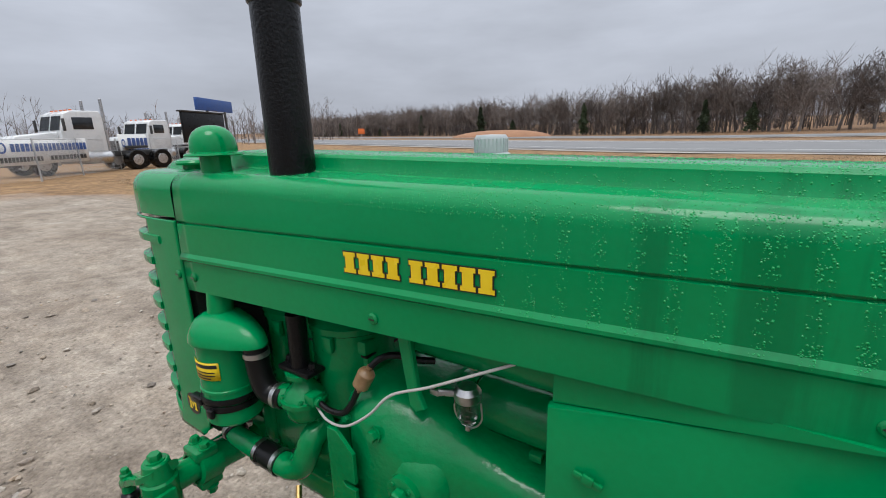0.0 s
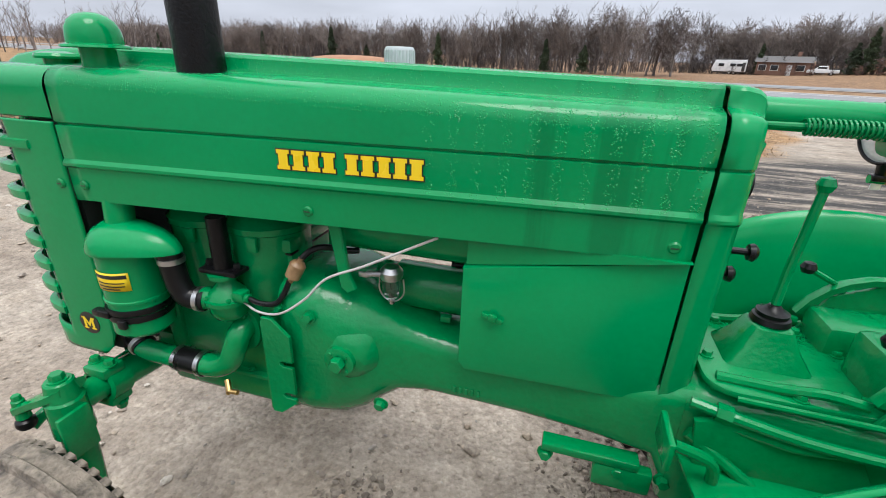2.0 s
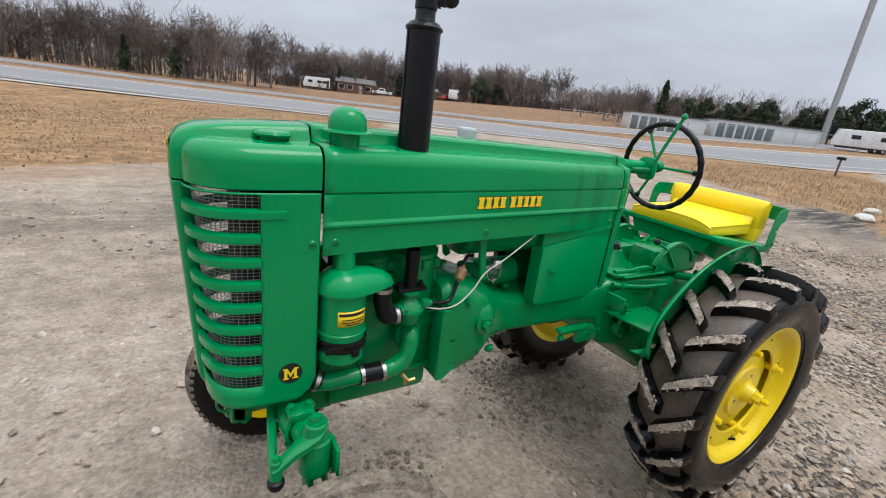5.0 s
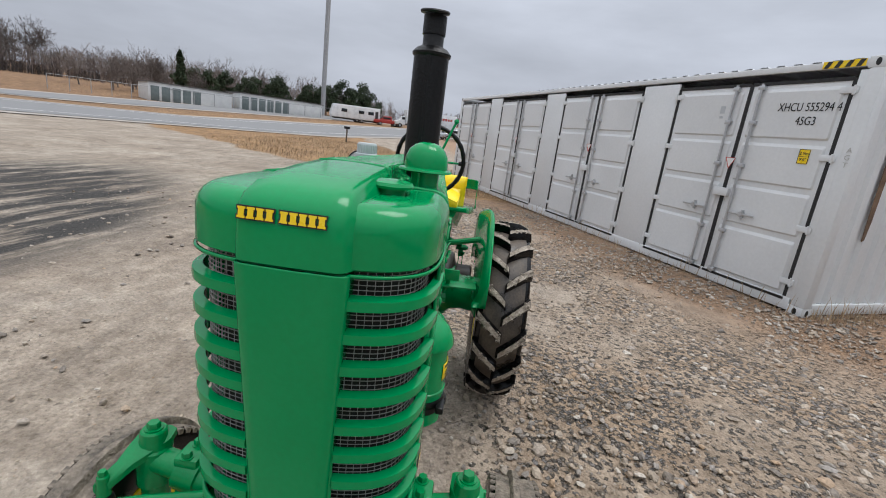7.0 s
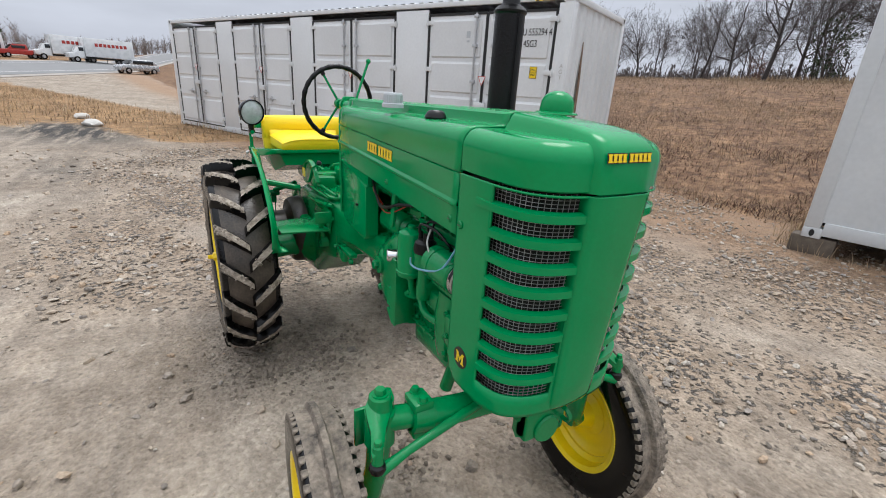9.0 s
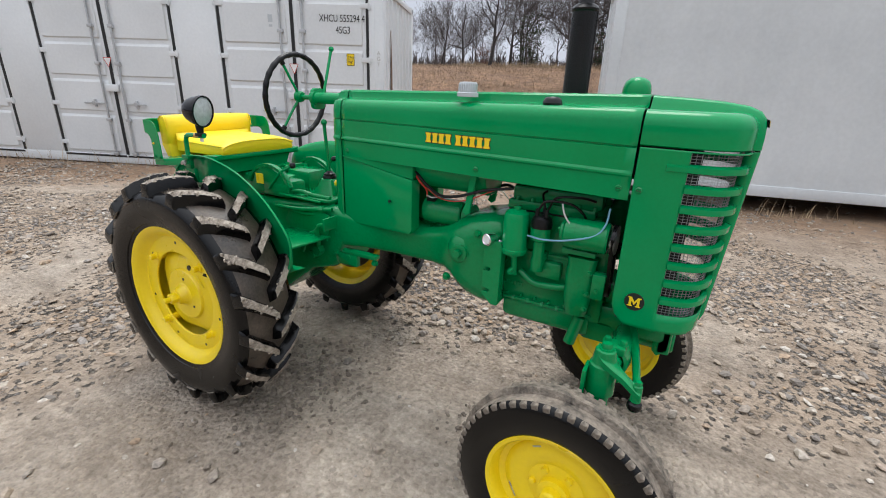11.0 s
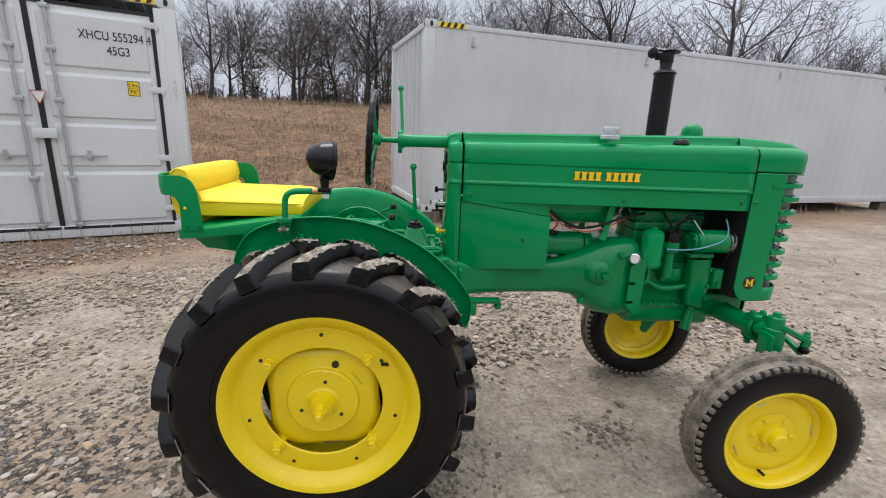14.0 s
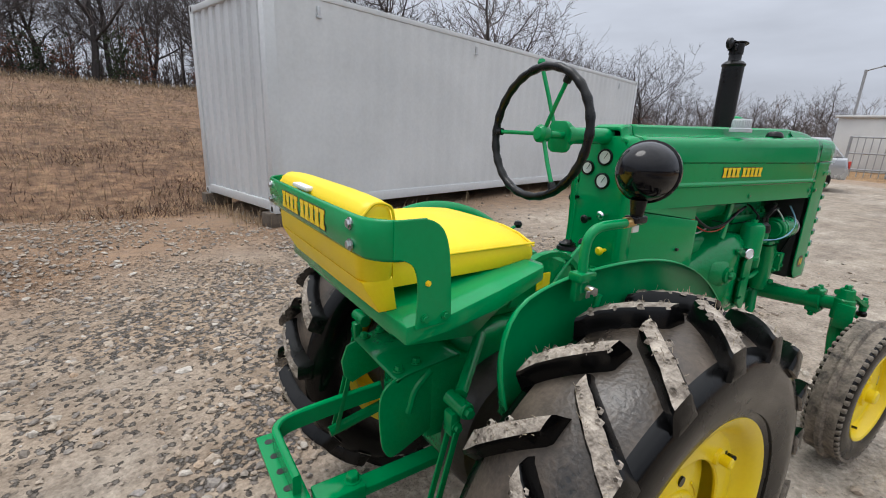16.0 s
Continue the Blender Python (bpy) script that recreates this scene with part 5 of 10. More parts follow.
# clutch housing: a bell that swells and then draws in to the frame tube
bm = bmesh.new()
rings = []
for x, w_, zt, zb, r in ((-1.345, 0.30, 1.02, 0.672, 0.05), (-1.325, 0.325, 1.035, 0.660, 0.06), (-1.27, 0.345, 1.035, 0.650, 0.09), (-1.20, 0.350, 1.025, 0.652, 0.12), (-1.15, 0.33, 1.005, 0.675, 0.12), (-1.11, 0.28, 0.975, 0.71, 0.09), (-1.07, 0.235, 0.945, 0.742, 0.06), (-1.0, 0.205, 0.918, 0.752, 0.045), (-0.90, 0.20, 0.905, 0.752, 0.04), (-0.78, 0.205, 0.905, 0.752, 0.04), (-0.62, 0.225, 0.915, 0.748, 0.04), (-0.50, 0.25, 0.925, 0.74, 0.04), (-0.46, 0.27, 0.935, 0.66, 0.03)):
    rings.append([(x, p[0], p[1]) for p in rounded(w_, zt - zb, r, 5, 0, (zt + zb) / 2)])
loft(bm, rings)
bell = part("clutch_housing", bm, GREEN_CAST, tractor, "green cast clutch housing and frame tube", 50)
for side in (-1, 1):
    bm = bmesh.new()
    m = Matrix.Translation((-1.176, side * 0.168, 0.872)) @ Matrix.Rotation(radians(-90 * side), 4, "X")
    lathe(bm, [(0.075, -0.03), (0.055, 0.000), (0.040, 0.006), (0.036, 0.008), (0.036, 0.020), (0.032, 0.022), (0.018, 0.022)], m, 28)
    lathe(bm, [(0, 0.020), (0.018, 0.020), (0.018, 0.036), (0.015, 0.040), (0, 0.040)], m, 6)
    bs = part("pivot_boss", bm, GREEN_CAST, bell)
    bm = bmesh.new()
    for k in range(4):
        a = radians(45 + 90 * k)
        lathe(bm, [(0, 0.021), (0.005, 0.021), (0.005, 0.025), (0, 0.026)], m @ Matrix.Translation((0.027 * math.cos(a), 0.027 * math.sin(a), 0)), 8)
    pieces("boss_bolt", bm, GREEN_CAST, bs)
    bm = bmesh.new()
    bolt(bm, (-1.10, side * 0.135, 0.735), (0, side, -0.2), 0.014, 0.014)
    bolt(bm, (-1.25, side * 0.172, 0.965), (0, side, 0.1), 0.012, 0.012)
    for z in (0.70, 0.82, 0.97):
        bolt(bm, (-1.332, side * 0.163, z), (0, side, 0), 0.009, 0.009)
    pieces("housing_bolt", bm, GREEN_CAST, bell)
    # slotted bracket on the housing
    bm = bmesh.new()
    poly = [(-1.36, 0.955), (-1.335, 0.955), (-1.292, 0.915), (-1.292, 0.845), (-1.318, 0.845), (-1.326, 0.838), (-1.318, 0.830), (-1.292, 0.830), (-1.292, 0.755), (-1.318, 0.755), (-1.326, 0.748), (-1.318, 0.740), (-1.292, 0.740), (-1.292, 0.728), (-1.335, 0.690), (-1.36, 0.69)]
    prism(bm, poly, side * 0.186, side * 0.196, 0.001, 1)
    box(bm, (-1.358, side * 0.165, 0.82), (0.012, 0.06, 0.25), None, 0.002)
    part("side_bracket", bm, GREEN_CAST, tractor, "slotted steel bracket plate")
# raised casting mark and small drain
bm = bmesh.new()
for k in range(5):
    box(bm, (-0.93 + 0.014 * k, -0.1025, 0.795), (0.008, 0.004, 0.018), None, 0.001, 1)
part("casting_mark", bm, GREEN_CAST, bell)

# left side: air cleaner, carburettor, water pipe
cx, cy = -1.705, -0.192
bm = bmesh.new()
lathe(bm, [(0, 0.842), (0.058, 0.842), (0.067, 0.852), (0.067, 0.932), (0.070, 0.934), (0.070, 0.940), (0.067, 0.942), (0.067, 1.052), (0.074, 1.054), (0.075, 1.062), (0, 1.062)], Matrix.Translation((cx, cy, 0)), 36)
air = part("air_cleaner", bm, GREEN, tractor, "green oil-bath air cleaner")
bm = bmesh.new()
rings = []
for z, g in ((1.060, 0.0), (1.066, 0.0), (1.085, -0.006), (1.105, -0.02), (1.118, -0.042), (1.122, -0.066)):
    ring = []
    for k in range(36):
        a = 2 * math.pi * k / 36
        r = 0.078 + g
        ex = 0.075 * max(0, math.cos(a)) ** 2 * (1 + g / 0.07)
        ring.append((cx + (r + ex) * math.cos(a), cy + r * math.sin(a), z))
    rings.append(ring)
loft(bm, rings)
cyl(bm, (cx, cy, 1.10), (dx, cy + 0.03, 1.43), 0.030, n=24)
part("cleaner_top", bm, GREEN, air)
bm = bmesh.new()
lathe(bm, [(0.0665, 0.905), (0.071, 0.905), (0.073, 0.912), (0.071, 0.919), (0.0665, 0.919)], Matrix.Translation((cx, cy, 0)), 36)
lathe(bm, [(0.0665, 0.886), (0.070, 0.886), (0.072, 0.894), (0.070, 0.902), (0.0665, 0.902)], Matrix.Translation((cx, cy, 0)), 36)
box(bm, (cx - 0.04, cy - 0.065, 0.905), (0.05, 0.02, 0.018), None, 0.004)
box(bm, (cx + 0.02, cy - 0.072, 0.888), (0.022, 0.012, 0.022), None, 0.004)
part("bowl_clamp", bm, PLASTIC, air, "black clamp band")
V, F = [], []
for k in range(9):
    a = radians(-118 + 9 * k)
    for z in (0.972, 1.016):
        V.append((cx + 0.0683 * math.cos(a), cy + 0.0683 * math.sin(a), z))
for k in range(8):
    F.append((2 * k, 2 * k + 2, 2 * k + 3, 2 * k + 1))
me = bpy.data.meshes.new("instruction_label")
me.from_pydata(V, [], F)
lb = solid(part_mesh("instruction_label", me, DECAL_Y, air, "yellow instruction label with dark lines"), 0.0012, 1)
for zc, hh, k0, k1 in ((1.007, 0.009, 0.4, 7.6), (0.992, 0.003, 1, 7), (0.984, 0.003, 1, 7), (0.977, 0.003, 2, 6)):
    V, F = [], []
    for k in range(9):
        a = radians(-118 + 9 * (k0 + (k1 - k0) * k / 8))
        for z in (zc - hh / 2, zc + hh / 2):
            V.append((cx + 0.0700 * math.cos(a), cy + 0.0700 * math.sin(a), z))
    for k in range(8):
        F.append((2 * k, 2 * k + 2, 2 * k + 3, 2 * k + 1))
    me = bpy.data.meshes.new("label_bar")
    me.from_pydata(V, [], F)
    part_mesh("label_bar", me, DECAL_K, lb)


air.location.z = 0.020


def clamp(parent, p, d, r, w=0.012):
    """a hose clamp band round a pipe at p along d"""
    p, d = Vector(p), Vector(d).normalized()
    bm = bmesh.new()
    m, _ = axis_frame(p - d * w / 2, p + d * w / 2)
    lathe(bm, [(r - 0.001, 0), (r + 0.0025, 0), (r + 0.0025, w), (r - 0.001, w)], m, 28, True)
    box(bm, (r + 0.006, 0, w / 2), (0.014, 0.018, w * 0.8), m, 0.002)
    part("hose_clamp", bm, STEEL, parent, "steel worm-drive clamp")


bm = bmesh.new()
hose = smooth_line([(-1.585, -0.19, 1.078), (-1.582, -0.19, 1.02), (-1.568, -0.188, 0.975), (-1.545, -0.182, 0.962), (-1.52, -0.176, 0.960)], 5)
tube(bm, hose, 0.027, 18, True)
ih = part("intake_hose", bm, PLASTIC, tractor, "black rubber intake hose")
clamp(ih, (-1.584, -0.19, 1.060), (0, 0, 1), 0.027)
clamp(ih, (-1.532, -0.179, 0.961), (1, 0.1, 0), 0.027)
bm = bmesh.new()
ca = Vector((-1.475, -0.155, 0.965))
lathe(bm, [(0, -0.058), (0.02, -0.057), (0.037, -0.045), (0.045, -0.03), (0.047, -0.006), (0.053, -0.004), (0.053, 0.006), (0.047, 0.008), (0.040, 0.02), (0.03, 0.03), (0.022, 0.04), (0.021, 0.055), (0.036, 0.057), (0.036, 0.066), (0, 0.066)], Matrix.Translation(ca), 26)
cyl(bm, ca + Vector((-0.03, -0.01, -0.003)), ca + Vector((-0.062, -0.025, -0.004)), 0.027, n=20, edge=0.003)
cyl(bm, ca + Vector((0.03, -0.012, 0.014)), ca + Vector((0.075, -0.018, 0.018)), 0.011, n=14, edge=0.002)
box(bm, ca + Vector((0.05, -0.015, 0.02)), (0.03, 0.03, 0.026), None, 0.005)
for k in range(5):
    a = 2 * math.pi * k / 5 + 0.4
    bolt(bm, ca + Vector((0.045 * math.cos(a), 0.045 * math.sin(a), 0.006)), (0, 0, 1), 0.006, 0.007, False)
carb = part("carburettor", bm, GREEN_CAST, tractor, "green carburettor")
bm = bmesh.new()
cyl(bm, ca + Vector((0, 0, 0.066)), ca + Vector((0, 0, 0.20)), 0.021, n=20)
box(bm, ca + Vector((0, 0, 0.072)), (0.10, 0.05, 0.012), None, 0.004)
for s in (-1, 1):
    bolt(bm, ca + Vector((s * 0.038, 0, 0.078)), (0, 0, 1), 0.008, 0.012)
part("intake_pipe", bm, BLACK, tractor, "black upright manifold pipe")
bm = bmesh.new()
tube(bm, smooth_line([(-1.775, -0.17, 0.775), (-1.74, -0.18, 0.772), (-1.69, -0.182, 0.772), (-1.64, -0.182, 0.772)]), 0.027, 18)
wp = part("water_pipe", bm, GREEN_CAST, tractor, "green lower water pipe with black hoses")
bm = bmesh.new()
tube(bm, [(-1.64, -0.182, 0.772), (-1.60, -0.182, 0.771), (-1.555, -0.182, 0.770)], 0.0305, 20)
hz = part("coupling_hose", bm, PLASTIC, wp, "black rubber coupling")
bm = bmesh.new()
tube(bm, [(-1.80, -0.16, 0.80), (-1.775, -0.17, 0.785), (-1.755, -0.176, 0.775)], 0.030, 18)
part("coupling_hose", bm, PLASTIC, wp, "black rubber coupling")
for x in (-1.632, -1.562):
    clamp(wp, (x, -0.182, 0.771), (1, 0, 0), 0.0305)
clamp(wp, (-1.765, -0.173, 0.779), (1, -0.3, -0.4), 0.0305)
bm = bmesh.new()
tube(bm, smooth_line([(-1.56, -0.182, 0.770), (-1.52, -0.180, 0.774), (-1.483, -0.178, 0.797), (-1.466, -0.172, 0.835), (-1.458, -0.158, 0.868), (-1.455, -0.12, 0.885)]), 0.029, 18, radii=None)
mt = Matrix.Translation((-1.458, -0.132, 0.868)) @ Matrix.Rotation(radians(90), 4, "X") @ Matrix.Rotation(radians(80), 4, "Z")
lathe(bm, [(0, -0.007), (0.045, -0.007), (0.047, 0.0), (0.045, 0.008), (0, 0.009)], mt @ Matrix.Diagonal((1.35, 0.95, 1, 1)), 28)
for s in (-1, 1):
    bolt(bm, mt @ Vector((s * 0.045, 0, 0.007)), mt.to_3x3() @ Vector((0, 0, 1)), 0.009, 0.01)
part("water_inlet", bm, GREEN_CAST, tractor)
bm = bmesh.new()
cyl(bm, (-1.49, -0.19, 0.745), (-1.475, -0.205, 0.725), 0.007, n=10)
cyl(bm, (-1.475, -0.205, 0.725), (-1.45, -0.205, 0.728), 0.006, n=10)
box(bm, (-1.483, -0.20, 0.72), (0.010, 0.010, 0.02), None, 0.002)
part("drain_tap", bm, BRASS, tractor, "small brass drain tap")
# fuel line, filter, sediment bowl, control cable
bm = bmesh.new()
tube(bm, smooth_line([(-1.40, -0.172, 0.982), (-1.37, -0.175, 0.978), (-1.335, -0.172, 0.982), (-1.315, -0.165, 1.005), (-1.300, -0.158, 1.04)]), 0.0065, 10)
fl = part("fuel_line", bm, PLASTIC, tractor, "black fuel hose with inline filter")
bm = bmesh.new()
m, hh = axis_frame((-1.300, -0.158, 1.036), (-1.274, -0.146, 1.092))
lathe(bm, [(0, 0), (0.006, 0), (0.007, 0.008), (0.017, 0.014), (0.018, 0.046), (0.013, 0.053), (0.006, 0.056), (0.006, hh), (0, hh)], m, 18)
part("inline_filter", bm, FILTER, fl, "brown inline fuel filter")
bm = bmesh.new()
tube(bm, smooth_line([(-1.283, -0.148, 1.08), (-1.26, -0.13, 1.105), (-1.235, -0.11, 1.11), (-1.20, -0.08, 1.095), (-1.18, -0.06, 1.09)]), 0.007, 10)
part("fuel_hose", bm, PLASTIC, fl)
bm = bmesh.new()
tube(bm, smooth_line([(-1.43, -0.165, 0.968), (-1.37, -0.186, 0.962), (-1.31, -0.190, 0.972), (-1.25, -0.184, 1.015), (-1.20, -0.174, 1.068), (-1.12, -0.165, 1.105), (-1.04, -0.152, 1.145), (-0.97, -0.14, 1.18)]), 0.0027, 8)
part("choke_cable", bm, GREYW, tractor, "pale grey control cable")
bm = bmesh.new()
sb = Vector((-1.090, -0.085, 1.018))
lathe(bm, [(0, 0.03), (0.024, 0.03), (0.026, 0.036), (0.026, 0.048), (0.018, 0.058), (0, 0.06)], Matrix.Translation(sb), 20)
cyl(bm, sb + Vector((-0.02, -0.01, 0.042)), sb + Vector((-0.05, -0.025, 0.042)), 0.007, n=10)
box(bm, sb + Vector((-0.055, -0.028, 0.042)), (0.02, 0.006, 0.012), None, 0.002)
sed = part("sediment_bowl", bm, STEEL, tractor, "glass sediment bowl with a steel head")
bm = bmesh.new()
lathe(bm, [(0, -0.018), (0.015, -0.017), (0.020, -0.006), (0.021, 0.03), (0.018, 0.03), (0.017, -0.006), (0, -0.014)], Matrix.Translation(sb), 20)
part("bowl", bm, GLASS, sed)
bm = bmesh.new()
tube(bm, smooth_line([sb + Vector((-0.028, 0, 0.03)), sb + Vector((-0.029, 0, -0.004)), sb + Vector((-0.012, 0, -0.026)), sb + Vector((0.012, 0, -0.026)), sb + Vector((0.029, 0, -0.004)), sb + Vector((0.028, 0, 0.03))]), 0.0018, 6)
cyl(bm, sb + Vector((0, 0, -0.034)), sb + Vector((0, 0, -0.018)), 0.007, n=10)
part("bail_wire", bm, STEEL, sed)
# starter, hanging bracket
bm = bmesh.new()
cyl(bm, (-1.115, 0.02, 0.985), (-0.925, 0.02, 0.985), 0.058, n=28, edge=0.006)
cyl(bm, (-1.12, 0.02, 0.985), (-1.16, 0.02, 0.985), 0.050, n=28)
box(bm, (-0.975, -0.03, 0.935), (0.026, 0.018, 0.016), None, 0.003)
st_ = part("starter_motor", bm, GREEN_CAST, tractor)
bm = bmesh.new()
cyl(bm, (-0.945, 0.05, 1.04), (-0.985, 0.05, 1.04), 0.014, n=12)
part("starter_terminal", bm, BLACK, st_)
bm = bmesh.new()
poly = [(-1.215, 1.19), (-1.185, 1.19), (-1.168, 1.06), (-1.155, 1.03), (-1.175, 1.018), (-1.19, 1.03)]
prism(bm, poly, -0.135, -0.120, 0.003, 1)
prism(bm, poly, 0.120, 0.135, 0.003, 1)
pieces("tank_support", bm, GREEN, tractor)

# right side: oil filter, distributor, generator, cables
bm = bmesh.new()
ox, oy = -1.397, 0.155
lathe(bm, [(0, 0.895), (0.016, 0.896), (0.018, 0.905), (0.045, 0.912), (0.051, 0.922), (0.051, 0.932), (0.048, 0.934), (0.048, 1.055), (0.043, 1.072), (0.03, 1.082), (0.014, 1.085), (0.014, 1.096), (0, 1.097)], Matrix.Translation((ox, oy, 0)), 28)
cyl(bm, (ox - 0.005, oy, 0.90), (ox - 0.005, oy - 0.01, 0.83), 0.012, n=12)
tube(bm, smooth_line([(ox - 0.005, oy, 0.85), (ox + 0.01, oy + 0.005, 0.83), (ox - 0.01, oy - 0.02, 0.82)]), 0.009, 8)
box(bm, (ox, oy - 0.05, 0.98), (0.06, 0.06, 0.04), None, 0.006)
part("oil_filter", bm, GREEN, tractor, "green canister oil filter")
bm = bmesh.new()
m, hh = axis_frame((-1.315, 0.165, 0.957), (-1.30, 0.20, 0.957))
lathe(bm, [(0, 0), (0.024, 0), (0.024, hh), (0.021, hh + 0.003), (0.019, hh), (0, hh)], m, 22)
cyl(bm, (-1.335, 0.16, 0.95), (-1.36, 0.15, 0.94), 0.007, n=8)
og = part("oil_gauge", bm, CHROME, tractor, "small chrome oil gauge")
bm = bmesh.new()
lathe(bm, [(0, hh + 0.0005), (0.018, hh + 0.0005), (0.018, hh + 0.0012), (0, hh + 0.0012)], m, 18)
part("dial", bm, DECAL_W, og)
bm = bmesh.new()
ddx, ddy = -1.492, 0.150
lathe(bm, [(0, 0.86), (0.024, 0.86), (0.026, 0.90), (0.022, 0.915), (0.022, 0.975), (0.036, 0.985), (0.038, 1.03), (0, 1.03)], Matrix.Translation((ddx, ddy, 0)), 24)
box(bm, (ddx, ddy - 0.03, 0.90), (0.05, 0.07, 0.05), None, 0.008)
dist_ = part("distributor", bm, GREEN_CAST, tractor, "distributor with a black cap")
bm = bmesh.new()
lathe(bm, [(0, 1.03), (0.039, 1.03), (0.040, 1.045), (0.036, 1.065), (0.024, 1.075), (0, 1.077)], Matrix.Translation((ddx, ddy, 0)), 24)
for k in range(3):
    a = 2 * math.pi * k / 3 + 0.5
    cyl(bm, (ddx + 0.02 * math.cos(a), ddy + 0.02 * math.sin(a), 1.07), (ddx + 0.02 * math.cos(a), ddy + 0.02 * math.sin(a), 1.10), 0.009, 0.007, n=12)
part("distributor_cap", bm, BLACK, dist_)
for pts, mt_, r in (
    ([(ddx + 0.01, ddy + 0.02, 1.10), (ddx - 0.02, ddy + 0.03, 1.135), (ddx - 0.10, ddy + 0.02, 1.135), (ddx - 0.145, ddy, 1.10), (ddx - 0.15, ddy - 0.03, 1.06)], PLASTIC, 0.0045),
    ([(ddx - 0.02, ddy, 1.10), (ddx - 0.05, ddy + 0.02, 1.15), (ddx - 0.13, ddy - 0.01, 1.155), (ddx - 0.17, ddy - 0.05, 1.14)], PLASTIC, 0.0045),
    ([(ddx, ddy - 0.02, 1.10), (ddx + 0.02, ddy - 0.05, 1.14), (ddx + 0.01, ddy - 0.08, 1.15)], PLASTIC, 0.0045),
    ([(-1.455, 0.185, 1.0), (-1.52, 0.215, 1.005), (-1.60, 0.225, 1.02), (-1.69, 0.215, 1.05), (-1.72, 0.20, 1.09), (-1.722, 0.17, 1.14)], BLUEW, 0.0033),
    ([(ddx - 0.07, ddy + 0.02, 1.14), (ddx - 0.09, ddy + 0.045, 1.10), (ddx - 0.125, ddy + 0.05, 1.06)], GREYW, 0.003),
    ([(-1.36, 0.12, 1.15), (-1.25, 0.135, 1.13), (-1.15, 0.14, 1.095), (-1.06, 0.13, 1.08), (-1.0, 0.12, 1.10), (-0.945, 0.11, 1.135), (-0.91, 0.10, 1.16)], PLASTIC, 0.006),
    ([(-0.955, 0.075, 1.055), (-0.965, 0.10, 1.09), (-0.94, 0.11, 1.12), (-0.915, 0.10, 1.14)], RED, 0.004),
    ([(-1.06, 0.11, 1.075), (-1.0, 0.105, 1.06), (-0.955, 0.08, 1.06)], GREYW, 0.003),
    ([(-1.30, 0.12, 1.14), (-1.16, 0.13, 1.075), (-1.05, 0.12, 1.065), (-0.96, 0.10, 1.10)], RED, 0.0025),
):
    bm = bmesh.new()
    tube(bm, smooth_line(pts), r, 8)
    part("cable", bm, mt_, tractor)
bm = bmesh.new()
cyl(bm, (-1.585, 0.165, 1.035), (-1.735, 0.165, 1.035), 0.055, n=32, edge=0.006)
cyl(bm, (-1.572, 0.165, 1.035), (-1.588, 0.165, 1.035), 0.042, n=28, edge=0.004)
lathe(bm, [(0.0545, 0.0), (0.057, 0.0), (0.057, 0.012), (0.0545, 0.012)], axis_frame((-1.615, 0.165, 1.035), (-1.627, 0.165, 1.035))[0], 32, True)
for a in (30, 150, 270):
    bolt(bm, (-1.574, 0.165 + 0.032 * math.cos(radians(a)), 1.035 + 0.032 * math.sin(radians(a))), (1, 0, 0), 0.006, 0.006)
box(bm, (-1.66, 0.12, 0.975), (0.10, 0.05, 0.02), None, 0.004)
gen = part("generator", bm, GREEN_CAST, tractor, "green generator with belt pulley")
bm = bmesh.new()
lathe(bm, [(0, 0), (0.048, 0), (0.052, 0.003), (0.040, 0.011), (0.052, 0.019), (0.048, 0.022), (0, 0.022)], axis_frame((-1.74, 0.165, 1.035), (-1.762, 0.165, 1.035))[0], 28)
part("pulley", bm, STEEL, gen)
bm = bmesh.new()
rings = []
for k in range(24):
    a = 2 * math.pi * k / 24
    yy, zz = (0.165, 1.035) if math.sin(a) > 0 else (0.10, 0.85)
    rings.append([(-1.751 + ex, yy + (0.046 + er) * math.cos(a), zz + (0.046 + er) * math.sin(a)) for ex, er in ((-0.006, 0.005), (0.006, 0.005), (0.004, -0.004), (-0.004, -0.004))])
loft(bm, rings + [rings[0]], True, (False, False))
part("fan_belt", bm, PLASTIC, gen, "black fan belt")
bm = bmesh.new()
rings = []
for z, w_, d_ in ((0.72, 0.075, 0.06), (0.75, 0.09, 0.07), (0.80, 0.10, 0.08), (0.88, 0.105, 0.08), (0.92, 0.10, 0.07), (0.945, 0.11, 0.06)):
    rings.append([(p[0], p[1], z) for p in rounded(w_, d_, 0.025, 3, -1.655, 0.135)])
loft(bm, rings)
box(bm, (-1.64, 0.145, 0.965), (0.12, 0.05, 0.02), None, 0.005)
for z in (0.76, 0.82, 0.90):
    bolt(bm, (-1.69, 0.172, z), (0.2, 1, 0), 0.008, 0.01)
part("water_pump", bm, GREEN_CAST, tractor)
bm = bmesh.new()
box(bm, (-1.725, 0.165, 0.86), (0.045, 0.05, 0.095), None, 0.006)
bolt(bm, (-1.722, 0.19, 0.845), (0, 1, 0), 0.007, 0.006)
part("pump_bracket", bm, GREEN_CAST, tractor)
bm = bmesh.new()
tube(bm, smooth_line([(-1.42, 0.12, 0.83), (-1.48, 0.135, 0.80), (-1.55, 0.135, 0.80), (-1.62, 0.13, 0.81)]), 0.014, 12)
box(bm, (-1.53, 0.115, 0.86), (0.10, 0.04, 0.07), None, 0.012)
for x in (-1.40, -1.46, -1.52, -1.58, -1.63):
    bolt(bm, (x, 0.112, 0.705), (0, 1, 0.4), 0.008, 0.008)
part("side_cover", bm, GREEN_CAST, block)
bm = bmesh.new()
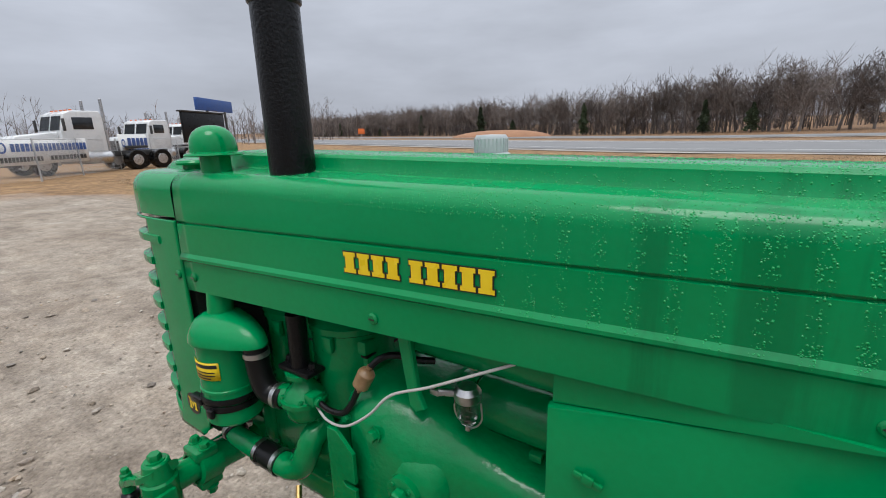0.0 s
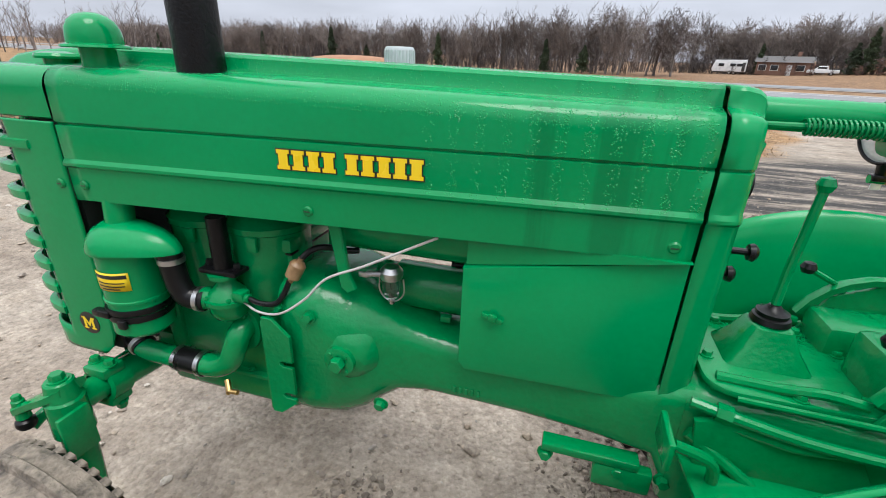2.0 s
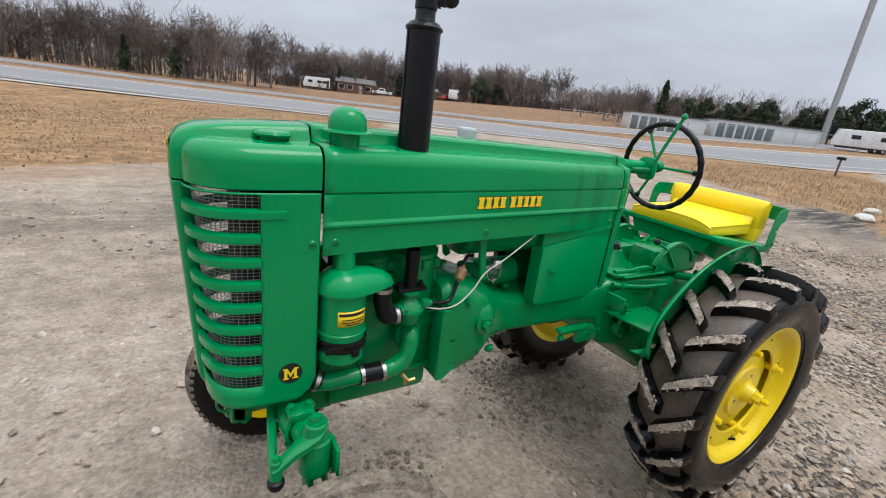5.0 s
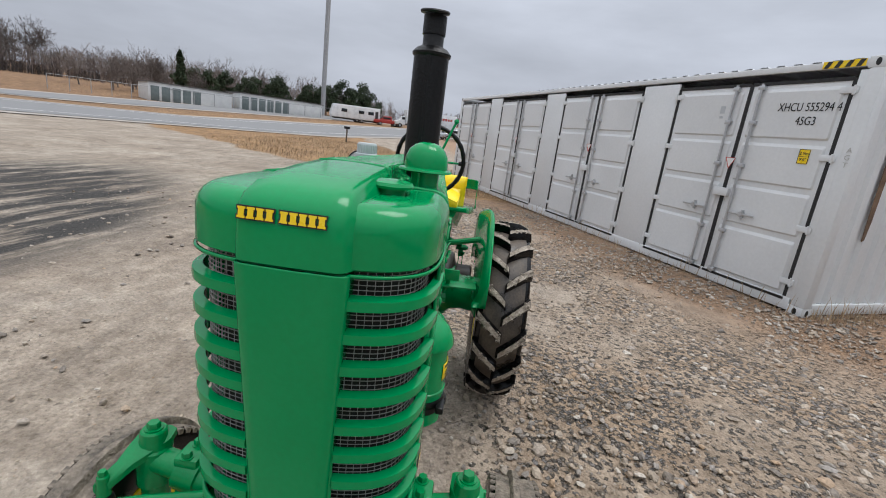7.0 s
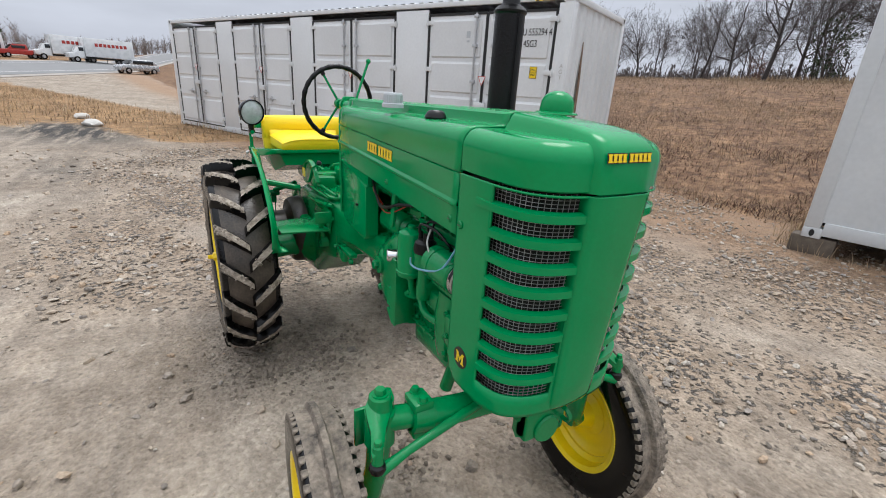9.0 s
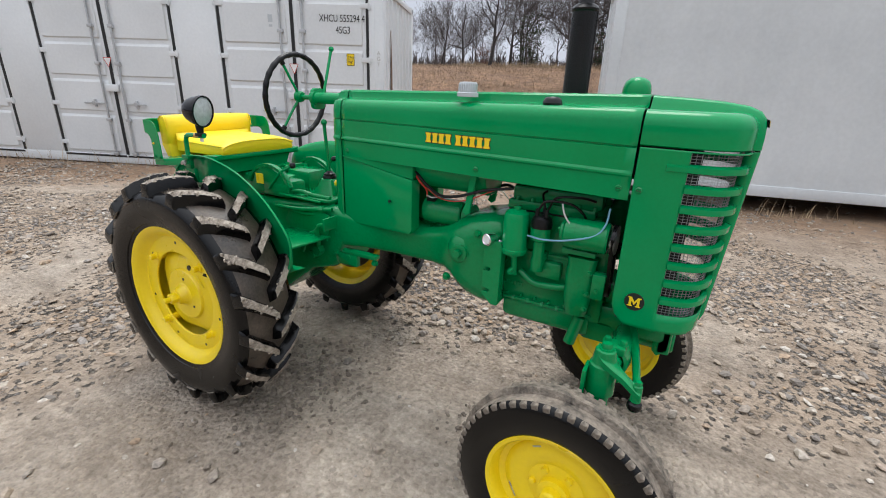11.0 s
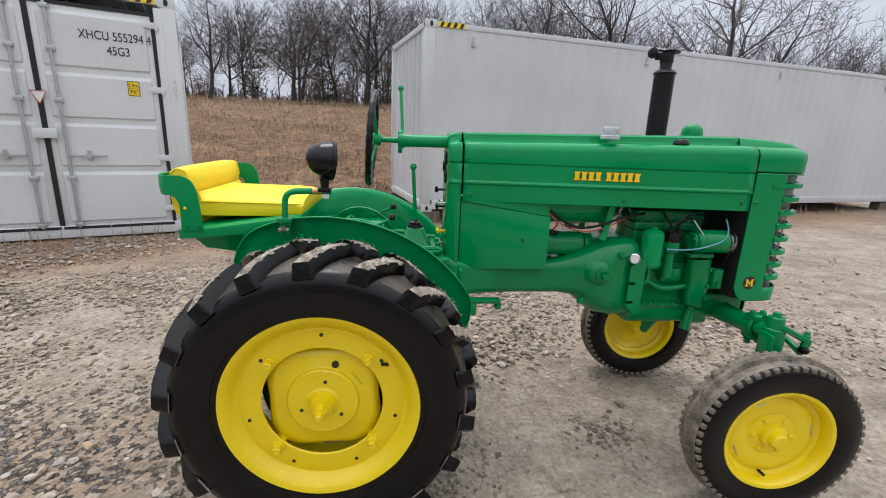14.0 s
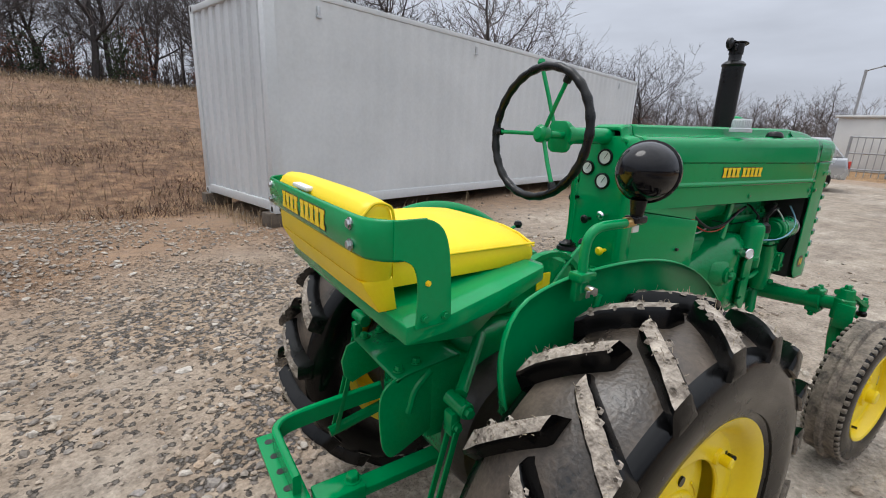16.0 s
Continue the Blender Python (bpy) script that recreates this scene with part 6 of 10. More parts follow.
cyl(bm, (-1.67, 0.115, 0.70), (-1.645, 0.13, 0.585), 0.022, n=16, edge=0.003)
part("oil_spout", bm, GREEN_CAST, pan)

# front axle carrier, axle, knuckles, steering
bm = bmesh.new()
box(bm, (-1.82, 0, 0.70), (0.30, 0.16, 0.10), None, 0.02)
box(bm, (-1.965, 0, 0.685), (0.05, 0.15, 0.15), None, 0.01)
cyl(bm, (-2.0, 0, 0.64), (-1.72, 0, 0.64), 0.045, n=24, edge=0.005)
prism(bm, [(-1.93, 0.78), (-1.99, 0.78), (-1.985, 0.63), (-1.95, 0.60), (-1.93, 0.62)], -0.075, 0.075, 0.004)
carrier = part("axle_carrier", bm, GREEN_CAST, tractor)
bm = bmesh.new()
lathe(bm, [(0.022, -0.006), (0.028, -0.006), (0.028, 0.006), (0.022, 0.006)], Matrix.Translation((-2.0, -0.055, 0.68)) @ Matrix.Rotation(radians(75), 4, "X"), 20, True)
part("tow_ring", bm, GREEN_CAST, carrier)
YF, YR = 0.047, 0.027      # the running gear sits a little to the right of the hood
bm = bmesh.new()
tube(bm, [(-1.835, YF - 0.30, 0.690), (-1.84, YF - 0.15, 0.672), (-1.84, YF, 0.660), (-1.84, YF + 0.15, 0.672), (-1.835, YF + 0.30, 0.690)], 0.041, 20)
part("front_axle", bm, GREEN_CAST, tractor, "green tubular front axle")
for s in (-1, 1):
    kp = Vector((-1.815, YF + s * 0.397, 0))
    bm = bmesh.new()
    tube(bm, [(-1.836, YF + s * 0.22, 0.682), (-1.82, YF + s * 0.39, 0.704)], 0.034, 18)
    ext = part("axle_extension", bm, GREEN_CAST, tractor)
    bm = bmesh.new()
    lathe(bm, [(0.040, -0.032), (0.050, -0.028), (0.050, 0.028), (0.040, 0.032)], axis_frame((-1.830, YF + s * 0.285, 0.690), (-1.829, YF + s * 0.295, 0.6915))[0], 24)
    box(bm, (-1.828, YF + s * 0.287, 0.735), (0.072, 0.06, 0.03), None, 0.008)
    box(bm, (-1.828, YF + s * 0.287, 0.650), (0.072, 0.06, 0.03), None, 0.008)
    part("axle_clamp", bm, GREEN_CAST, ext)
    for x in (-1.852, -1.804):
        bm = bmesh.new()
        bolt(bm, (x, YF + s * 0.287, 0.749), (0, 0, 1), 0.012, 0.014)
        part("clamp_bolt", bm, GREEN_CAST, ext)
        bm = bmesh.new()
        bolt(bm, (x, YF + s * 0.287, 0.636), (0, 0, -1), 0.013, 0.02)
        part("clamp_nut", bm, GREEN_CAST, ext)
    bm = bmesh.new()
    cyl(bm, (kp.x, kp.y, 0.632), (kp.x, kp.y, 0.738), 0.043, 0.041, n=24, edge=0.005)
    box(bm, (kp.x + 0.045, kp.y + s * 0.02, 0.66), (0.012, 0.07, 0.12), None, 0.003)
    part("kingpin_housing", bm, GREEN_CAST, ext)
    bm = bmesh.new()
    tube(bm, [(kp.x, kp.y, 0.64), (kp.x + 0.004, kp.y + s * 0.004, 0.54), (kp.x + 0.018, kp.y + s * 0.02, 0.43), (kp.x + 0.045, kp.y + s * 0.05, 0.352), (-1.76, kp.y + s * 0.16, 0.346)], 0.032, 16, radii=[0.034, 0.033, 0.033, 0.034, 0.028])
    part("steering_knuckle", bm, GREEN_CAST, tractor)
    ball = Vector((-1.920, 0.0545 + s * 0.4385, 0.681))
    bm = bmesh.new()
    rings = []
    for f, w_ in ((-0.25, 0.030), (0, 0.041), (0.25, 0.034), (0.6, 0.020), (1.0, 0.017), (1.1, 0.012)):
        p = Vector((kp.x, kp.y, 0.752)).lerp(ball + Vector((0, 0, 0.018)), f)
        rings.append([(p.x, p.y + a * w_, p.z + b * 0.014) for a, b in ((-1, -0.6), (-0.6, -1), (0.6, -1), (1, -0.6), (1, 0.6), (0.6, 1), (-0.6, 1), (-1, 0.6))])
    loft(bm, rings)
    cyl(bm, (kp.x, kp.y, 0.735), (kp.x, kp.y, 0.785), 0.036, 0.030, n=22, edge=0.004)
    arm = part("steering_arm", bm, GREEN_CAST, tractor)
    bm = bmesh.new()
    bolt(bm, (kp.x, kp.y, 0.785), (0, 0, 1), 0.016, 0.016)
    part("arm_nut", bm, GREEN_CAST, arm)
    bm = bmesh.new()
    cyl(bm, ball + Vector((0, 0, -0.01)), ball + Vector((0, 0, 0.045)), 0.016, 0.013, n=16, edge=0.003)
    bolt(bm, ball + Vector((0, 0, 0.043)), (0, 0, 1), 0.010, 0.012, False)
    part("ball_stud", bm, GREEN_CAST, arm)
    bm = bmesh.new()
    lathe(bm, [(0, 0), (0.018, 0.002), (0.022, 0.012), (0.020, 0.022), (0.012, 0.028), (0, 0.028)], Matrix.Translation(ball + Vector((0, 0, -0.038))), 16)
    part("rubber_boot", bm, PLASTIC, arm, "black rubber boot")
    bm = bmesh.new()
    tube(bm, [ball + Vector((0.0, -s * 0.005, -0.042)), (-1.915, YF + s * 0.36, 0.668), (-1.885, YF + s * 0.18, 0.690), (-1.86, YF + s * 0.05, 0.70)], 0.013, 12, radii=[0.016, 0.012, 0.014, 0.014])
    part("tie_rod", bm, GREEN_CAST, tractor)

# transmission, final drives, gearshift, seat frame
bm = bmesh.new()
rings = []
for x, w_, zt, zb in ((-0.47, 0.27, 0.935, 0.64), (-0.44, 0.29, 0.945, 0.62), (-0.30, 0.30, 0.945, 0.58), (-0.10, 0.32, 0.93, 0.42), (0.10, 0.34, 0.93, 0.40), (0.19, 0.32, 0.90, 0.42), (0.21, 0.26, 0.86, 0.46)):
    rings.append([(x, p[0], p[1]) for p in rounded(w_, zt - zb, 0.04, 4, 0, (zt + zb) / 2)])
loft(bm, rings)
box(bm, (-0.30, 0, 0.952), (0.27, 0.25, 0.02), None, 0.006)
trans = part("transmission", bm, GREEN_CAST, tractor, "green cast transmission case")
bm = bmesh.new()
for x in (-0.41, -0.30, -0.19):
    for s in (-1, 1):
        bolt(bm, (x, s * 0.11, 0.962), (0, 0, 1), 0.011, 0.012)
pieces("case_bolt", bm, GREEN_CAST, trans)
bm = bmesh.new()
rings = []
for z, w_, d_ in ((0.955, 0.16, 0.14), (0.97, 0.15, 0.13), (1.0, 0.11, 0.10), (1.04, 0.075, 0.075), (1.045, 0.06, 0.06)):
    rings.append([(p[0], p[1], z) for p in rounded(w_, d_, 0.02, 3, -0.325, 0)])
loft(bm, rings)
tower_ = part("shift_tower", bm, GREEN_CAST, tractor)
bm = bmesh.new()
lathe(bm, [(0.028, 0), (0.036, 0.004), (0.033, 0.014), (0.028, 0.016), (0.029, 0.024), (0.018, 0.028), (0.010, 0.038), (0, 0.04)], Matrix.Translation((-0.325, 0, 1.043)), 22)
part("shift_boot", bm, PLASTIC, tower_, "black rubber boot")
bm = bmesh.new()
tube(bm, [(-0.325, 0, 1.05), (-0.322, 0.005, 1.15), (-0.312, 0.008, 1.31)], 0.0085, 10)
lathe(bm, [(0, -0.016), (0.011, -0.012), (0.016, 0), (0.011, 0.012), (0, 0.016)], Matrix.Translation((-0.312, 0.008, 1.318)), 14)
part("gear_lever", bm, GREEN, tower_)
bm = bmesh.new()
prism(bm, rounded(0.30, 0.30, 0.05, 4, -0.30, 0.0), 0.955, 0.968, 0.003, plane="xy")
cover_ = part("gear_cover", bm, GREEN_CAST, trans)
for k in range(10):
    a = 2 * math.pi * (k + 0.5) / 10
    bm = bmesh.new()
    bolt(bm, (-0.30 + 0.135 * math.cos(a), 0.135 * math.sin(a), 0.968), (0, 0, 1), 0.010, 0.010)
    part("cover_bolt", bm, GREEN_CAST, cover_)
for s_ in (-1, 1):
    bm = bmesh.new()
    tube(bm, smooth_line([(-0.47, s_ * 0.150, 0.93), (-0.40, s_ * 0.166, 0.925), (-0.28, s_ * 0.175, 0.91), (-0.12, s_ * 0.18, 0.905)]), 0.011, 10)
    cyl(bm, (-0.43, s_ * 0.160, 0.928), (-0.405, s_ * 0.165, 0.926), 0.017, n=6)
    part("oil_pipe", bm, GREEN_CAST, trans)
    bm = bmesh.new()
    prism(bm, [(-0.46, 0.90), (-0.40, 0.92), (-0.20, 0.90), (-0.16, 0.83), (-0.22, 0.78), (-0.44, 0.77)], s_ * 0.150, s_ * 0.168, 0.006)
    cyl(bm, (-0.40, s_ * 0.165, 0.72), (-0.40, s_ * 0.20, 0.72), 0.026, n=6)
    part("side_plate", bm, GREEN_CAST, trans)
# levers and quadrant, hydraulic box between the shift tower and the seat
bm = bmesh.new()
box(bm, (-0.10, -0.06, 1.0), (0.17, 0.14, 0.12), None, 0.02)
box(bm, (0.03, 0, 0.985), (0.26, 0.30, 0.10), None, 0.02)
box(bm, (-0.10, 0.10, 0.985), (0.20, 0.12, 0.09), None, 0.02)
for x, y in ((0.0, -0.09), (0.05, -0.03), (0.10, -0.10), (-0.02, 0.10), (0.08, 0.09)):
    bolt(bm, (x, y, 1.035), (0, 0, 1), 0.013, 0.014)
hyd = part("hydraulic_box", bm, GREEN_CAST, tractor)
bm = bmesh.new()
prism(bm, rounded(0.165, 0.15, 0.03, 4, -0.06, 1.0), -0.022, -0.008, 0.003, plane="yz")
part("pump_flange", bm, GREEN_CAST, hyd)
for y_, z_ in ((-0.13, 1.06), (-0.13, 0.95), (0.01, 1.06), (0.01, 0.95)):
    bm = bmesh.new()
    bolt(bm, (-0.022, y_, z_), (-1, 0, 0), 0.009, 0.010)
    part("flange_bolt", bm, GREEN_CAST, hyd)
for p_ in ([(0.0, -0.12, 1.03), (0.05, -0.14, 1.045), (0.12, -0.13, 1.03)], [(0.02, -0.05, 1.04), (0.07, -0.06, 1.055), (0.13, -0.03, 1.035)], [(-0.01, 0.06, 1.03), (0.06, 0.08, 1.05), (0.14, 0.07, 1.03)]):
    bm = bmesh.new()
    tube(bm, smooth_line(p_), 0.012, 8)
    part("cast_rib", bm, GREEN_CAST, hyd)
for y_ in (-0.085, 0.075):
    bm = bmesh.new()
    lathe(bm, [(0, 0), (0.026, 0), (0.024, 0.02), (0.014, 0.024), (0.014, 0.04), (0, 0.042)], Matrix.Translation((0.075, y_, 1.03)), 14)
    part("filler_plug", bm, GREEN_CAST, hyd)
for s in (-1, 1):
    bm = bmesh.new()
    tube(bm, smooth_line([(-0.43, s * 0.115, 0.972), (-0.33, s * 0.125, 0.976), (-0.27, s * 0.14, 0.99), (-0.21, s * 0.145, 0.985)]), 0.010, 8)
    tube(bm, [(-0.40, s * 0.15, 0.955), (-0.15, s * 0.175, 0.968)], 0.006, 8)
    part("brake_rod", bm, GREEN_CAST, tractor)
for y in (-0.155, 0.155):
    bm = bmesh.new()
    rings = []
    for k in range(11):
        a = radians(20 + 140 * k / 10)
        rings.append([(-0.06 + r * math.cos(a), y + d, 0.95 + r * math.sin(a) * 0.95) for r, d in ((0.150, -0.010), (0.165, -0.012), (0.168, 0), (0.165, 0.012), (0.150, 0.010))])
    loft(bm, rings, True)
    prism(bm, [(-0.20, 0.96), (0.08, 0.96), (0.04, 1.06), (-0.06, 1.095), (-0.16, 1.05)], y - 0.004, y + 0.004, 0.001, 1)
    part("lever_quadrant", bm, GREEN_CAST, tractor)
    bm = bmesh.new()
    tube(bm, [(-0.06, y * 1.06, 0.98), (-0.15, y * 1.05, 1.075), (-0.215, y * 0.95, 1.108)], 0.006, 8)
    lv = part("hydraulic_lever", bm, GREEN, tractor, "short lever with a black knob")
    bm = bmesh.new()
    lathe(bm, [(0, -0.015), (0.011, -0.011), (0.016, 0), (0.011, 0.011), (0, 0.015)], Matrix.Translation((-0.222, y * 0.94, 1.113)), 14)
    part("knob", bm, PLASTIC, lv)
bm = bmesh.new()
box(bm, (-0.02, 0.183, 1.03), (0.05, 0.004, 0.05))
part("yellow_tag", bm, DECAL_Y, tractor, "small yellow sticker with dark bars", smooth=False)
# brake and clutch pedals, linkage under the platform
for s in (-1, 1):
    bm = bmesh.new()
    tube(bm, smooth_line([(-0.36, s * 0.16, 0.69), (-0.41, s * 0.19, 0.76), (-0.43, s * 0.21, 0.85), (-0.50, s * 0.215, 0.88)]), 0.011, 10)
    box(bm, (-0.515, s * 0.215, 0.885), (0.012, 0.09, 0.06), Matrix.Identity(4), 0.004)
    cyl(bm, (-0.36, s * 0.13, 0.69), (-0.36, s * 0.20, 0.69), 0.022, n=16)
    part("pedal", bm, GREEN_CAST, tractor)
    bm = bmesh.new()
    tube(bm, [(-0.42, s * 0.155, 0.90), (-0.30, s * 0.17, 0.89), (-0.20, s * 0.17, 0.90)], 0.010, 10)
    tube(bm, [(-0.46, s * 0.15, 0.86), (-0.34, s * 0.185, 0.79), (-0.30, s * 0.19, 0.70)], 0.012, 10)
    box(bm, (-0.62, s * 0.125, 0.73), (0.20, 0.04, 0.02), None, 0.004)
    box(bm, (-0.55, s * 0.13, 0.69), (0.12, 0.03, 0.06), None, 0.008)
    for x in (-0.71, -0.56, -0.47):
        bolt(bm, (x, s * 0.13, 0.705), (0, s, 0), 0.013, 0.016)
    part("linkage", bm, GREEN_CAST, tractor)
    # final drive and axle housing
    bm = bmesh.new()
    lathe(bm, [(0, 0), (0.15, 0), (0.155, 0.02), (0.13, 0.05), (0.095, 0.08), (0.075, 0.14), (0.075, 0.22), (0.11, 0.24), (0.11, 0.27), (0, 0.27)], axis_frame((0, s * 0.15, 0.60), (0, YR + s * 0.40, 0.575))[0], 32)
    box(bm, (0.0, s * 0.20, 0.70), (0.20, 0.06, 0.16), None, 0.02)
    for k in range(8):
        a = 2 * math.pi * k / 8
        bolt(bm, (0.135 * math.cos(a), s * 0.178, 0.60 + 0.135 * math.sin(a)), (0, s, 0), 0.011, 0.012)
    part("axle_housing", bm, GREEN_CAST, tractor)

# steering column and wheel
bm = bmesh.new()
tube(bm, [(-0.475, 0, 1.432), (-0.27, 0, 1.430)], 0.027, 20)
tube(bm, [(-0.27, 0, 1.430), (-0.245, 0, 1.430)], 0.034, 20)
col = part("steering_column", bm, GREEN, tractor)
bm = bmesh.new()
tube(bm, [(-0.47, -0.055, 1.418), (-0.25, -0.045, 1.418)], 0.006, 10)
hel = [(-0.40 + 0.11 * k / 160, -0.052 + 0.0125 * math.cos(k * 0.62), 1.418 + 0.0125 * math.sin(k * 0.62)) for k in range(161)]
tube(bm, hel, 0.0022, 5)
part("throttle_spring", bm, GREEN_CAST, col, "coil spring on a rod")
bm = bmesh.new()
prism(bm, rounded(0.085, 0.10, 0.025, 4, -0.02, 1.425), -0.262, -0.242, 0.004, plane="yz")
tube(bm, [(-0.262, -0.05, 1.44), (-0.258, -0.09, 1.55), (-0.252, -0.128, 1.65)], 0.007, 10)
lathe(bm, [(0, -0.014), (0.010, -0.010), (0.014, 0), (0.010, 0.010), (0, 0.014)], Matrix.Translation((-0.252, -0.131, 1.659)), 14)
tube(bm, [(-0.245, 0, 1.43), (-0.16, 0, 1.431)], 0.012, 14)
part("throttle_lever", bm, GREEN, col)
swm = Matrix.Translation((-0.150, 0, 1.432)) @ Matrix.Rotation(radians(90), 4, "Y") @ Matrix.Rotation(radians(-4), 4, "Y")
bm = bmesh.new()
R_, n_ = 0.192, 96
rings = []
for k in range(n_):
    a = 2 * math.pi * k / n_
    rr = 0.0125 * (1 + 0.10 * math.cos(a * 24 * 1.0))
    ring = []
    for j in range(12):
        b = 2 * math.pi * j / 12
        ring.append(swm @ Vector(((R_ + rr * math.cos(b)) * math.cos(a), (R_ + rr * math.cos(b)) * math.sin(a), 0.02 + rr * 1.1 * math.sin(b))))
    rings.append(ring)
loft(bm, rings + [rings[0]], True, (False, False))
bmesh.ops.remove_doubles(bm, verts=bm.verts, dist=1e-5)
wheel_ = part("steering_wheel", bm, PLASTIC, tractor, "black rimmed steering wheel with green spokes", 60)
bm = bmesh.new()
lathe(bm, [(0, -0.02), (0.022, -0.02), (0.027, -0.01), (0.027, 0.012), (0.018, 0.022), (0, 0.024)], swm, 22)
part("wheel_hub", bm, GREEN, wheel_)
for k in range(3):
    a = radians(30 + 120 * k)
    bm = bmesh.new()
    tube(bm, [swm @ Vector((0.02 * math.cos(a), 0.02 * math.sin(a), 0)), swm @ Vector((0.10 * math.cos(a), 0.10 * math.sin(a), 0.012)), swm @ Vector((0.187 * math.cos(a), 0.187 * math.sin(a), 0.02))], 0.0065, 10)
    part("spoke", bm, GREEN, wheel_)
    bm = bmesh.new()
    tube(bm, [swm @ Vector((0.165 * math.cos(a), 0.165 * math.sin(a), 0.018)), swm @ Vector((0.183 * math.cos(a), 0.183 * math.sin(a), 0.02))], 0.012, 10)
    part("spoke_collar", bm, PLASTIC, wheel_)


# ---------------- wheels ----------------
def turn_y(cx_, cy_, cz_, s):
    """lathe frame whose z axis points outward along y on side s"""
    return Matrix.Translation((cx_, cy_, cz_)) @ Matrix.Rotation(radians(-90 * s), 4, "X")


def shared(name, me, parent, m):
    ob = new(name, me)
    ob.parent = parent
    ob.matrix_world = m
    return ob


RRAD, RW = 0.514, 0.136


def crown(y):
    """tread radius across the rear tyre"""
    return RRAD - 0.028 * (abs(y) / RW) ** 2.4


class Mesher:
    def __init__(self):
        self.v, self.f = [], []

    def limb(self, p, q, r0, r1, n=3):
        d = (q - p)
        if d.length < 1e-5:
            return
        d.normalize()
        a = d.cross(Vector((0.31, 0.52, 0.79)))
        a.normalize()
        b = d.cross(a)
        o = len(self.v)
        for c, r in ((p, r0), (q, r1)):
            for k in range(n):
                t = 2 * math.pi * k / n
                w_ = c + (a * math.cos(t) + b * math.sin(t)) * r
                self.v.append((w_.x, w_.y, w_.z))
        for k in range(n):
            j = (k + 1) % n
            self.f.append((o + k, o + j, o + n + j, o + n + k))

    def twig(self, p, q, r, rnd):
        """a flat thin strip, for growth far away"""
        d = q - p
        a = d.cross(Vector((rnd.uniform(-1, 1), rnd.uniform(-1, 1), rnd.uniform(-1, 1))))
        if a.length < 1e-5:
            return
        a = a.normalized() * r
        o = len(self.v)
        for w_ in (p - a, p + a, q + a * 0.4, q - a * 0.4):
            self.v.append((w_.x, w_.y, w_.z))
        self.f.append((o, o + 1, o + 2, o + 3))

    def leaf(self, p, s, rnd):
        a = Vector((rnd.uniform(-1, 1), rnd.uniform(-1, 1), rnd.uniform(-0.6, 0.9))).normalized() * s
        b = a.cross(Vector((rnd.uniform(-1, 1), rnd.uniform(-1, 1), rnd.uniform(-1, 1)))).normalized() * s * 0.5
        o = len(self.v)
        for w_ in (p - a * 0.5, p + b, p + a, p - b):
            self.v.append((w_.x, w_.y, w_.z))
        self.f.append((o, o + 1, o + 2, o + 3))

    def mesh(self, name, mat):
        me = bpy.data.meshes.new(name)
        me.from_pydata(self.v, [], self.f)
        me.materials.append(mat)
        return me


STRAWBIT = material("bits_of_dry_straw", (0.30, 0.24, 0.16), (0.55, 0.47, 0.35), 30.0, 0.9)
def carcass(y):
    """radius of the rounded casing between the bars"""
    return RRAD - 0.005 - 0.034 * (abs(y) / RW) ** 2.3


lug_mesh = {}


def rear_lug(hand):
    """one bar of the tread, from the middle to the shoulder and down the side"""
    if hand in lug_mesh:
        return lug_mesh[hand]
    bm = bmesh.new()
    rings = []
    wob = random.Random(70 + hand)
    for f in (-0.06, 0.0, 0.125, 0.25, 0.375, 0.5, 0.625, 0.75, 0.86, 0.95, 1.0, 1.03, 1.05):
        y = f * 0.136
        phi = 0.21 * (1 - min(f, 1.0)) + (0.01 if f < 0 else 0)
        hgt = 0.042 if f < 0.95 else 0.040
        if f < 0:
            hgt = 0.02
        wd = 0.0180 + 0.0075 * max(min(f, 1.0), 0)
        foot = carcass(min(abs(y), RW)) - 0.006
        base = crown(min(abs(y), RW)) - 0.004
        if f > 1.0:
            drop = (f - 1.0) / 0.05
            base -= 0.030 * drop
            wd *= 1 - 0.2 * drop
        mud = 0.0016 if f < 0.98 else 0.0
        w0, w1, h0, h1 = (wob.uniform(-mud, mud) for _ in range(4))
        ring = []
        for dphi, h_ in ((-wd - 0.011, 0), (-wd - 0.002 + w0, hgt * 0.80), (-wd + 0.004 + w0, hgt + h0), (0.0, hgt + mud + h1), (wd - 0.004 + w1, hgt + h1), (wd + 0.002 + w1, hgt * 0.80), (wd + 0.011, 0)):
            r = base + h_ if h_ else foot
            p = phi + dphi / RRAD
            ring.append((-r * math.sin(p), hand * y, r * math.cos(p)))
        rings.append(ring)
    vs = loft(bm, rings, True)
    for f in bm.faces:
        c = f.calc_center_median()
        up = Vector((c.x, 0, c.z)).normalized()
        f.normal_update()
        f.material_index = 1 if abs(f.normal.dot(up)) > 0.74 and abs(c.y) < 0.146 else 0
    me = bpy.data.meshes.new("lug")
    bm.to_mesh(me)
    bm.free()
    me.materials.append(RUBBER)
    me.materials.append(MUD)
    me.shade_smooth()
    me.set_sharp_from_angle(angle=radians(30))
    lug_mesh[hand] = me
    return me


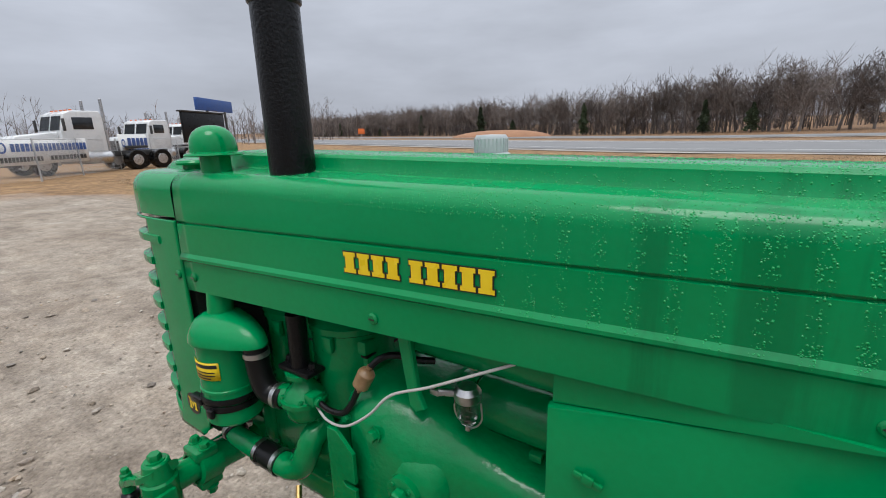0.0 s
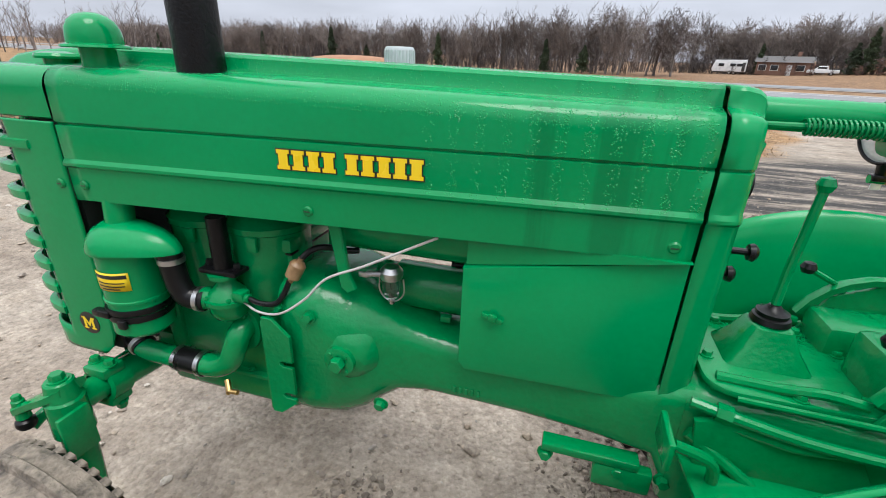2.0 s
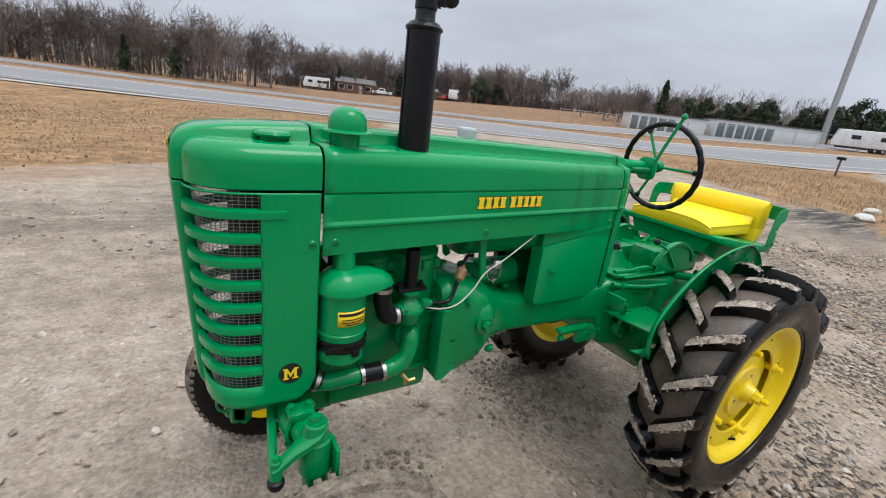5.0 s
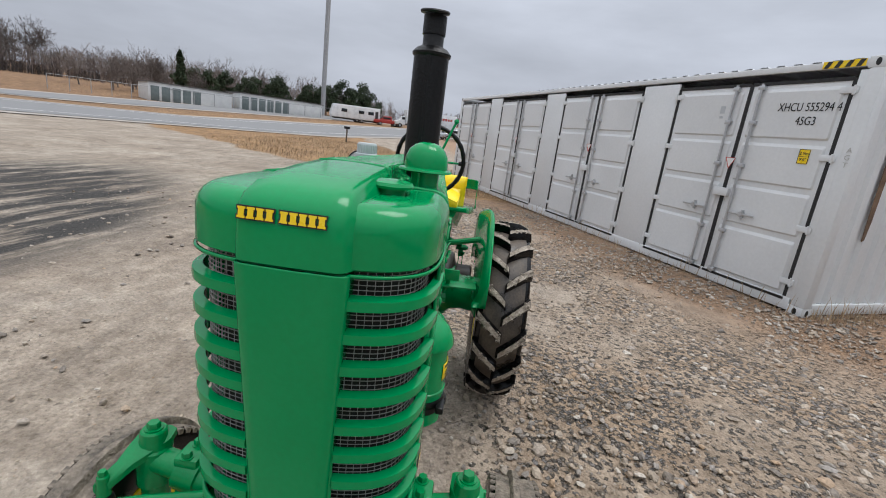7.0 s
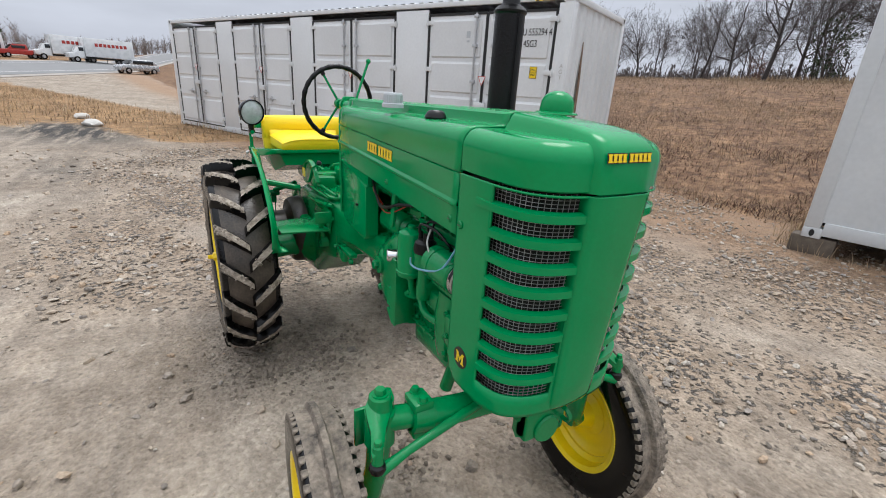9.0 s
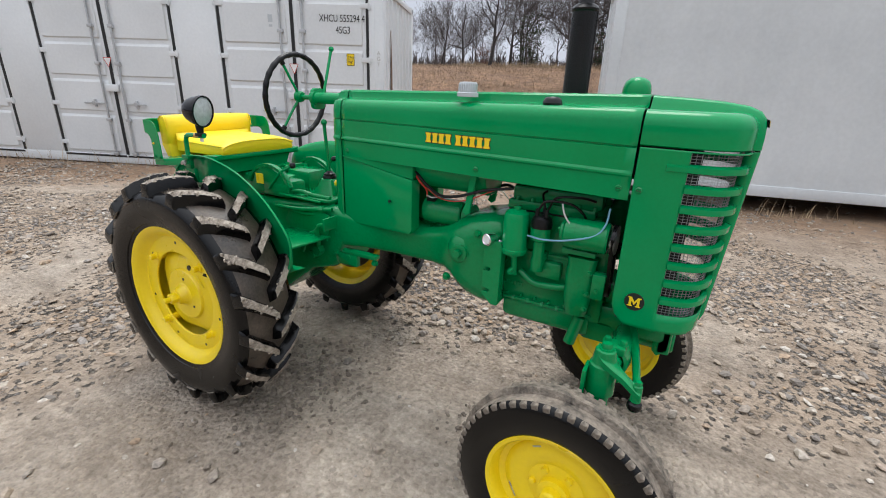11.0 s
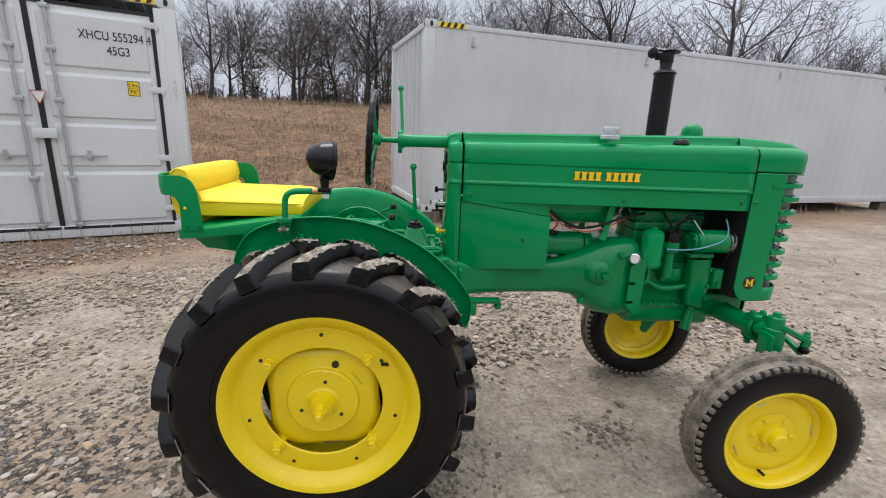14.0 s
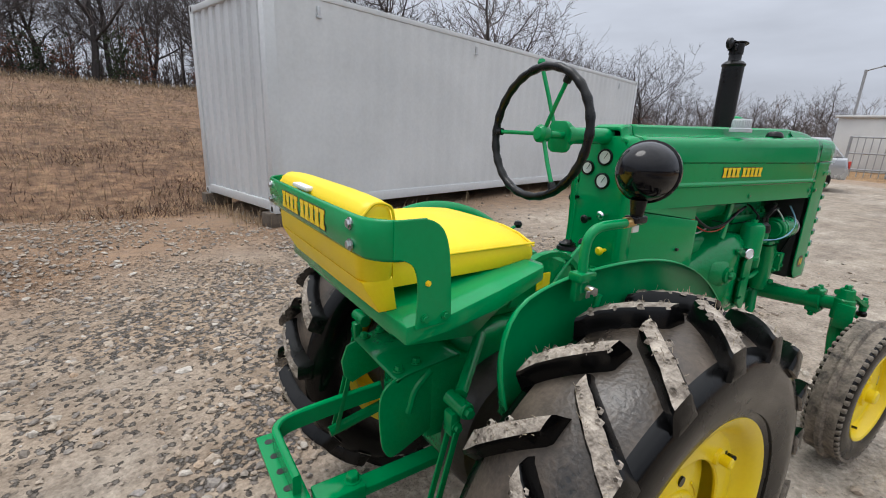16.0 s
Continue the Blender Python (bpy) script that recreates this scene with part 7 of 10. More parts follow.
def rear_wheel(s, spin):
    c = Vector((0, YR + s * 0.546, 0.556))
    m = turn_y(*c, s)
    bm = bmesh.new()
    lathe(bm, [(0.300, -0.105), (0.332, -0.118), (0.336, -0.112), (0.330, -0.104), (0.308, -0.095), (0.300, -0.04), (0.292, -0.01), (0.296, 0.04), (0.308, 0.095), (0.330, 0.104), (0.337, 0.112), (0.333, 0.119), (0.320, 0.116), (0.306, 0.106), (0.296, 0.092), (0.284, 0.076), (0.278, 0.073), (0.274, 0.0745), (0.240, 0.0745), (0.208, 0.0740), (0.204, 0.070), (0.206, 0.064), (0.270, 0.064), (0.286, 0.04), (0.284, -0.02), (0.292, -0.06), (0.294, -0.09)], m, 80, True)
    wheel = part("rear_wheel", bm, YELLOW, tractor, "yellow rear wheel with a big lugged tyre", 30)
    # pressed disc set behind the flat ring, squared towards the four bolts
    bm = bmesh.new()
    rings = []
    for f, z in ((1.0, 0.018), (1.0, 0.028), (0.985, 0.034), (0.93, 0.044), (0.86, 0.050), (0.68, 0.056), (0.655, 0.059), (0.64, 0.067), (0.62, 0.070), (0.30, 0.072), (0.26, 0.078)):
        ring = []
        for k in range(96):
            a = 2 * math.pi * k / 96
            lobe = abs(math.cos(2 * (a - radians(45)))) ** 2
            R = 0.189 + 0.040 * lobe * max(0.0, (f - 0.66) / 0.34)
            ring.append(m @ (Matrix.Rotation(spin, 4, "Z") @ Vector((R * f * math.cos(a), R * f * math.sin(a), z))))
        rings.append(ring)
    loft(bm, rings, True)
    disc = part("wheel_disc", bm, YELLOW, wheel, "", 35)
    bm = bmesh.new()
    ms = m @ Matrix.Rotation(spin, 4, "Z")
    lathe(bm, [(0, 0.071), (0.052, 0.072), (0.044, 0.086), (0.036, 0.104), (0.034, 0.112), (0, 0.112)], ms, 28)
    lathe(bm, [(0, 0.111), (0.025, 0.111), (0.025, 0.136), (0.021, 0.141), (0, 0.141)], ms, 6)
    lathe(bm, [(0, 0.140), (0.0125, 0.140), (0.0125, 0.164), (0.009, 0.168), (0, 0.168)], ms, 16)
    part("hub_nut", bm, YELLOW, wheel)
    # made-up dark backing, so the gaps round the disc look shaded
    bm = bmesh.new()
    lathe(bm, [(0, -0.11), (0.15, -0.11), (0.20, -0.09), (0.235, -0.05), (0.235, -0.035), (0, -0.03)], m, 48)
    part("drum_cover", bm, GRIME_SHADE, wheel, "dark plate added behind the disc for the shade in its gaps")
    for k in range(4):
        a = radians(45 + 90 * k)
        bm = bmesh.new()
        p = ms @ Matrix.Translation((0.228 * math.cos(a), 0.228 * math.sin(a), 0.020))
        lathe(bm, [(0, 0), (0.020, 0), (0.019, 0.050), (0.022, 0.054), (0.020, 0.062), (0.0135, 0.064), (0.0135, 0.084), (0.010, 0.088), (0.006, 0.086), (0, 0.086)], p, 16)
        part("wheel_bolt", bm, YELLOW, wheel)
    bm = bmesh.new()
    for k in range(3):
        a = radians(20 + 120 * k)
        lathe(bm, [(0, 0.0695), (0.0065, 0.0695), (0.0065, 0.0728), (0, 0.0728)], ms @ Matrix.Translation((0.078 * math.cos(a), 0.078 * math.sin(a), 0)), 10)
    for k in range(7):
        a = radians(12 + 51 * k)
        lathe(bm, [(0, 0.073), (0.0068, 0.073), (0.0068, 0.0756), (0, 0.0756)], ms @ Matrix.Translation((0.254 * math.cos(a), 0.254 * math.sin(a), 0)), 10)
    lathe(bm, [(0, 0.050), (0.0125, 0.050), (0.0125, 0.0582), (0, 0.0582)], ms @ Matrix.Translation((0.142 * math.cos(-1.92), 0.142 * math.sin(-1.92), 0)), 12)
    pieces("disc_hole", bm, DECAL_K, wheel, "small dark holes")
    bm = bmesh.new()
    for k in range(6):
        box(bm, (0, 0, 0), (0.007, 0.016, 0.003), ms @ Matrix.Rotation(3.55 + 0.07 * k, 4, "Z") @ Matrix.Translation((0.143, 0, 0.0565)), 0.001, 1)
    part("casting_mark", bm, YELLOW, wheel)
    bm = bmesh.new()
    tube(bm, [ms @ Vector((0.262 * math.cos(3.67), 0.262 * math.sin(3.67), 0.070)), ms @ Vector((0.255 * math.cos(3.75), 0.255 * math.sin(3.75), 0.092))], 0.0065, 8)
    part("valve", bm, PLASTIC, wheel)
    bm = bmesh.new()
    pr = [(0.306, -0.105), (0.335, -0.118), (0.365, -0.131), (0.405, -0.141), (0.435, -0.141), (0.452, -0.138)]
    for k in range(-6, 7):
        y = RW * 0.955 * k / 6
        pr.append((carcass(y), y))
    pr += [(0.452, 0.138), (0.435, 0.141), (0.405, 0.141), (0.365, 0.131), (0.352, 0.128), (0.350, 0.123), (0.345, 0.122), (0.335, 0.118), (0.306, 0.105)]
    lathe(bm, pr, m, 96, True)
    for f in bm.faces:
        p = m.inverted() @ f.calc_center_median()
        f.material_index = 1 if abs(p.z) < 0.100 and math.hypot(p.x, p.y) > 0.47 else 0
    tyre = part("tyre", bm, [RUBBER, DUSTY], wheel, "black lugged farm tyre dusted with dry mud", 50)
    n = 18
    for hand in (-1, 1):
        me = rear_lug(hand)
        for k in range(n):
            a = 2 * math.pi * (k + (0.5 if hand > 0 else 0)) / n + 0.1
            shared("lug", me, wheel, Matrix.Translation(c) @ Matrix.Rotation(-a, 4, "Y"))
    # crumbs of mud and bits of straw stuck to the bars
    rnd = random.Random(81 + s)
    mud, straw = Mesher(), Mesher()
    for hand in (-1, 1):
        for k in range(n):
            a = 2 * math.pi * (k + (0.5 if hand > 0 else 0)) / n + 0.1
            spot = Matrix.Translation(c) @ Matrix.Rotation(-a, 4, "Y")
            for _ in range(34):
                f = rnd.uniform(0.02, 0.97)
                p = 0.21 * (1 - f) + rnd.uniform(-0.023, 0.023) / RRAD
                r = crown(f * 0.14) + 0.0385
                o = Vector((-r * math.sin(p), hand * f * 0.14, r * math.cos(p)))
                up = Vector((o.x, 0, o.z)).normalized()
                if rnd.random() < 0.6:
                    side = Vector((rnd.uniform(-1, 1), rnd.uniform(-1, 1), rnd.uniform(-1, 1))) * 0.006
                    straw.limb(spot @ o, spot @ (o + up * rnd.uniform(0.003, 0.012) + side), 0.0007, 0.0003, 3)
                else:
                    e = rnd.uniform(0.003, 0.007)
                    mud.limb(spot @ (o - up * 0.004), spot @ (o + up * e * 0.5), e * 1.5, e * 0.7, 5)
    for nm, ms_, mt_ in (("crumbled_mud", mud, MUD), ("straw", straw, STRAWBIT)):
        ob = new(nm, ms_.mesh(nm, mt_))
        ob.parent = wheel
        tagged(ob, "dried " + nm.replace("_", " ") + " stuck to the tread", "", "", "stuff")
    return wheel


BLOCK = []


def tread_block_mesh():
    """one shoulder block of a front tyre, muddy on its worn face"""
    if not BLOCK:
        bm = bmesh.new()
        box(bm, (0, 0, 0), (0.018, 0.021, 0.022), None, 0.003)
        bm.normal_update()
        for f in bm.faces:
            f.material_index = 1 if f.normal.x > -0.5 else 0
        me = bpy.data.meshes.new("tread_block")
        bm.to_mesh(me)
        bm.free()
        me.materials.append(RUBBER)
        me.materials.append(MUDDY)
        BLOCK.append(me)
    return BLOCK[0]


def front_wheel(s):
    c = Vector((-1.76, YF + s * 0.536, 0.340))
    m = Matrix.Translation(c) @ Matrix.Rotation(radians(-5), 4, "Z") @ turn_y(0, 0, 0, s)      # steered slightly
    bm = bmesh.new()
    lathe(bm, [(0.195, -0.060), (0.214, -0.068), (0.218, -0.064), (0.203, -0.052), (0.198, -0.02), (0.180, -0.01), (0.180, 0.01), (0.198, 0.02), (0.203, 0.052), (0.216, 0.060), (0.220, 0.064), (0.217, 0.069), (0.205, 0.066), (0.196, 0.054), (0.191, 0.022), (0.172, 0.012), (0.172, -0.010), (0.190, -0.022)], m, 64, True)
    wheel = part("front_wheel", bm, YELLOW, tractor, "yellow front wheel with a ribbed muddy tyre", 30)
    bm = bmesh.new()
    lathe(bm, [(0.176, -0.004), (0.176, 0.010), (0.165, 0.020), (0.14, 0.026), (0.10, 0.022), (0.085, 0.012), (0.085, 0.006), (0.10, 0.012), (0.14, 0.018), (0.16, 0.012)], m, 56, True)
    lathe(bm, [(0, 0.004), (0.092, 0.004), (0.092, 0.016), (0.07, 0.020), (0.052, 0.022), (0.050, 0.040), (0.034, 0.044), (0.032, 0.068), (0.025, 0.074), (0, 0.075)], m, 40)
    lathe(bm, [(0, -0.10), (0.04, -0.10), (0.045, -0.05), (0.06, -0.01), (0.09, 0.004), (0, 0.004)], m, 32)
    disc = part("wheel_disc", bm, YELLOW, wheel, "", 35)
    for k in range(6):
        a = 2 * math.pi * k / 6
        bm = bmesh.new()
        p = m @ Matrix.Translation((0.074 * math.cos(a), 0.074 * math.sin(a), 0.017))
        lathe(bm, [(0, 0), (0.013, 0), (0.013, 0.008), (0.010, 0.012), (0, 0.014)], p, 6)
        part("wheel_nut", bm, YELLOW, wheel)
    bm = bmesh.new()
    for a, l_ in ((0.5, 0.055), (3.3, 0.05), (5.2, 0.03)):
        box(bm, (0, 0, 0), (0.006, l_, 0.002), m @ Matrix.Rotation(a, 4, "Z") @ Matrix.Translation((0.155, 0, 0.0235)), 0.001, 1)
    pieces("chipped_paint", bm, STEEL, wheel)
    bm = bmesh.new()
    cyl(bm, m @ Vector((0.175 * math.cos(1.5), 0.175 * math.sin(1.5), 0.015)), m @ Vector((0.172 * math.cos(1.5), 0.172 * math.sin(1.5), 0.045)), 0.006, n=10)
    part("valve", bm, PLASTIC, wheel)
    # ribbed tyre: middle rib, two grooves, shoulders
    bm = bmesh.new()
    pr = [(0.200, -0.056), (0.218, -0.066), (0.245, -0.074), (0.275, -0.076), (0.300, -0.073), (0.318, -0.066), (0.327, -0.055), (0.328, -0.040), (0.326, -0.028), (0.325, -0.022), (0.326, -0.015), (0.341, -0.011), (0.345, -0.008), (0.345, 0.008), (0.341, 0.011), (0.326, 0.015), (0.325, 0.022), (0.326, 0.028), (0.328, 0.040), (0.327, 0.055), (0.318, 0.066), (0.300, 0.073), (0.275, 0.076), (0.245, 0.074), (0.218, 0.066), (0.200, 0.056)]
    rings = lathe(bm, pr, m, 88, True)
    for f in bm.faces:
        p = m.inverted() @ f.calc_center_median()
        f.material_index = 1 if math.hypot(p.x, p.y) > 0.3175 and abs(p.z) < 0.060 else 0
    tyre = part("tyre", bm, [RUBBER, MUDDY], wheel, "black ribbed tyre with dried mud", 50)
    for sd in (-1, 1):
        for k in range(56):
            a = 2 * math.pi * (k + 0.3 * (sd > 0)) / 56
            shared("tread_block", tread_block_mesh(), wheel, m @ Matrix.Rotation(a, 4, "Z") @ Matrix.Translation((0.3175, 0, sd * 0.060)))


rear_wheel(1, 0.04)
rear_wheel(-1, 1.1)
front_wheel(1)
front_wheel(-1)

# ---------------- fenders, seat, lamp, hitch ----------------
for s in (-1, 1):
    bm = bmesh.new()
    rings = []
    N_ = 40
    for k in range(N_ + 1):
        a = radians(-72 + 118 * k / N_)            # from the front, over the top, to the rear
        f = k / N_
        r = 0.612 - 0.09 * max(0, (0.12 - f) / 0.12) ** 1.5 - 0.16 * max(0, (f - 0.82) / 0.18) ** 2
        r_in = 0.30 + 0.26 * max(0, (0.10 - f) / 0.10) ** 2 + 0.13 * max(0, (f - 0.86) / 0.14) ** 2
        sec = []
        for g, y in ((0.0, 0.372), (0.3, 0.384), (0.6, 0.398), (0.82, 0.410), (0.93, 0.420), (0.98, 0.430), (1.0, 0.440), (0.995, 0.446)):
            sec.append((y - 0.065 * math.exp(-((f - 0.84) / 0.17) ** 2) * (0.4 + 0.6 * g), r_in + (r - r_in) * g))
        rings.append([(math.sin(a) * rr, YR + s * y, 0.556 + math.cos(a) * rr) for y, rr in sec])
    loft(bm, rings, False, (False, False))
    fen = solid(part("fender", bm, GREEN, tractor, "green dished fender plate beside the rear tyre", 40), 0.004, 0)
    bm = bmesh.new()
    tube(bm, [(0.0, YR + s * 0.18, 0.93), (0.0, YR + s * 0.385, 0.98)], 0.018, 10)
    part("fender_stay", bm, GREEN_CAST, fen)
    bm = bmesh.new()
    prism(bm, [(-0.47, YR + s * 0.14), (-0.20, YR + s * 0.14), (-0.22, YR + s * 0.385), (-0.44, YR + s * 0.385)], 0.792, 0.802, 0.003, plane="xy")
    part("foot_plate", bm, GREEN_CAST, fen)
    bm = bmesh.new()
    tube(bm, smooth_line([(0.10, YR + s * 0.376, 0.80), (0.10, YR + s * 0.40, 0.95), (0.09, YR + s * 0.418, 1.10)]), 0.008, 8)
    part("fender_rib", bm, GREEN, fen)

SC = 0.045                                        # middle of the seat
SH_ = 0.226                                       # half width of the cushion
AR = 0.345                                        # half width of the arms
bm = bmesh.new()
plan_f, plan_r = 0.30, AR - 0.004
for yo in (1,):
    rings = []
    for x, hwid, zt, zb in ((0.125, 0.262, 1.140, 1.118), (0.15, 0.290, 1.142, 1.108), (0.30, 0.318, 1.122, 1.078), (0.45, AR - 0.006, 1.102, 1.068), (0.535, AR - 0.006, 1.098, 1.062)):
        rings.append([(x, SC - hwid, zb), (x, SC + hwid, zb), (x, SC + hwid, zt), (x, SC - hwid, zt)])
    loft(bm, rings)
bmesh.ops.bevel(bm, geom=list(bm.edges), offset=0.004, segments=2, profile=0.5, affect="EDGES")
pan_ = part("seat_pan", bm, GREEN, tractor, "green steel seat pan")
bm = bmesh.new()
rings = []
for x, hwid, zt, zb in ((0.16, 0.20, 1.108, 1.04), (0.30, 0.24, 1.085, 0.985), (0.48, 0.25, 1.072, 1.01), (0.52, 0.25, 1.068, 1.045)):
    rings.append([(x, SC - hwid, zb), (x, SC + hwid, zb), (x, SC + hwid + 0.03, zt), (x, SC - hwid - 0.03, zt)])
loft(bm, rings)
part("pan_underside", bm, GREEN, pan_)
bm = bmesh.new()
box(bm, (0.24, YR, 0.985), (0.30, 0.20, 0.10), None, 0.02)
part("seat_support", bm, GREEN_CAST, tractor)


def cushion_z(x, v):
    """top of the crowned cushion at x, v from -1 to 1 across"""
    f = (x - 0.125) / 0.375
    return 1.184 + 0.004 * f + 0.030 * (1 - abs(v) ** 4)


bm = bmesh.new()
rings = []
ys = [-1, -0.985, -0.93, -0.75, -0.5, -0.25, 0, 0.25, 0.5, 0.75, 0.93, 0.985, 1]
for v in ys:
    e = 0.006 if abs(v) == 1 else 0.002 if abs(v) > 0.98 else 0.0
    y = SC + v * SH_
    ring = [(0.132 + e, y, 1.130 + e * 0.4), (0.124 + e, y, 1.142), (0.120 + e, y, cushion_z(0.132, v) - 0.034), (0.123 + e, y, cushion_z(0.132, v) - 0.016 - e)]
    for x in (0.132, 0.15, 0.20, 0.27, 0.35, 0.43, 0.49):
        drop = 0.012 if x < 0.14 else 0.003 if x < 0.16 else 0.0
        ring.append((x, y, cushion_z(x, v) - drop - e))
    ring += [(0.503, y, 1.22), (0.503, y, 1.14), (0.50, y, 1.130)]
    rings.append(ring)
loft(bm, rings, True)
cush = part("seat_cushion", bm, VINYL, tractor, "yellow vinyl seat cushion", 55)
for s in (-1, 1):
    bm = bmesh.new()
    tube(bm, [(x, SC + s * (SH_ + 0.001), cushion_z(x, 1) - 0.004) for x in (0.124, 0.15, 0.2, 0.3, 0.4, 0.5)], 0.0028, 6)
    part("piping", bm, VINYL, cush)
bm = bmesh.new()
tube(bm, [(0.1225, SC + v * SH_, cushion_z(0.124, v) - 0.013) for v in ys], 0.0028, 6)
part("piping", bm, VINYL, cush)

bm = bmesh.new()
rings = []
for v in ys:
    e = 0.012 if abs(v) == 1 else 0.004 if abs(v) > 0.98 else 0.0
    y = SC + v * 0.262
    puff = 0.012 * (1 - abs(v) ** 4)
    rings.append([(0.520 + e, y, 1.150 + e), (0.560, y, 1.152 + e), (0.588 - e, y, 1.17), (0.592 - e, y, 1.24), (0.590 - e, y, 1.278), (0.578, y, 1.300 - e + puff * 0.4), (0.562, y, 1.307 - e + puff * 0.4), (0.538, y, 1.307 - e + puff * 0.4), (0.524 + e, y, 1.300 - e), (0.519 + e - puff, y, 1.272), (0.515 + e - puff, y, 1.25), (0.516 + e, y, 1.20)])
loft(bm, rings, True)
back_ = part("backrest", bm, VINYL, tractor, "yellow vinyl backrest", 55)
for s in (-1, 1):
    bm = bmesh.new()
    tube(bm, smooth_line([(0.517, SC + s * 0.262, 1.24), (0.523, SC + s * 0.262, 1.287), (0.535, SC + s * 0.262, 1.302), (0.56, SC + s * 0.262, 1.304), (0.582, SC + s * 0.262, 1.283)]), 0.0028, 6)
    part("piping", bm, VINYL, back_)
# curved green back panel that wraps round both ends
bm = bmesh.new()
rings = []
plan = smooth_line([(0.505, SC - AR, 0), (0.53, SC - AR, 0), (0.565, SC - AR + 0.006, 0), (0.592, SC - AR + 0.035, 0), (0.600, SC - AR + 0.08, 0), (0.602, SC - 0.1, 0), (0.602, SC + 0.1, 0), (0.600, SC + AR - 0.08, 0), (0.592, SC + AR - 0.035, 0), (0.565, SC + AR - 0.006, 0), (0.53, SC + AR, 0), (0.505, SC + AR, 0)], 5)
for p in plan:
    rings.append([(p.x - 0.004, p.y, 1.222), (p.x, p.y, 1.228), (p.x + 0.003, p.y, 1.258), (p.x + 0.002, p.y, 1.286), (p.x - 0.002, p.y, 1.291)])
loft(bm, rings, False, (False, False))
panel_ = solid(part("back_panel", bm, GREEN, tractor, "green steel back panel with yellow lettering blocks", 40), 0.005, 0)
for s in (-1, 1):
    bm = bmesh.new()
    outer = smooth_line([(0.53, 1.291, 0), (0.497, 1.288, 0), (0.472, 1.272, 0), (0.458, 1.242, 0), (0.452, 1.20, 0), (0.448, 1.15, 0), (0.446, 1.096, 0)], 4)
    inner = smooth_line([(0.520, 1.094, 0), (0.518, 1.14, 0), (0.518, 1.18, 0), (0.526, 1.208, 0), (0.545, 1.222, 0), (0.565, 1.227, 0)], 4)
    prism(bm, [(p.x, p.y) for p in outer] + [(p.x, p.y) for p in inner] + [(0.565, 1.291)], SC + s * (AR - 0.0025), SC + s * (AR + 0.003), 0.001, 1)
    arm_ = part("side_arm", bm, GREEN, panel_)
    for x, z, mt_ in ((0.503, 1.112, GREEN_CAST), (0.460, 1.110, GREEN_CAST), (0.499, 1.177, DECAL_Y)):
        bm = bmesh.new()
        bolt(bm, (x, SC + s * (AR + 0.003), z), (0, s, 0), 0.0065 if mt_ is GREEN_CAST else 0.004, 0.004)
        part("arm_bolt", bm, mt_, panel_)
    for z in (1.275, 1.238):
        bm = bmesh.new()
        bolt(bm, (0.6045, SC + s * 0.265, z), (1, 0, 0), 0.008, 0.006)
        part("panel_bolt", bm, STEEL, panel_)
m = Matrix.Translation((0.6065, SC, 1.257)) @ Matrix(((0, 0, 1, 0), (1, 0, 0, 0), (0, 1, 0, 0), (0, 0, 0, 1)))
decal_word("panel_decal", (4, 5), 0.038, m, panel_)
bm = bmesh.new()
box(bm, (0.583, SC - 0.05, 1.296), (0.028, 0.10, 0.010), None, 0.003)
part("paper_tag", bm, DECAL_W, back_, "small white paper tag")
bm = bmesh.new()
prism(bm, [(0.52, 1.165), (0.585, 1.165), (0.578, 1.150), (0.548, 1.098), (0.51, 1.098)], SC - 0.262, SC + 0.262, 0.006)
part("seat_valance", bm, VINYL, tractor, "yellow vinyl below the backrest")

# work lamp on the right fender
lx, ly, lz = -0.003, 0.450, 1.364
LM = Matrix.Translation((lx, ly, lz)) @ Matrix.Scale(0.89, 4) @ Matrix.Rotation(radians(-90), 4, "Y") @ Matrix.Rotation(radians(-6), 4, "Y") @ Matrix.Rotation(radians(18), 4, "X")
bm = bmesh.new()
lathe(bm, [(0, -0.078), (0.018, -0.075), (0.036, -0.066), (0.053, -0.048), (0.065, -0.022), (0.071, 0.004), (0.072, 0.012), (0.076, 0.014), (0.076, 0.028), (0.070, 0.030), (0.068, 0.022), (0, 0.020)], LM, 40)
lamp = part("work_lamp", bm, material("glossy_black_enamel", (0.003, 0.003, 0.004), (0.007, 0.007, 0.009), 6.0, 0.10, 0, 0.03, 80, rough_var=0.05, dist=0.001, spec=0.3), tractor, "black round work lamp")
bm = bmesh.new()
lathe(bm, [(0.068, 0.023), (0.05, 0.029), (0.025, 0.033), (0, 0.034)], LM, 40)
part("lens", bm, LENS, lamp, "ribbed glass lens")
bm = bmesh.new()
cyl(bm, (lx + 0.008, ly, lz - 0.098), (lx + 0.008, ly, lz - 0.060), 0.013, 0.018, n=14)
box(bm, (lx + 0.008, ly, lz - 0.102), (0.045, 0.03, 0.016), None, 0.004)
part("lamp_foot", bm, BLACK, lamp)
bm = bmesh.new()
tube(bm, smooth_line([(0.146, ly - 0.012, 1.115), (0.146, ly - 0.014, 1.20), (0.138, ly - 0.012, 1.236), (0.112, ly - 0.008, 1.252), (0.06, ly, 1.256), (lx - 0.015, ly, 1.258)]), 0.0105, 12)
arm_t = part("lamp_arm", bm, GREEN, tractor, "bent green tube that carries the lamp")
bm = bmesh.new()
tube(bm, [(0.045, ly, 1.2565), (0.015, ly, 1.2575)], 0.0116, 12)
part("brass_band", bm, BRASS, arm_t)
bm = bmesh.new()
box(bm, (0.002, ly, 1.240), (0.022, 0.004, 0.016), None, 0.001)
part("tag", bm, DECAL_W, arm_t, "small white tag")
bm = bmesh.new()
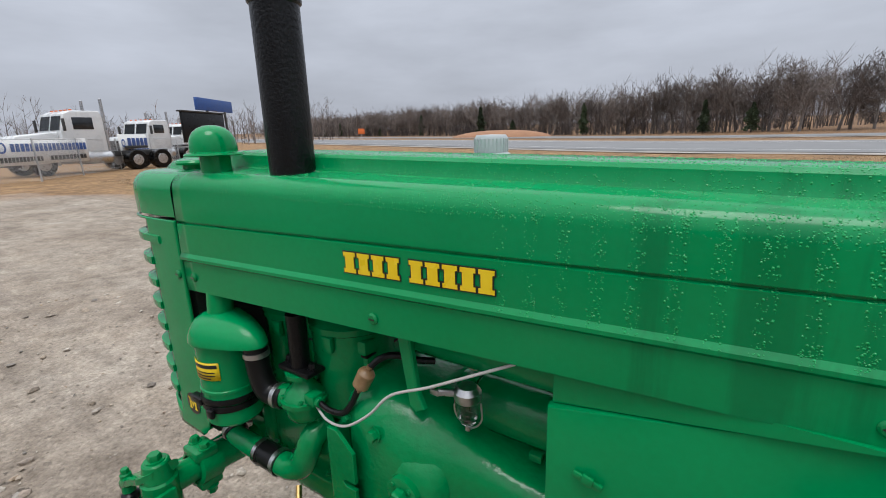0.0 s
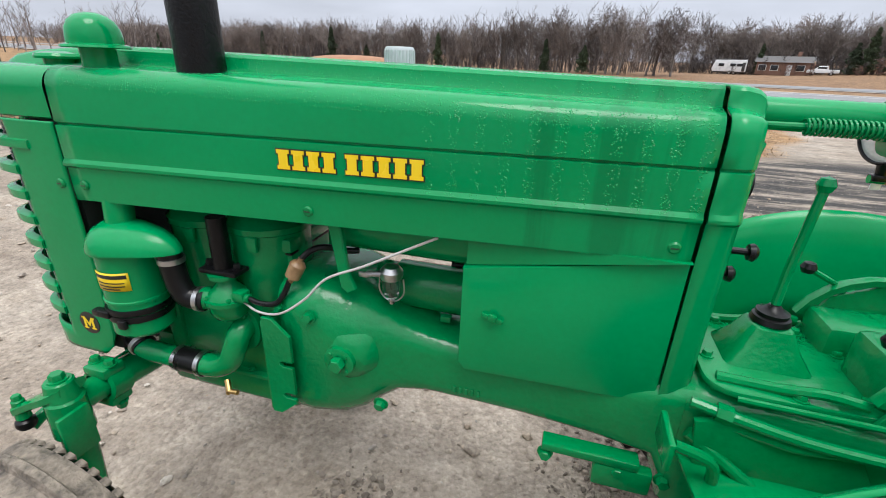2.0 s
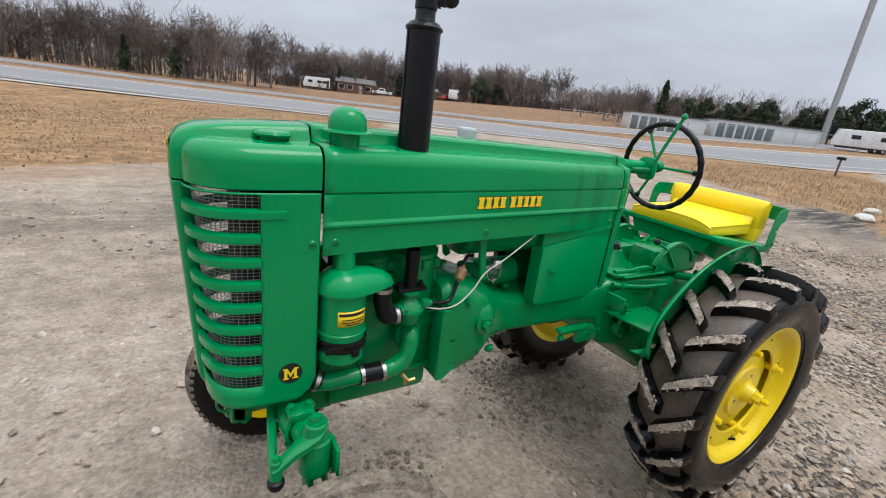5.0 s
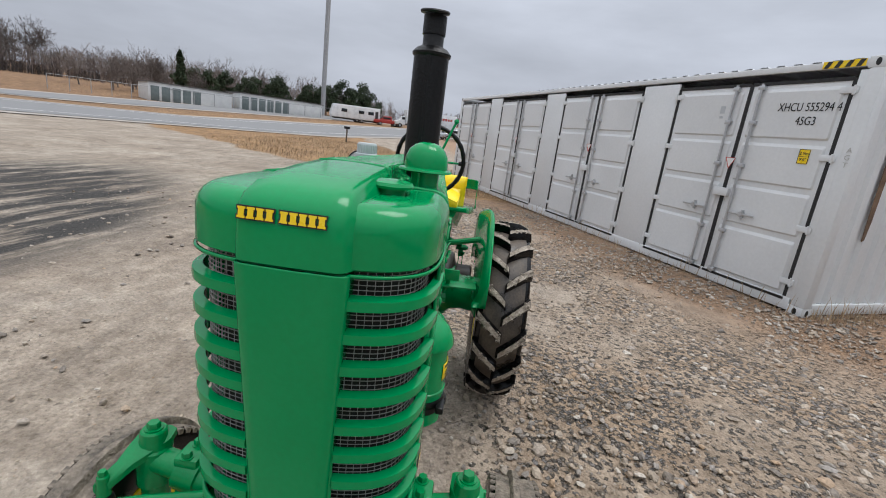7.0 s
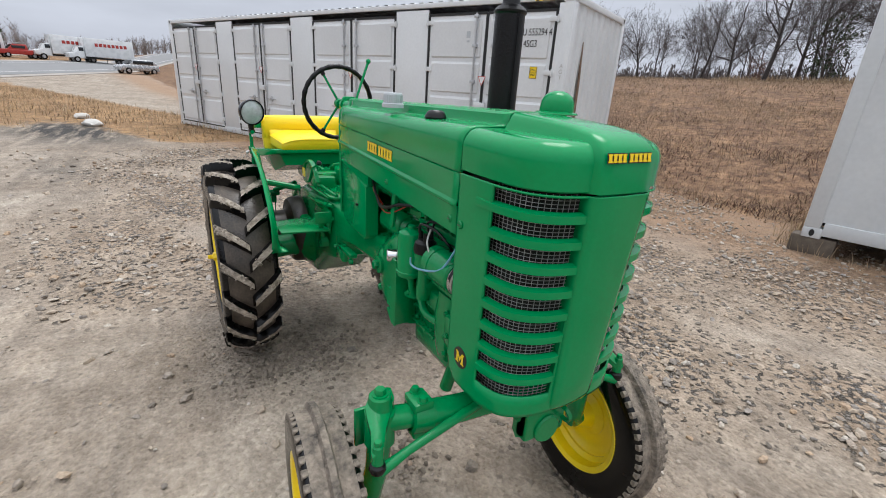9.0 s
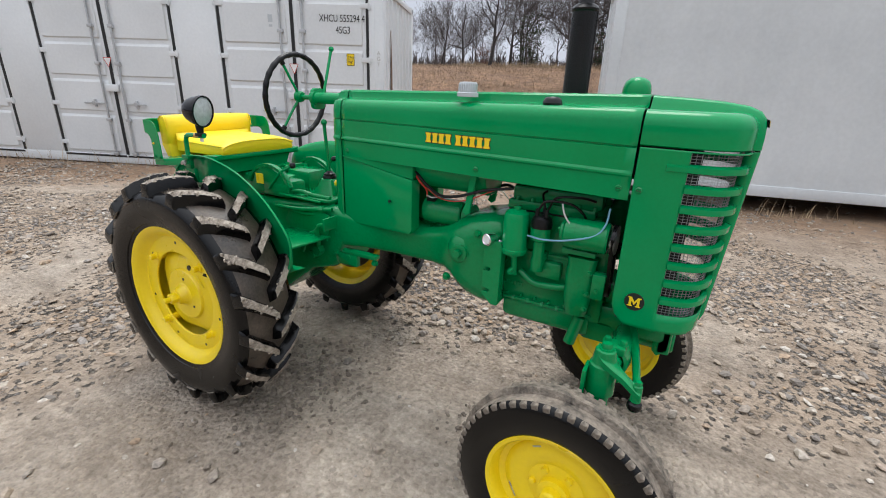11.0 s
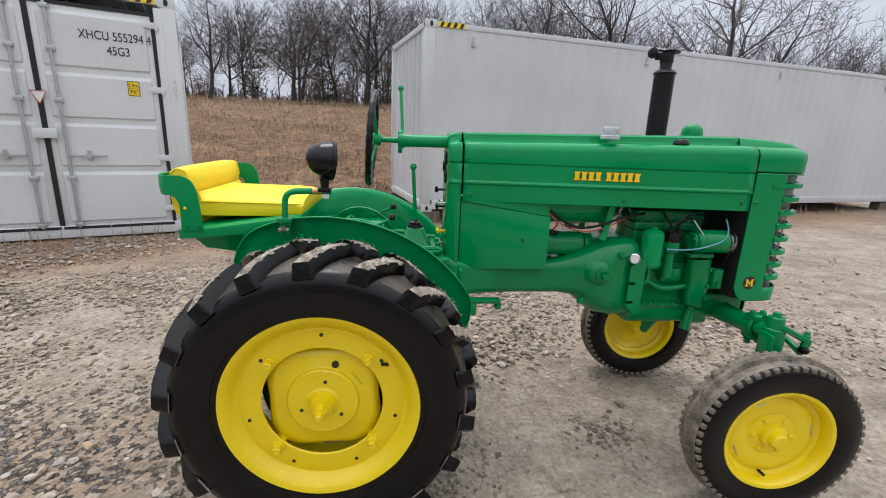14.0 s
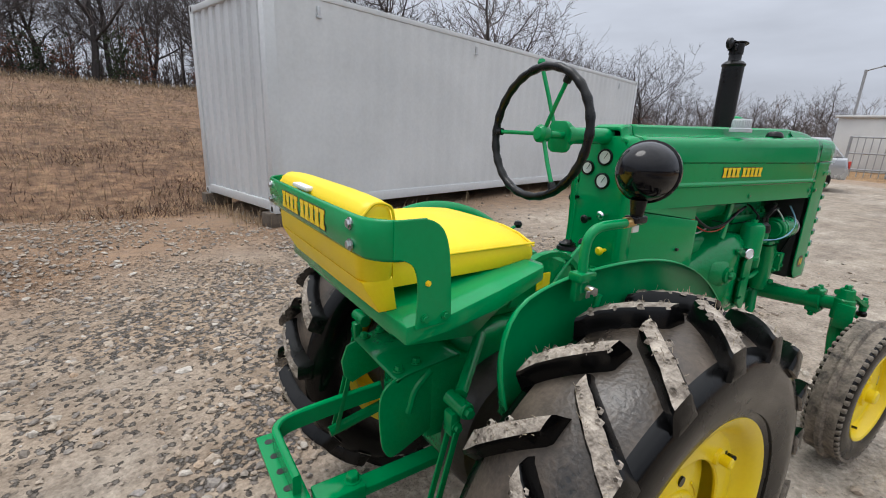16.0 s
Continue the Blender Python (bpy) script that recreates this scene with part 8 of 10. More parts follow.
box(bm, (0.146, ly - 0.012, 1.150), (0.050, 0.034, 0.020), None, 0.004)
box(bm, (0.146, ly - 0.016, 1.12), (0.04, 0.018, 0.05), None, 0.004)
part("arm_clamp", bm, GREEN_CAST, arm_t)
bm = bmesh.new()
cyl(bm, (0.146, ly + 0.004, 1.128), (0.146, ly + 0.02, 1.126), 0.008, n=10)
for s in (-1, 1):
    box(bm, (0.146 + s * 0.012, ly + 0.016, 1.120), (0.012, 0.004, 0.016), Matrix.Identity(4), 0.002)
part("wing_nut", bm, STEEL, arm_t)

# hitch, drawbar, lift links
bm = bmesh.new()
box(bm, (0.26, YR, 0.74), (0.16, 0.26, 0.22), None, 0.02)
hc = part("hitch_casting", bm, GREEN_CAST, tractor)
for s in (-1, 1):
    bm = bmesh.new()
    outline_ = smooth_line([(0.24, 0.86, 0), (0.40, 0.845, 0), (0.455, 0.825, 0), (0.472, 0.78, 0), (0.470, 0.71, 0), (0.462, 0.652, 0), (0.442, 0.622, 0), (0.415, 0.626, 0)], 4)
    if s > 0:
        pts_ = [(p.x, p.y) for p in outline_] + [(0.37, 0.645), (0.32, 0.665), (0.24, 0.70)]
    else:
        pts_ = [(0.24, 0.86), (0.40, 0.845), (0.455, 0.825), (0.472, 0.78), (0.465, 0.73), (0.44, 0.705), (0.40, 0.72), (0.24, 0.76)]
    prism(bm, pts_, YR + s * 0.118, YR + s * 0.128, 0.003)
    ck = part("hitch_cheek", bm, GREEN_CAST, hc)
    bm = bmesh.new()
    tube(bm, smooth_line([(0.33, YR + s * 0.129, 0.84), (0.375, YR + s * 0.131, 0.80), (0.395, YR + s * 0.131, 0.74)]), 0.009, 8)
    part("cheek_rib", bm, GREEN_CAST, hc)
bm = bmesh.new()
rings = []
for p in smooth_line([(0.24, 0.865, 0), (0.32, 0.858, 0), (0.40, 0.848, 0), (0.43, 0.838, 0)], 4):
    rings.append([(p.x, YR - 0.128, p.y), (p.x, YR + 0.128, p.y)])
loft(bm, rings, False, (False, False))
solid(part("hitch_cover", bm, GREEN_CAST, hc), 0.008)
for y in (-0.105, 0.105):
    for x, z in ((0.36, 0.858), (0.41, 0.850)):
        bm = bmesh.new()
        bolt(bm, (x, YR + y, z), (0, 0, 1), 0.011, 0.012)
        part("hitch_bolt", bm, GREEN_CAST, hc)
bm = bmesh.new()
ring = smooth_line([(0.15, -0.225, 0.562), (0.40, -0.242, 0.542), (0.53, -0.246, 0.532), (0.605, -0.238, 0.528), (0.638, -0.205, 0.526), (0.642, -0.15, 0.526), (0.642, 0.02, 0.526)], 5)
rings = []
for i, p in enumerate(ring):
    t = (ring[min(i + 1, len(ring) - 1)] - ring[max(i - 1, 0)]).normalized()
    nn_ = Vector((-t.y, t.x, 0))
    rings.append([tuple(p + nn_ * a + Vector((0, 0, b))) for a, b in ((-0.011, -0.026), (-0.006, -0.03), (0.006, -0.03), (0.011, -0.026), (0.011, 0.026), (0.006, 0.03), (-0.006, 0.03), (-0.011, 0.026))])
loft(bm, rings, True)
part("drawbar_support", bm, GREEN, tractor, "flat bent steel drawbar support")
bm = bmesh.new()
box(bm, (0.684, -0.035, 0.503), (0.070, 0.50, 0.016), None, 0.003)
box(bm, (0.652, -0.035, 0.485), (0.012, 0.50, 0.045), None, 0.003)
dr = part("drawbar", bm, GREEN, tractor, "green drawbar with a row of holes")
for k in range(7):
    bm = bmesh.new()
    lathe(bm, [(0, 0.5105), (0.0115, 0.5105), (0.0115, 0.5118), (0, 0.5118)], Matrix.Translation((0.690, -0.245 + 0.07 * k, 0)), 14)
    part("drawbar_hole", bm, DECAL_K, dr, "dark round hole")
bm = bmesh.new()
box(bm, (0.575, 0.03, 0.492), (0.13, 0.075, 0.05), None, 0.006)
box(bm, (0.44, 0.03, 0.482), (0.36, 0.055, 0.028), None, 0.006)
bolt(bm, (0.535, 0.03, 0.517), (0, 0, 1), 0.018, 0.016)
part("drawbar_tongue", bm, GREEN, dr)
bm = bmesh.new()
tube(bm, [(0.63, 0.16, 0.485), (0.60, 0.25, 0.478)], 0.020, 12)
cyl(bm, (0.61, 0.255, 0.455), (0.61, 0.255, 0.50), 0.045, n=24, edge=0.006)
part("drawbar_end", bm, GREEN, dr)
dr.location = (-0.032, 0.022, -0.012)
for s in (-1, 1):
    bm = bmesh.new()
    tube(bm, [(0.20, YR + s * 0.16, 0.92), (0.335, YR + s * 0.265, 0.85)], 0.016, 12)
    cyl(bm, (0.345, YR + s * 0.235, 0.83), (0.345, YR + s * 0.305, 0.83), 0.020, n=14, edge=0.003)
    box(bm, (0.36, YR + s * 0.27, 0.79), (0.03, 0.035, 0.06), None, 0.008)
    bolt(bm, (0.36, YR + s * 0.288, 0.785), (0, s, 0), 0.010, 0.010)
    bolt(bm, (0.345, YR + s * 0.305, 0.83), (0, s, 0), 0.013, 0.012)
    lk = part("lift_link", bm, GREEN_CAST, tractor)
    for d_ in (-0.014, 0.014):
        bm = bmesh.new()
        box(bm, (0, d_, 0), (0.016, 0.006, 0.34), Matrix.Translation((0.40, YR + s * 0.275, 0.61)) @ Matrix.Rotation(radians(-14), 4, "Y"), 0.002)
        part("link_strap", bm, GREEN_CAST, lk)
    bm = bmesh.new()
    tube(bm, [(0.12, YR + s * 0.24, 0.54), (0.41, YR + s * 0.275, 0.45), (0.46, YR + s * 0.275, 0.44)], 0.018, 10)
    part("lower_arm", bm, GREEN_CAST, tractor)
    bm = bmesh.new()
    lathe(bm, [(0, 0.15), (0.205, 0.15), (0.210, 0.165), (0.205, 0.215), (0.190, 0.235), (0.135, 0.250), (0.125, 0.262), (0.125, 0.350), (0.115, 0.360), (0, 0.360)], turn_y(0.10, YR, 0.645, s), 36)
    part("brake_drum", bm, GRIME_SHADE, tractor, "oily dark brake drum")


# ---------------- trees ----------------
BARK = material("grey_brown_bark", (0.055, 0.045, 0.038), (0.13, 0.11, 0.095), 8.0, 0.9, 0, 0.5, 40, dist=0.02, obj_random=0.3)
OAKBARK = material("dark_wet_bark", (0.026, 0.022, 0.021), (0.075, 0.065, 0.062), 6.0, 0.9, 0, 0.5, 40, dist=0.02, obj_random=0.4)
TWIG = material("bare_twigs", (0.050, 0.043, 0.042), (0.14, 0.12, 0.115), 3.0, 0.9, 0, 0.0, obj_random=0.4)
FARBARK = material("pale_grey_bark", (0.10, 0.085, 0.075), (0.24, 0.21, 0.19), 2.0, 0.9, 0, 0.0, obj_random=0.5)
FARTREE = material("far_bare_twigs", (0.095, 0.076, 0.067), (0.20, 0.165, 0.146), 1.0, 0.9, 0, 0.0, obj_random=0.6)
FARTWIG = material("far_bare_branches", (0.07, 0.056, 0.049), (0.25, 0.205, 0.182), 0.25, 0.9, 0, 0.0, bump_scale=2.0, island=0.8)
CEDAR = material("dark_cedar_foliage", (0.018, 0.032, 0.014), (0.055, 0.08, 0.035), 1.5, 0.8, 0, 0.0, island=0.5, obj_random=0.3)
RUSSET = material("russet_dead_leaves", (0.11, 0.045, 0.032), (0.24, 0.115, 0.080), 1.5, 0.85, 0, 0.0, island=0.5)


def bare_tree(seed, h=10.0, spread=0.55, levels=5, trunk=0.16, lean=0.0, least=0.007, bark=None, twig=None, sparse=0.0, bend=1.0):
    rnd = random.Random(seed)
    big, fine = Mesher(), Mesher()

    def grow(p, d, length, r, lev):
        segs = 4 if lev < 2 else 3 if lev < 4 else 2
        pts = [p]
        for k in range(segs):
            wob = (0.10 + 0.09 * lev) * bend
            d = (d + Vector((rnd.uniform(-wob, wob), rnd.uniform(-wob, wob), rnd.uniform(-wob * 0.5, wob * 0.7) + 0.03))).normalized()
            q = pts[-1] + d * length / segs
            r0 = r * (1 - 0.5 * k / segs)
            r1 = r * (1 - 0.5 * (k + 1) / segs)
            (big if lev < 2 else fine).limb(pts[-1], q, r0, r1, 6 if lev < 1 else 5 if lev < 2 else 3)
            pts.append(q)
            if lev < levels and (k > 0 or lev > 0):
                for _ in range(2 if lev < 2 else rnd.choice((1, 1, 2))):
                    if lev > 1 and rnd.random() < sparse:
                        continue
                    az = rnd.uniform(0, 2 * math.pi)
                    side = d.cross(Vector((math.cos(az), math.sin(az), 0.2))).normalized()
                    nd = (d * (1 - spread) + side * spread * rnd.uniform(0.8, 1.5)).normalized()
                    grow(q, nd, length * rnd.uniform(0.48, 0.72), max(r1 * rnd.uniform(0.45, 0.65), least), lev + 1)
        if lev < levels:
            grow(pts[-1], d, length * 0.6, max(r * 0.5, least), lev + 1)

    grow(Vector((0, 0, -0.15)), Vector((lean, 0, 1)).normalized(), h * 0.36, trunk, 0)
    return big.mesh("trunk", bark or BARK), fine.mesh("crown", twig or TWIG)


def cedar_tree(seed, h=6.0, w_=1.5, mat=CEDAR, count=2600):
    rnd = random.Random(seed)
    t_, c_ = Mesher(), Mesher()
    t_.limb(Vector((0, 0, -0.1)), Vector((0, 0, h * 0.9)), 0.12, 0.02, 6)
    for k in range(count):
        f = rnd.random() ** 0.8
        z = h * (0.06 + 0.94 * f)
        R = w_ * (1 - f) ** 0.75 * (0.75 + 0.35 * math.sin(z * 3.1 + seed) * math.sin(seed + z)) + 0.08
        a = rnd.uniform(0, 2 * math.pi)
        R *= 0.8 + 0.35 * math.sin(a * 3 + z * 1.7 + seed)
        rr = R * rnd.uniform(0.45, 1.0)
        c_.leaf(Vector((rr * math.cos(a), rr * math.sin(a), z)), rnd.uniform(0.12, 0.28) * (0.7 + h / 14), rnd)
    for k in range(30):
        z = h * rnd.uniform(0.1, 0.85)
        a = rnd.uniform(0, 6.28)
        R = w_ * (1 - z / h) * 0.8
        t_.limb(Vector((0, 0, z)), Vector((R * math.cos(a), R * math.sin(a), z + 0.2)), 0.03, 0.01, 3)
    return t_.mesh("trunk", BARK), c_.mesh("crown", mat)


def plant(name, meshes, x, y, scale, rot, label, category="tree", group="", sink=0.0):
    root = thing(name, label, category, group, Matrix.Translation((x, y, float(height(x, y)) - sink)) @ Matrix.Rotation(rot, 4, "Z") @ Matrix.Diagonal((scale, scale, scale, 1)))
    for me in meshes:
        ob = new(me.name.split(".")[0], me)
        ob.parent = root
    return root


rt = random.Random(11)
BARE = [bare_tree(s, h, sp, 5, tr * 0.85, 0.0, 0.009, OAKBARK, TWIG, 0.56, 1.3) for s, h, sp, tr in ((1, 10, 0.5, 0.17), (2, 11, 0.55, 0.2), (3, 9, 0.6, 0.15), (4, 10, 0.45, 0.16))]
SMALL = [bare_tree(s, 10, sp, 4, 0.17, 0.0, 0.020, FARBARK, FARTREE) for s, sp in ((21, 0.5), (22, 0.45), (23, 0.55), (24, 0.6), (25, 0.5))]
SLIM = [bare_tree(s, 10, sp, 4, 0.085, ln, 0.009, OAKBARK, TWIG, 0.36, 1.2) for s, sp, ln in ((71, 0.40, 0.0), (72, 0.36, 0.08), (73, 0.44, -0.06))]


def loose_shrub(seed, h, w_, mat, stems=7, leaves=46, size=0.13):
    """several thin stems fanning out, with loose sprays of leaves along their branches"""
    rnd = random.Random(seed)
    t_, c_ = Mesher(), Mesher()
    for k in range(stems):
        a = 6.283 * (k + rnd.random()) / stems
        top_ = Vector((w_ * rnd.uniform(0.1, 0.6) * math.cos(a), w_ * rnd.uniform(0.1, 0.6) * math.sin(a), h * rnd.uniform(0.7, 1.0)))
        foot = Vector((0.12 * math.cos(a), 0.12 * math.sin(a), -0.1))
        t_.limb(foot, top_, 0.035, 0.01, 4)
        for j in range(9):
            p = foot.lerp(top_, rnd.uniform(0.12, 1.0))
            b = rnd.uniform(0, 6.283)
            q = p + Vector((math.cos(b), math.sin(b), rnd.uniform(-0.15, 0.35))) * w_ * rnd.uniform(0.3, 0.65)
            t_.limb(p, q, 0.014, 0.006, 3)
            for _ in range(leaves // 3):
                c_.leaf(p.lerp(q, rnd.uniform(0.2, 1.05)) + Vector((rnd.gauss(0, 0.12), rnd.gauss(0, 0.12), rnd.gauss(0, 0.09))), rnd.uniform(0.6, 1.3) * size, rnd)
    return t_.mesh("trunk", BARK), c_.mesh("crown", mat)


LOOSE = [loose_shrub(91, 3.6, 1.6, RUSSET, 8, 34, 0.085), loose_shrub(92, 2.6, 1.9, RUSSET, 7, 30, 0.085)]
SHAG = [loose_shrub(93, 4.2, 1.9, CEDAR, 8, 48, 0.10), loose_shrub(94, 3.2, 2.2, CEDAR, 7, 45, 0.10)]
CED = [cedar_tree(31, 6, 1.5), cedar_tree(32, 5, 1.9), cedar_tree(33, 7, 1.6)]


def round_pine(seed, h=9.0, w_=3.4):
    """a short trunk under a rounded crown of needle clumps"""
    rnd = random.Random(seed)
    t_, c_ = Mesher(), Mesher()
    t_.limb(Vector((0, 0, -0.2)), Vector((0.2, 0, h * 0.8)), 0.2, 0.05, 6)
    for k in range(34):
        f = rnd.random()
        z = h * (0.22 + 0.72 * f)
        R = w_ * (1 - (2 * f - 0.75) ** 2 * 0.55)
        a = rnd.uniform(0, 6.283)
        o = Vector((R * 0.72 * math.cos(a), R * 0.72 * math.sin(a), z))
        t_.limb(Vector((0, 0, z - 0.6)), o, 0.05, 0.02, 3)
        cr = rnd.uniform(0.7, 1.35)
        for _ in range(120):
            d = Vector((rnd.gauss(0, 1), rnd.gauss(0, 1), rnd.gauss(0, 0.7))).normalized() * cr * rnd.uniform(0.55, 1.0)
            c_.leaf(o + d, rnd.uniform(0.18, 0.38), rnd)
    return t_.mesh("trunk", BARK), c_.mesh("crown", CEDAR)


PINE = [round_pine(41), round_pine(42, 8.0, 3.8)]
LB = "tall bare deciduous tree with fine twigs on a winter field"
# big trees along the crest behind the containers
for x, y, k, sc in ((2.5, -33, 1, 1.25), (-3.5, -31, 0, 1.0), (7, -32, 2, 1.05), (12.7, -31, 1, 0.9), (-9, -27, 1, 1.2), (-13, -24, 0, 1.45), (-17.5, -23, 1, 1.5), (-22, -24, 2, 1.5), (16, -33, 1, 0.7), (21, -30, 0, 0.62), (25.5, -30, 1, 0.65), (31, -30, 2, 0.55), (37, -28, 3, 0.55), (-0.5, -36, 3, 1.1), (5, -37, 0, 1.1), (-6.5, -34, 2, 1.1), (18.5, -34, 3, 0.75), (-27, -24, 1, 1.0), (-33, -21, 0, 1.05), (-31, -29, 3, 1.1), (9, -39, 1, 1.1), (13.5, -37, 2, 1.1), (28, -34, 0, 0.6), (-11, -33, 3, 1.1), (-15, -30, 2, 1.2), (-20, -32, 1, 1.1), (43, -29, 2, 0.6)):
    plant("bare_tree", BARE[k], x, y, sc, rt.uniform(0, 6.28), LB, "tree", "bare trees behind the yard")
for k in range(13):
    x = -52 + 61 * (k + rt.random()) / 13
    y = -33 - rt.uniform(0, 11) + (5 if x < -8 else 0)
    plant("bare_tree", BARE[k % 4], x, y, rt.uniform(0.95, 1.35), rt.uniform(0, 6.28), LB, "tree", "bare trees behind the yard")
for k in range(70):
    x = -40 + 76 * (k + rt.random()) / 70
    y = -33.5 - rt.uniform(0, 13) + (5 if x < -10 else 0)
    plant("bare_tree", SLIM[k % 3], x, y, rt.uniform(0.75, 1.3) * (0.6 if x > 14 else 1.0), rt.uniform(0, 6.28), "slender bare tree at the edge of the wood", "tree", "bare trees behind the yard")
for k in range(16):
    a, d = radians(193 + 34 * (k + rt.random()) / 16), rt.uniform(50, 80)
    plant("bare_tree", BARE[k % 4], d * math.cos(a), d * math.sin(a), rt.uniform(0.7, 1.15), rt.uniform(0, 6.28), "bare tree behind the far corner of the yard", "tree", "bare trees past the gate")
for x, y, k, sc in ((-6.5, -33.5, 0, 1.0), (10.5, -33.5, 0, 0.9), (5.2, -34, 1, 0.9), (1.2, -33.5, 1, 1.0), (-19, -27, 1, 1.0), (-29, -23, 0, 0.9), (36, -29, 1, 0.7)):
    plant("cedar", SHAG[k], x, y, sc, rt.uniform(0, 6.28), "shaggy dark green cedar at the edge of the wood", "tree", "cedars")
for x, y, k, sc in ((0.0, -32.8, 0, 1.0), (3.6, -33.5, 1, 0.9), (6.6, -33.2, 1, 1.0), (-3.4, -32.5, 1, 1.0), (-24, -22, 0, 0.9), (-12, -27, 1, 0.8), (-18, -25, 0, 0.9), (-33, -21, 0, 0.9), (14, -33, 1, 0.7)):
    plant("russet_bush", LOOSE[k], x, y, sc, rt.uniform(0, 6.28), "loose russet bush with dead leaves below the bare trees", "bush", "russet bushes")
# the wood beyond the highway: single trees along its edge, and a thicket behind
nv, tv = Vector((0.331, 0.9436)), Vector((0.9436, -0.331))
for k in range(120):
    u = -230 + 310 * (k + rt.random()) / 120
    q = rt.uniform(80, 90)
    if -14 < u < 44:
        q += 52
    p = nv * q + tv * u
    plant("bare_tree", SMALL[k % 5], p.x, p.y, rt.uniform(0.95, 1.25) * (0.75 if u > 44 else 1.15 if u > -50 else 1.0), rt.uniform(0, 6.28), "bare grey-brown tree in the wood beyond the highway", "tree", "wood beyond the highway")
for k in range(15):
    u = -225 + 290 * (k + rt.random()) / 15
    q = rt.uniform(78, 82)
    if -14 < u < 44:
        q += 46
    p = nv * q + tv * u
    plant("cedar", CED[k % 3], p.x, p.y, rt.choice((0.6, 0.75, 0.9, 1.2)), rt.uniform(0, 6.28), "dark green cedar at the edge of the wood beyond the highway", "tree", "cedars beyond the highway")


def thicket(name, label, spots, seed, h0, h1, twigs=26, mat=None):
    """joined far growth: many thin stems with forked twigs"""
    rnd = random.Random(seed)
    ms = Mesher()
    for x, y in spots:
        z0 = float(height(x, y)) - 0.2
        u_ = 0.9436 * x - 0.331 * y
        hgt = rnd.uniform(h0, h1) * (0.7 if x > 75 and y > 30 else 0.95 - 0.12 * float(sstep(-45, -75, u_)) if y > 30 else 0.45 if x > 9 else 1.0)
        lean_ = Vector((rnd.uniform(-0.1, 0.1), rnd.uniform(-0.1, 0.1), 1))
        base = Vector((x, y, z0))
        top_ = base + lean_ * hgt * 0.8
        ms.limb(base, top_, rnd.uniform(0.07, 0.13) if h1 > 6 else 0.04, 0.02, 3)
        for _ in range(twigs):
            f = rnd.uniform(0.12, 1.0)
            p = base.lerp(top_, f)
            a = rnd.uniform(0, 6.28)
            l_ = hgt * rnd.uniform(0.12, 0.34) * (1.25 - 0.7 * f)
            q = p + Vector((math.cos(a) * l_ * 0.65, math.sin(a) * l_ * 0.65, l_ * rnd.uniform(0.4, 0.9)))
            ms.twig(p, q, 0.040, rnd)
            for _ in range(3):
                r = q + Vector((rnd.uniform(-0.5, 0.5), rnd.uniform(-0.5, 0.5), rnd.uniform(0.2, 0.8))) * l_ * 0.8
                ms.twig(q.lerp(p, rnd.uniform(0, 0.7)), r, 0.024, rnd)
    ob = new(name, ms.mesh(name, mat or FARTWIG))
    return tagged(ob, label, "woodland", "", "stuff")


rw = random.Random(5)
sp = []
for k in range(2600):
    u, q = rw.uniform(-330, 110), 84 + 56 * rw.random() ** 1.4
    if -22 < u < 60:
        q += 50
    p = nv * q + tv * u
    sp.append((p.x, p.y))
thicket("woodland", "grey-brown leafless wood beyond the highway", sp, 3, 8.0, 14.0, 14)
sp = [(rw.uniform(-80, 70), -44 - rw.uniform(0, 26)) for k in range(60)]
thicket("woodland", "grey-brown leafless wood behind the field", sp, 4, 5, 9, 12, TWIG)
sp = []
for k in range(900):
    a, d = rw.uniform(-0.12, 0.95), rw.uniform(135, 180)
    sp.append((d * math.cos(a), d * math.sin(a)))
for k in range(520):
    a, d = rw.uniform(2.35, 4.1), rw.uniform(100, 170)
    sp.append((d * math.cos(a), d * math.sin(a)))
thicket("woodland", "far leafless wood on the horizon", sp, 6, 7, 12, 12)
sp = [(rw.uniform(-60, 66), -36 - rw.uniform(0, 12)) for k in range(1300)]
thicket("undergrowth", "russet and grey brush at the foot of the wood", sp, 7, 0.8, 3.2, 8, TWIG)
sp = [(rw.uniform(10, 66), -35 - rw.uniform(0, 14)) for k in range(380)]
thicket("undergrowth", "grey brush under the far end of the wood", sp, 27, 1.5, 4.5, 8, TWIG)
sp = []
for k in range(1100):
    u, q = rw.uniform(-260, 60), rw.uniform(80, 90)
    if -22 < u < 60:
        q += 50
    p = nv * q + tv * u
    sp.append((p.x, p.y))
thicket("undergrowth", "brown brush at the foot of the wood beyond the highway", sp, 8, 1.5, 5.0, 18, TWIG)
for x, y, sc, k in ((52.5, 117, 1.2, 1), (62, 117, 1.1, 0)):
    plant("conifer", CED[k], x, y, sc, rt.uniform(0, 6.28), "tall dark green conifer beside the house", "tree", "conifers by the house")
for x, y, sc in ((97.7, 50.5, 0.75), (99.5, 47, 0.7), (102.5, 41, 0.6), (104.5, 36.4, 0.85), (106, 33.2, 0.9), (107.5, 29, 0.9), (100.5, 45, 0.55), (88, 58, 0.6), (94, 55, 0.65), (88, 55, 0.62), (93, 50, 0.7), (98, 45, 0.75), (103, 40, 0.8), (107, 31, 0.85), (109, 27, 0.8), (73.5, 108.5, 0.75), (79, 108, 0.7), (76, 112, 0.85)):
    plant("pine", PINE[int(x * 7) % 2], x, y, sc, rt.uniform(0, 6.28), "broad dark green pine behind the sheds", "tree", "pines")

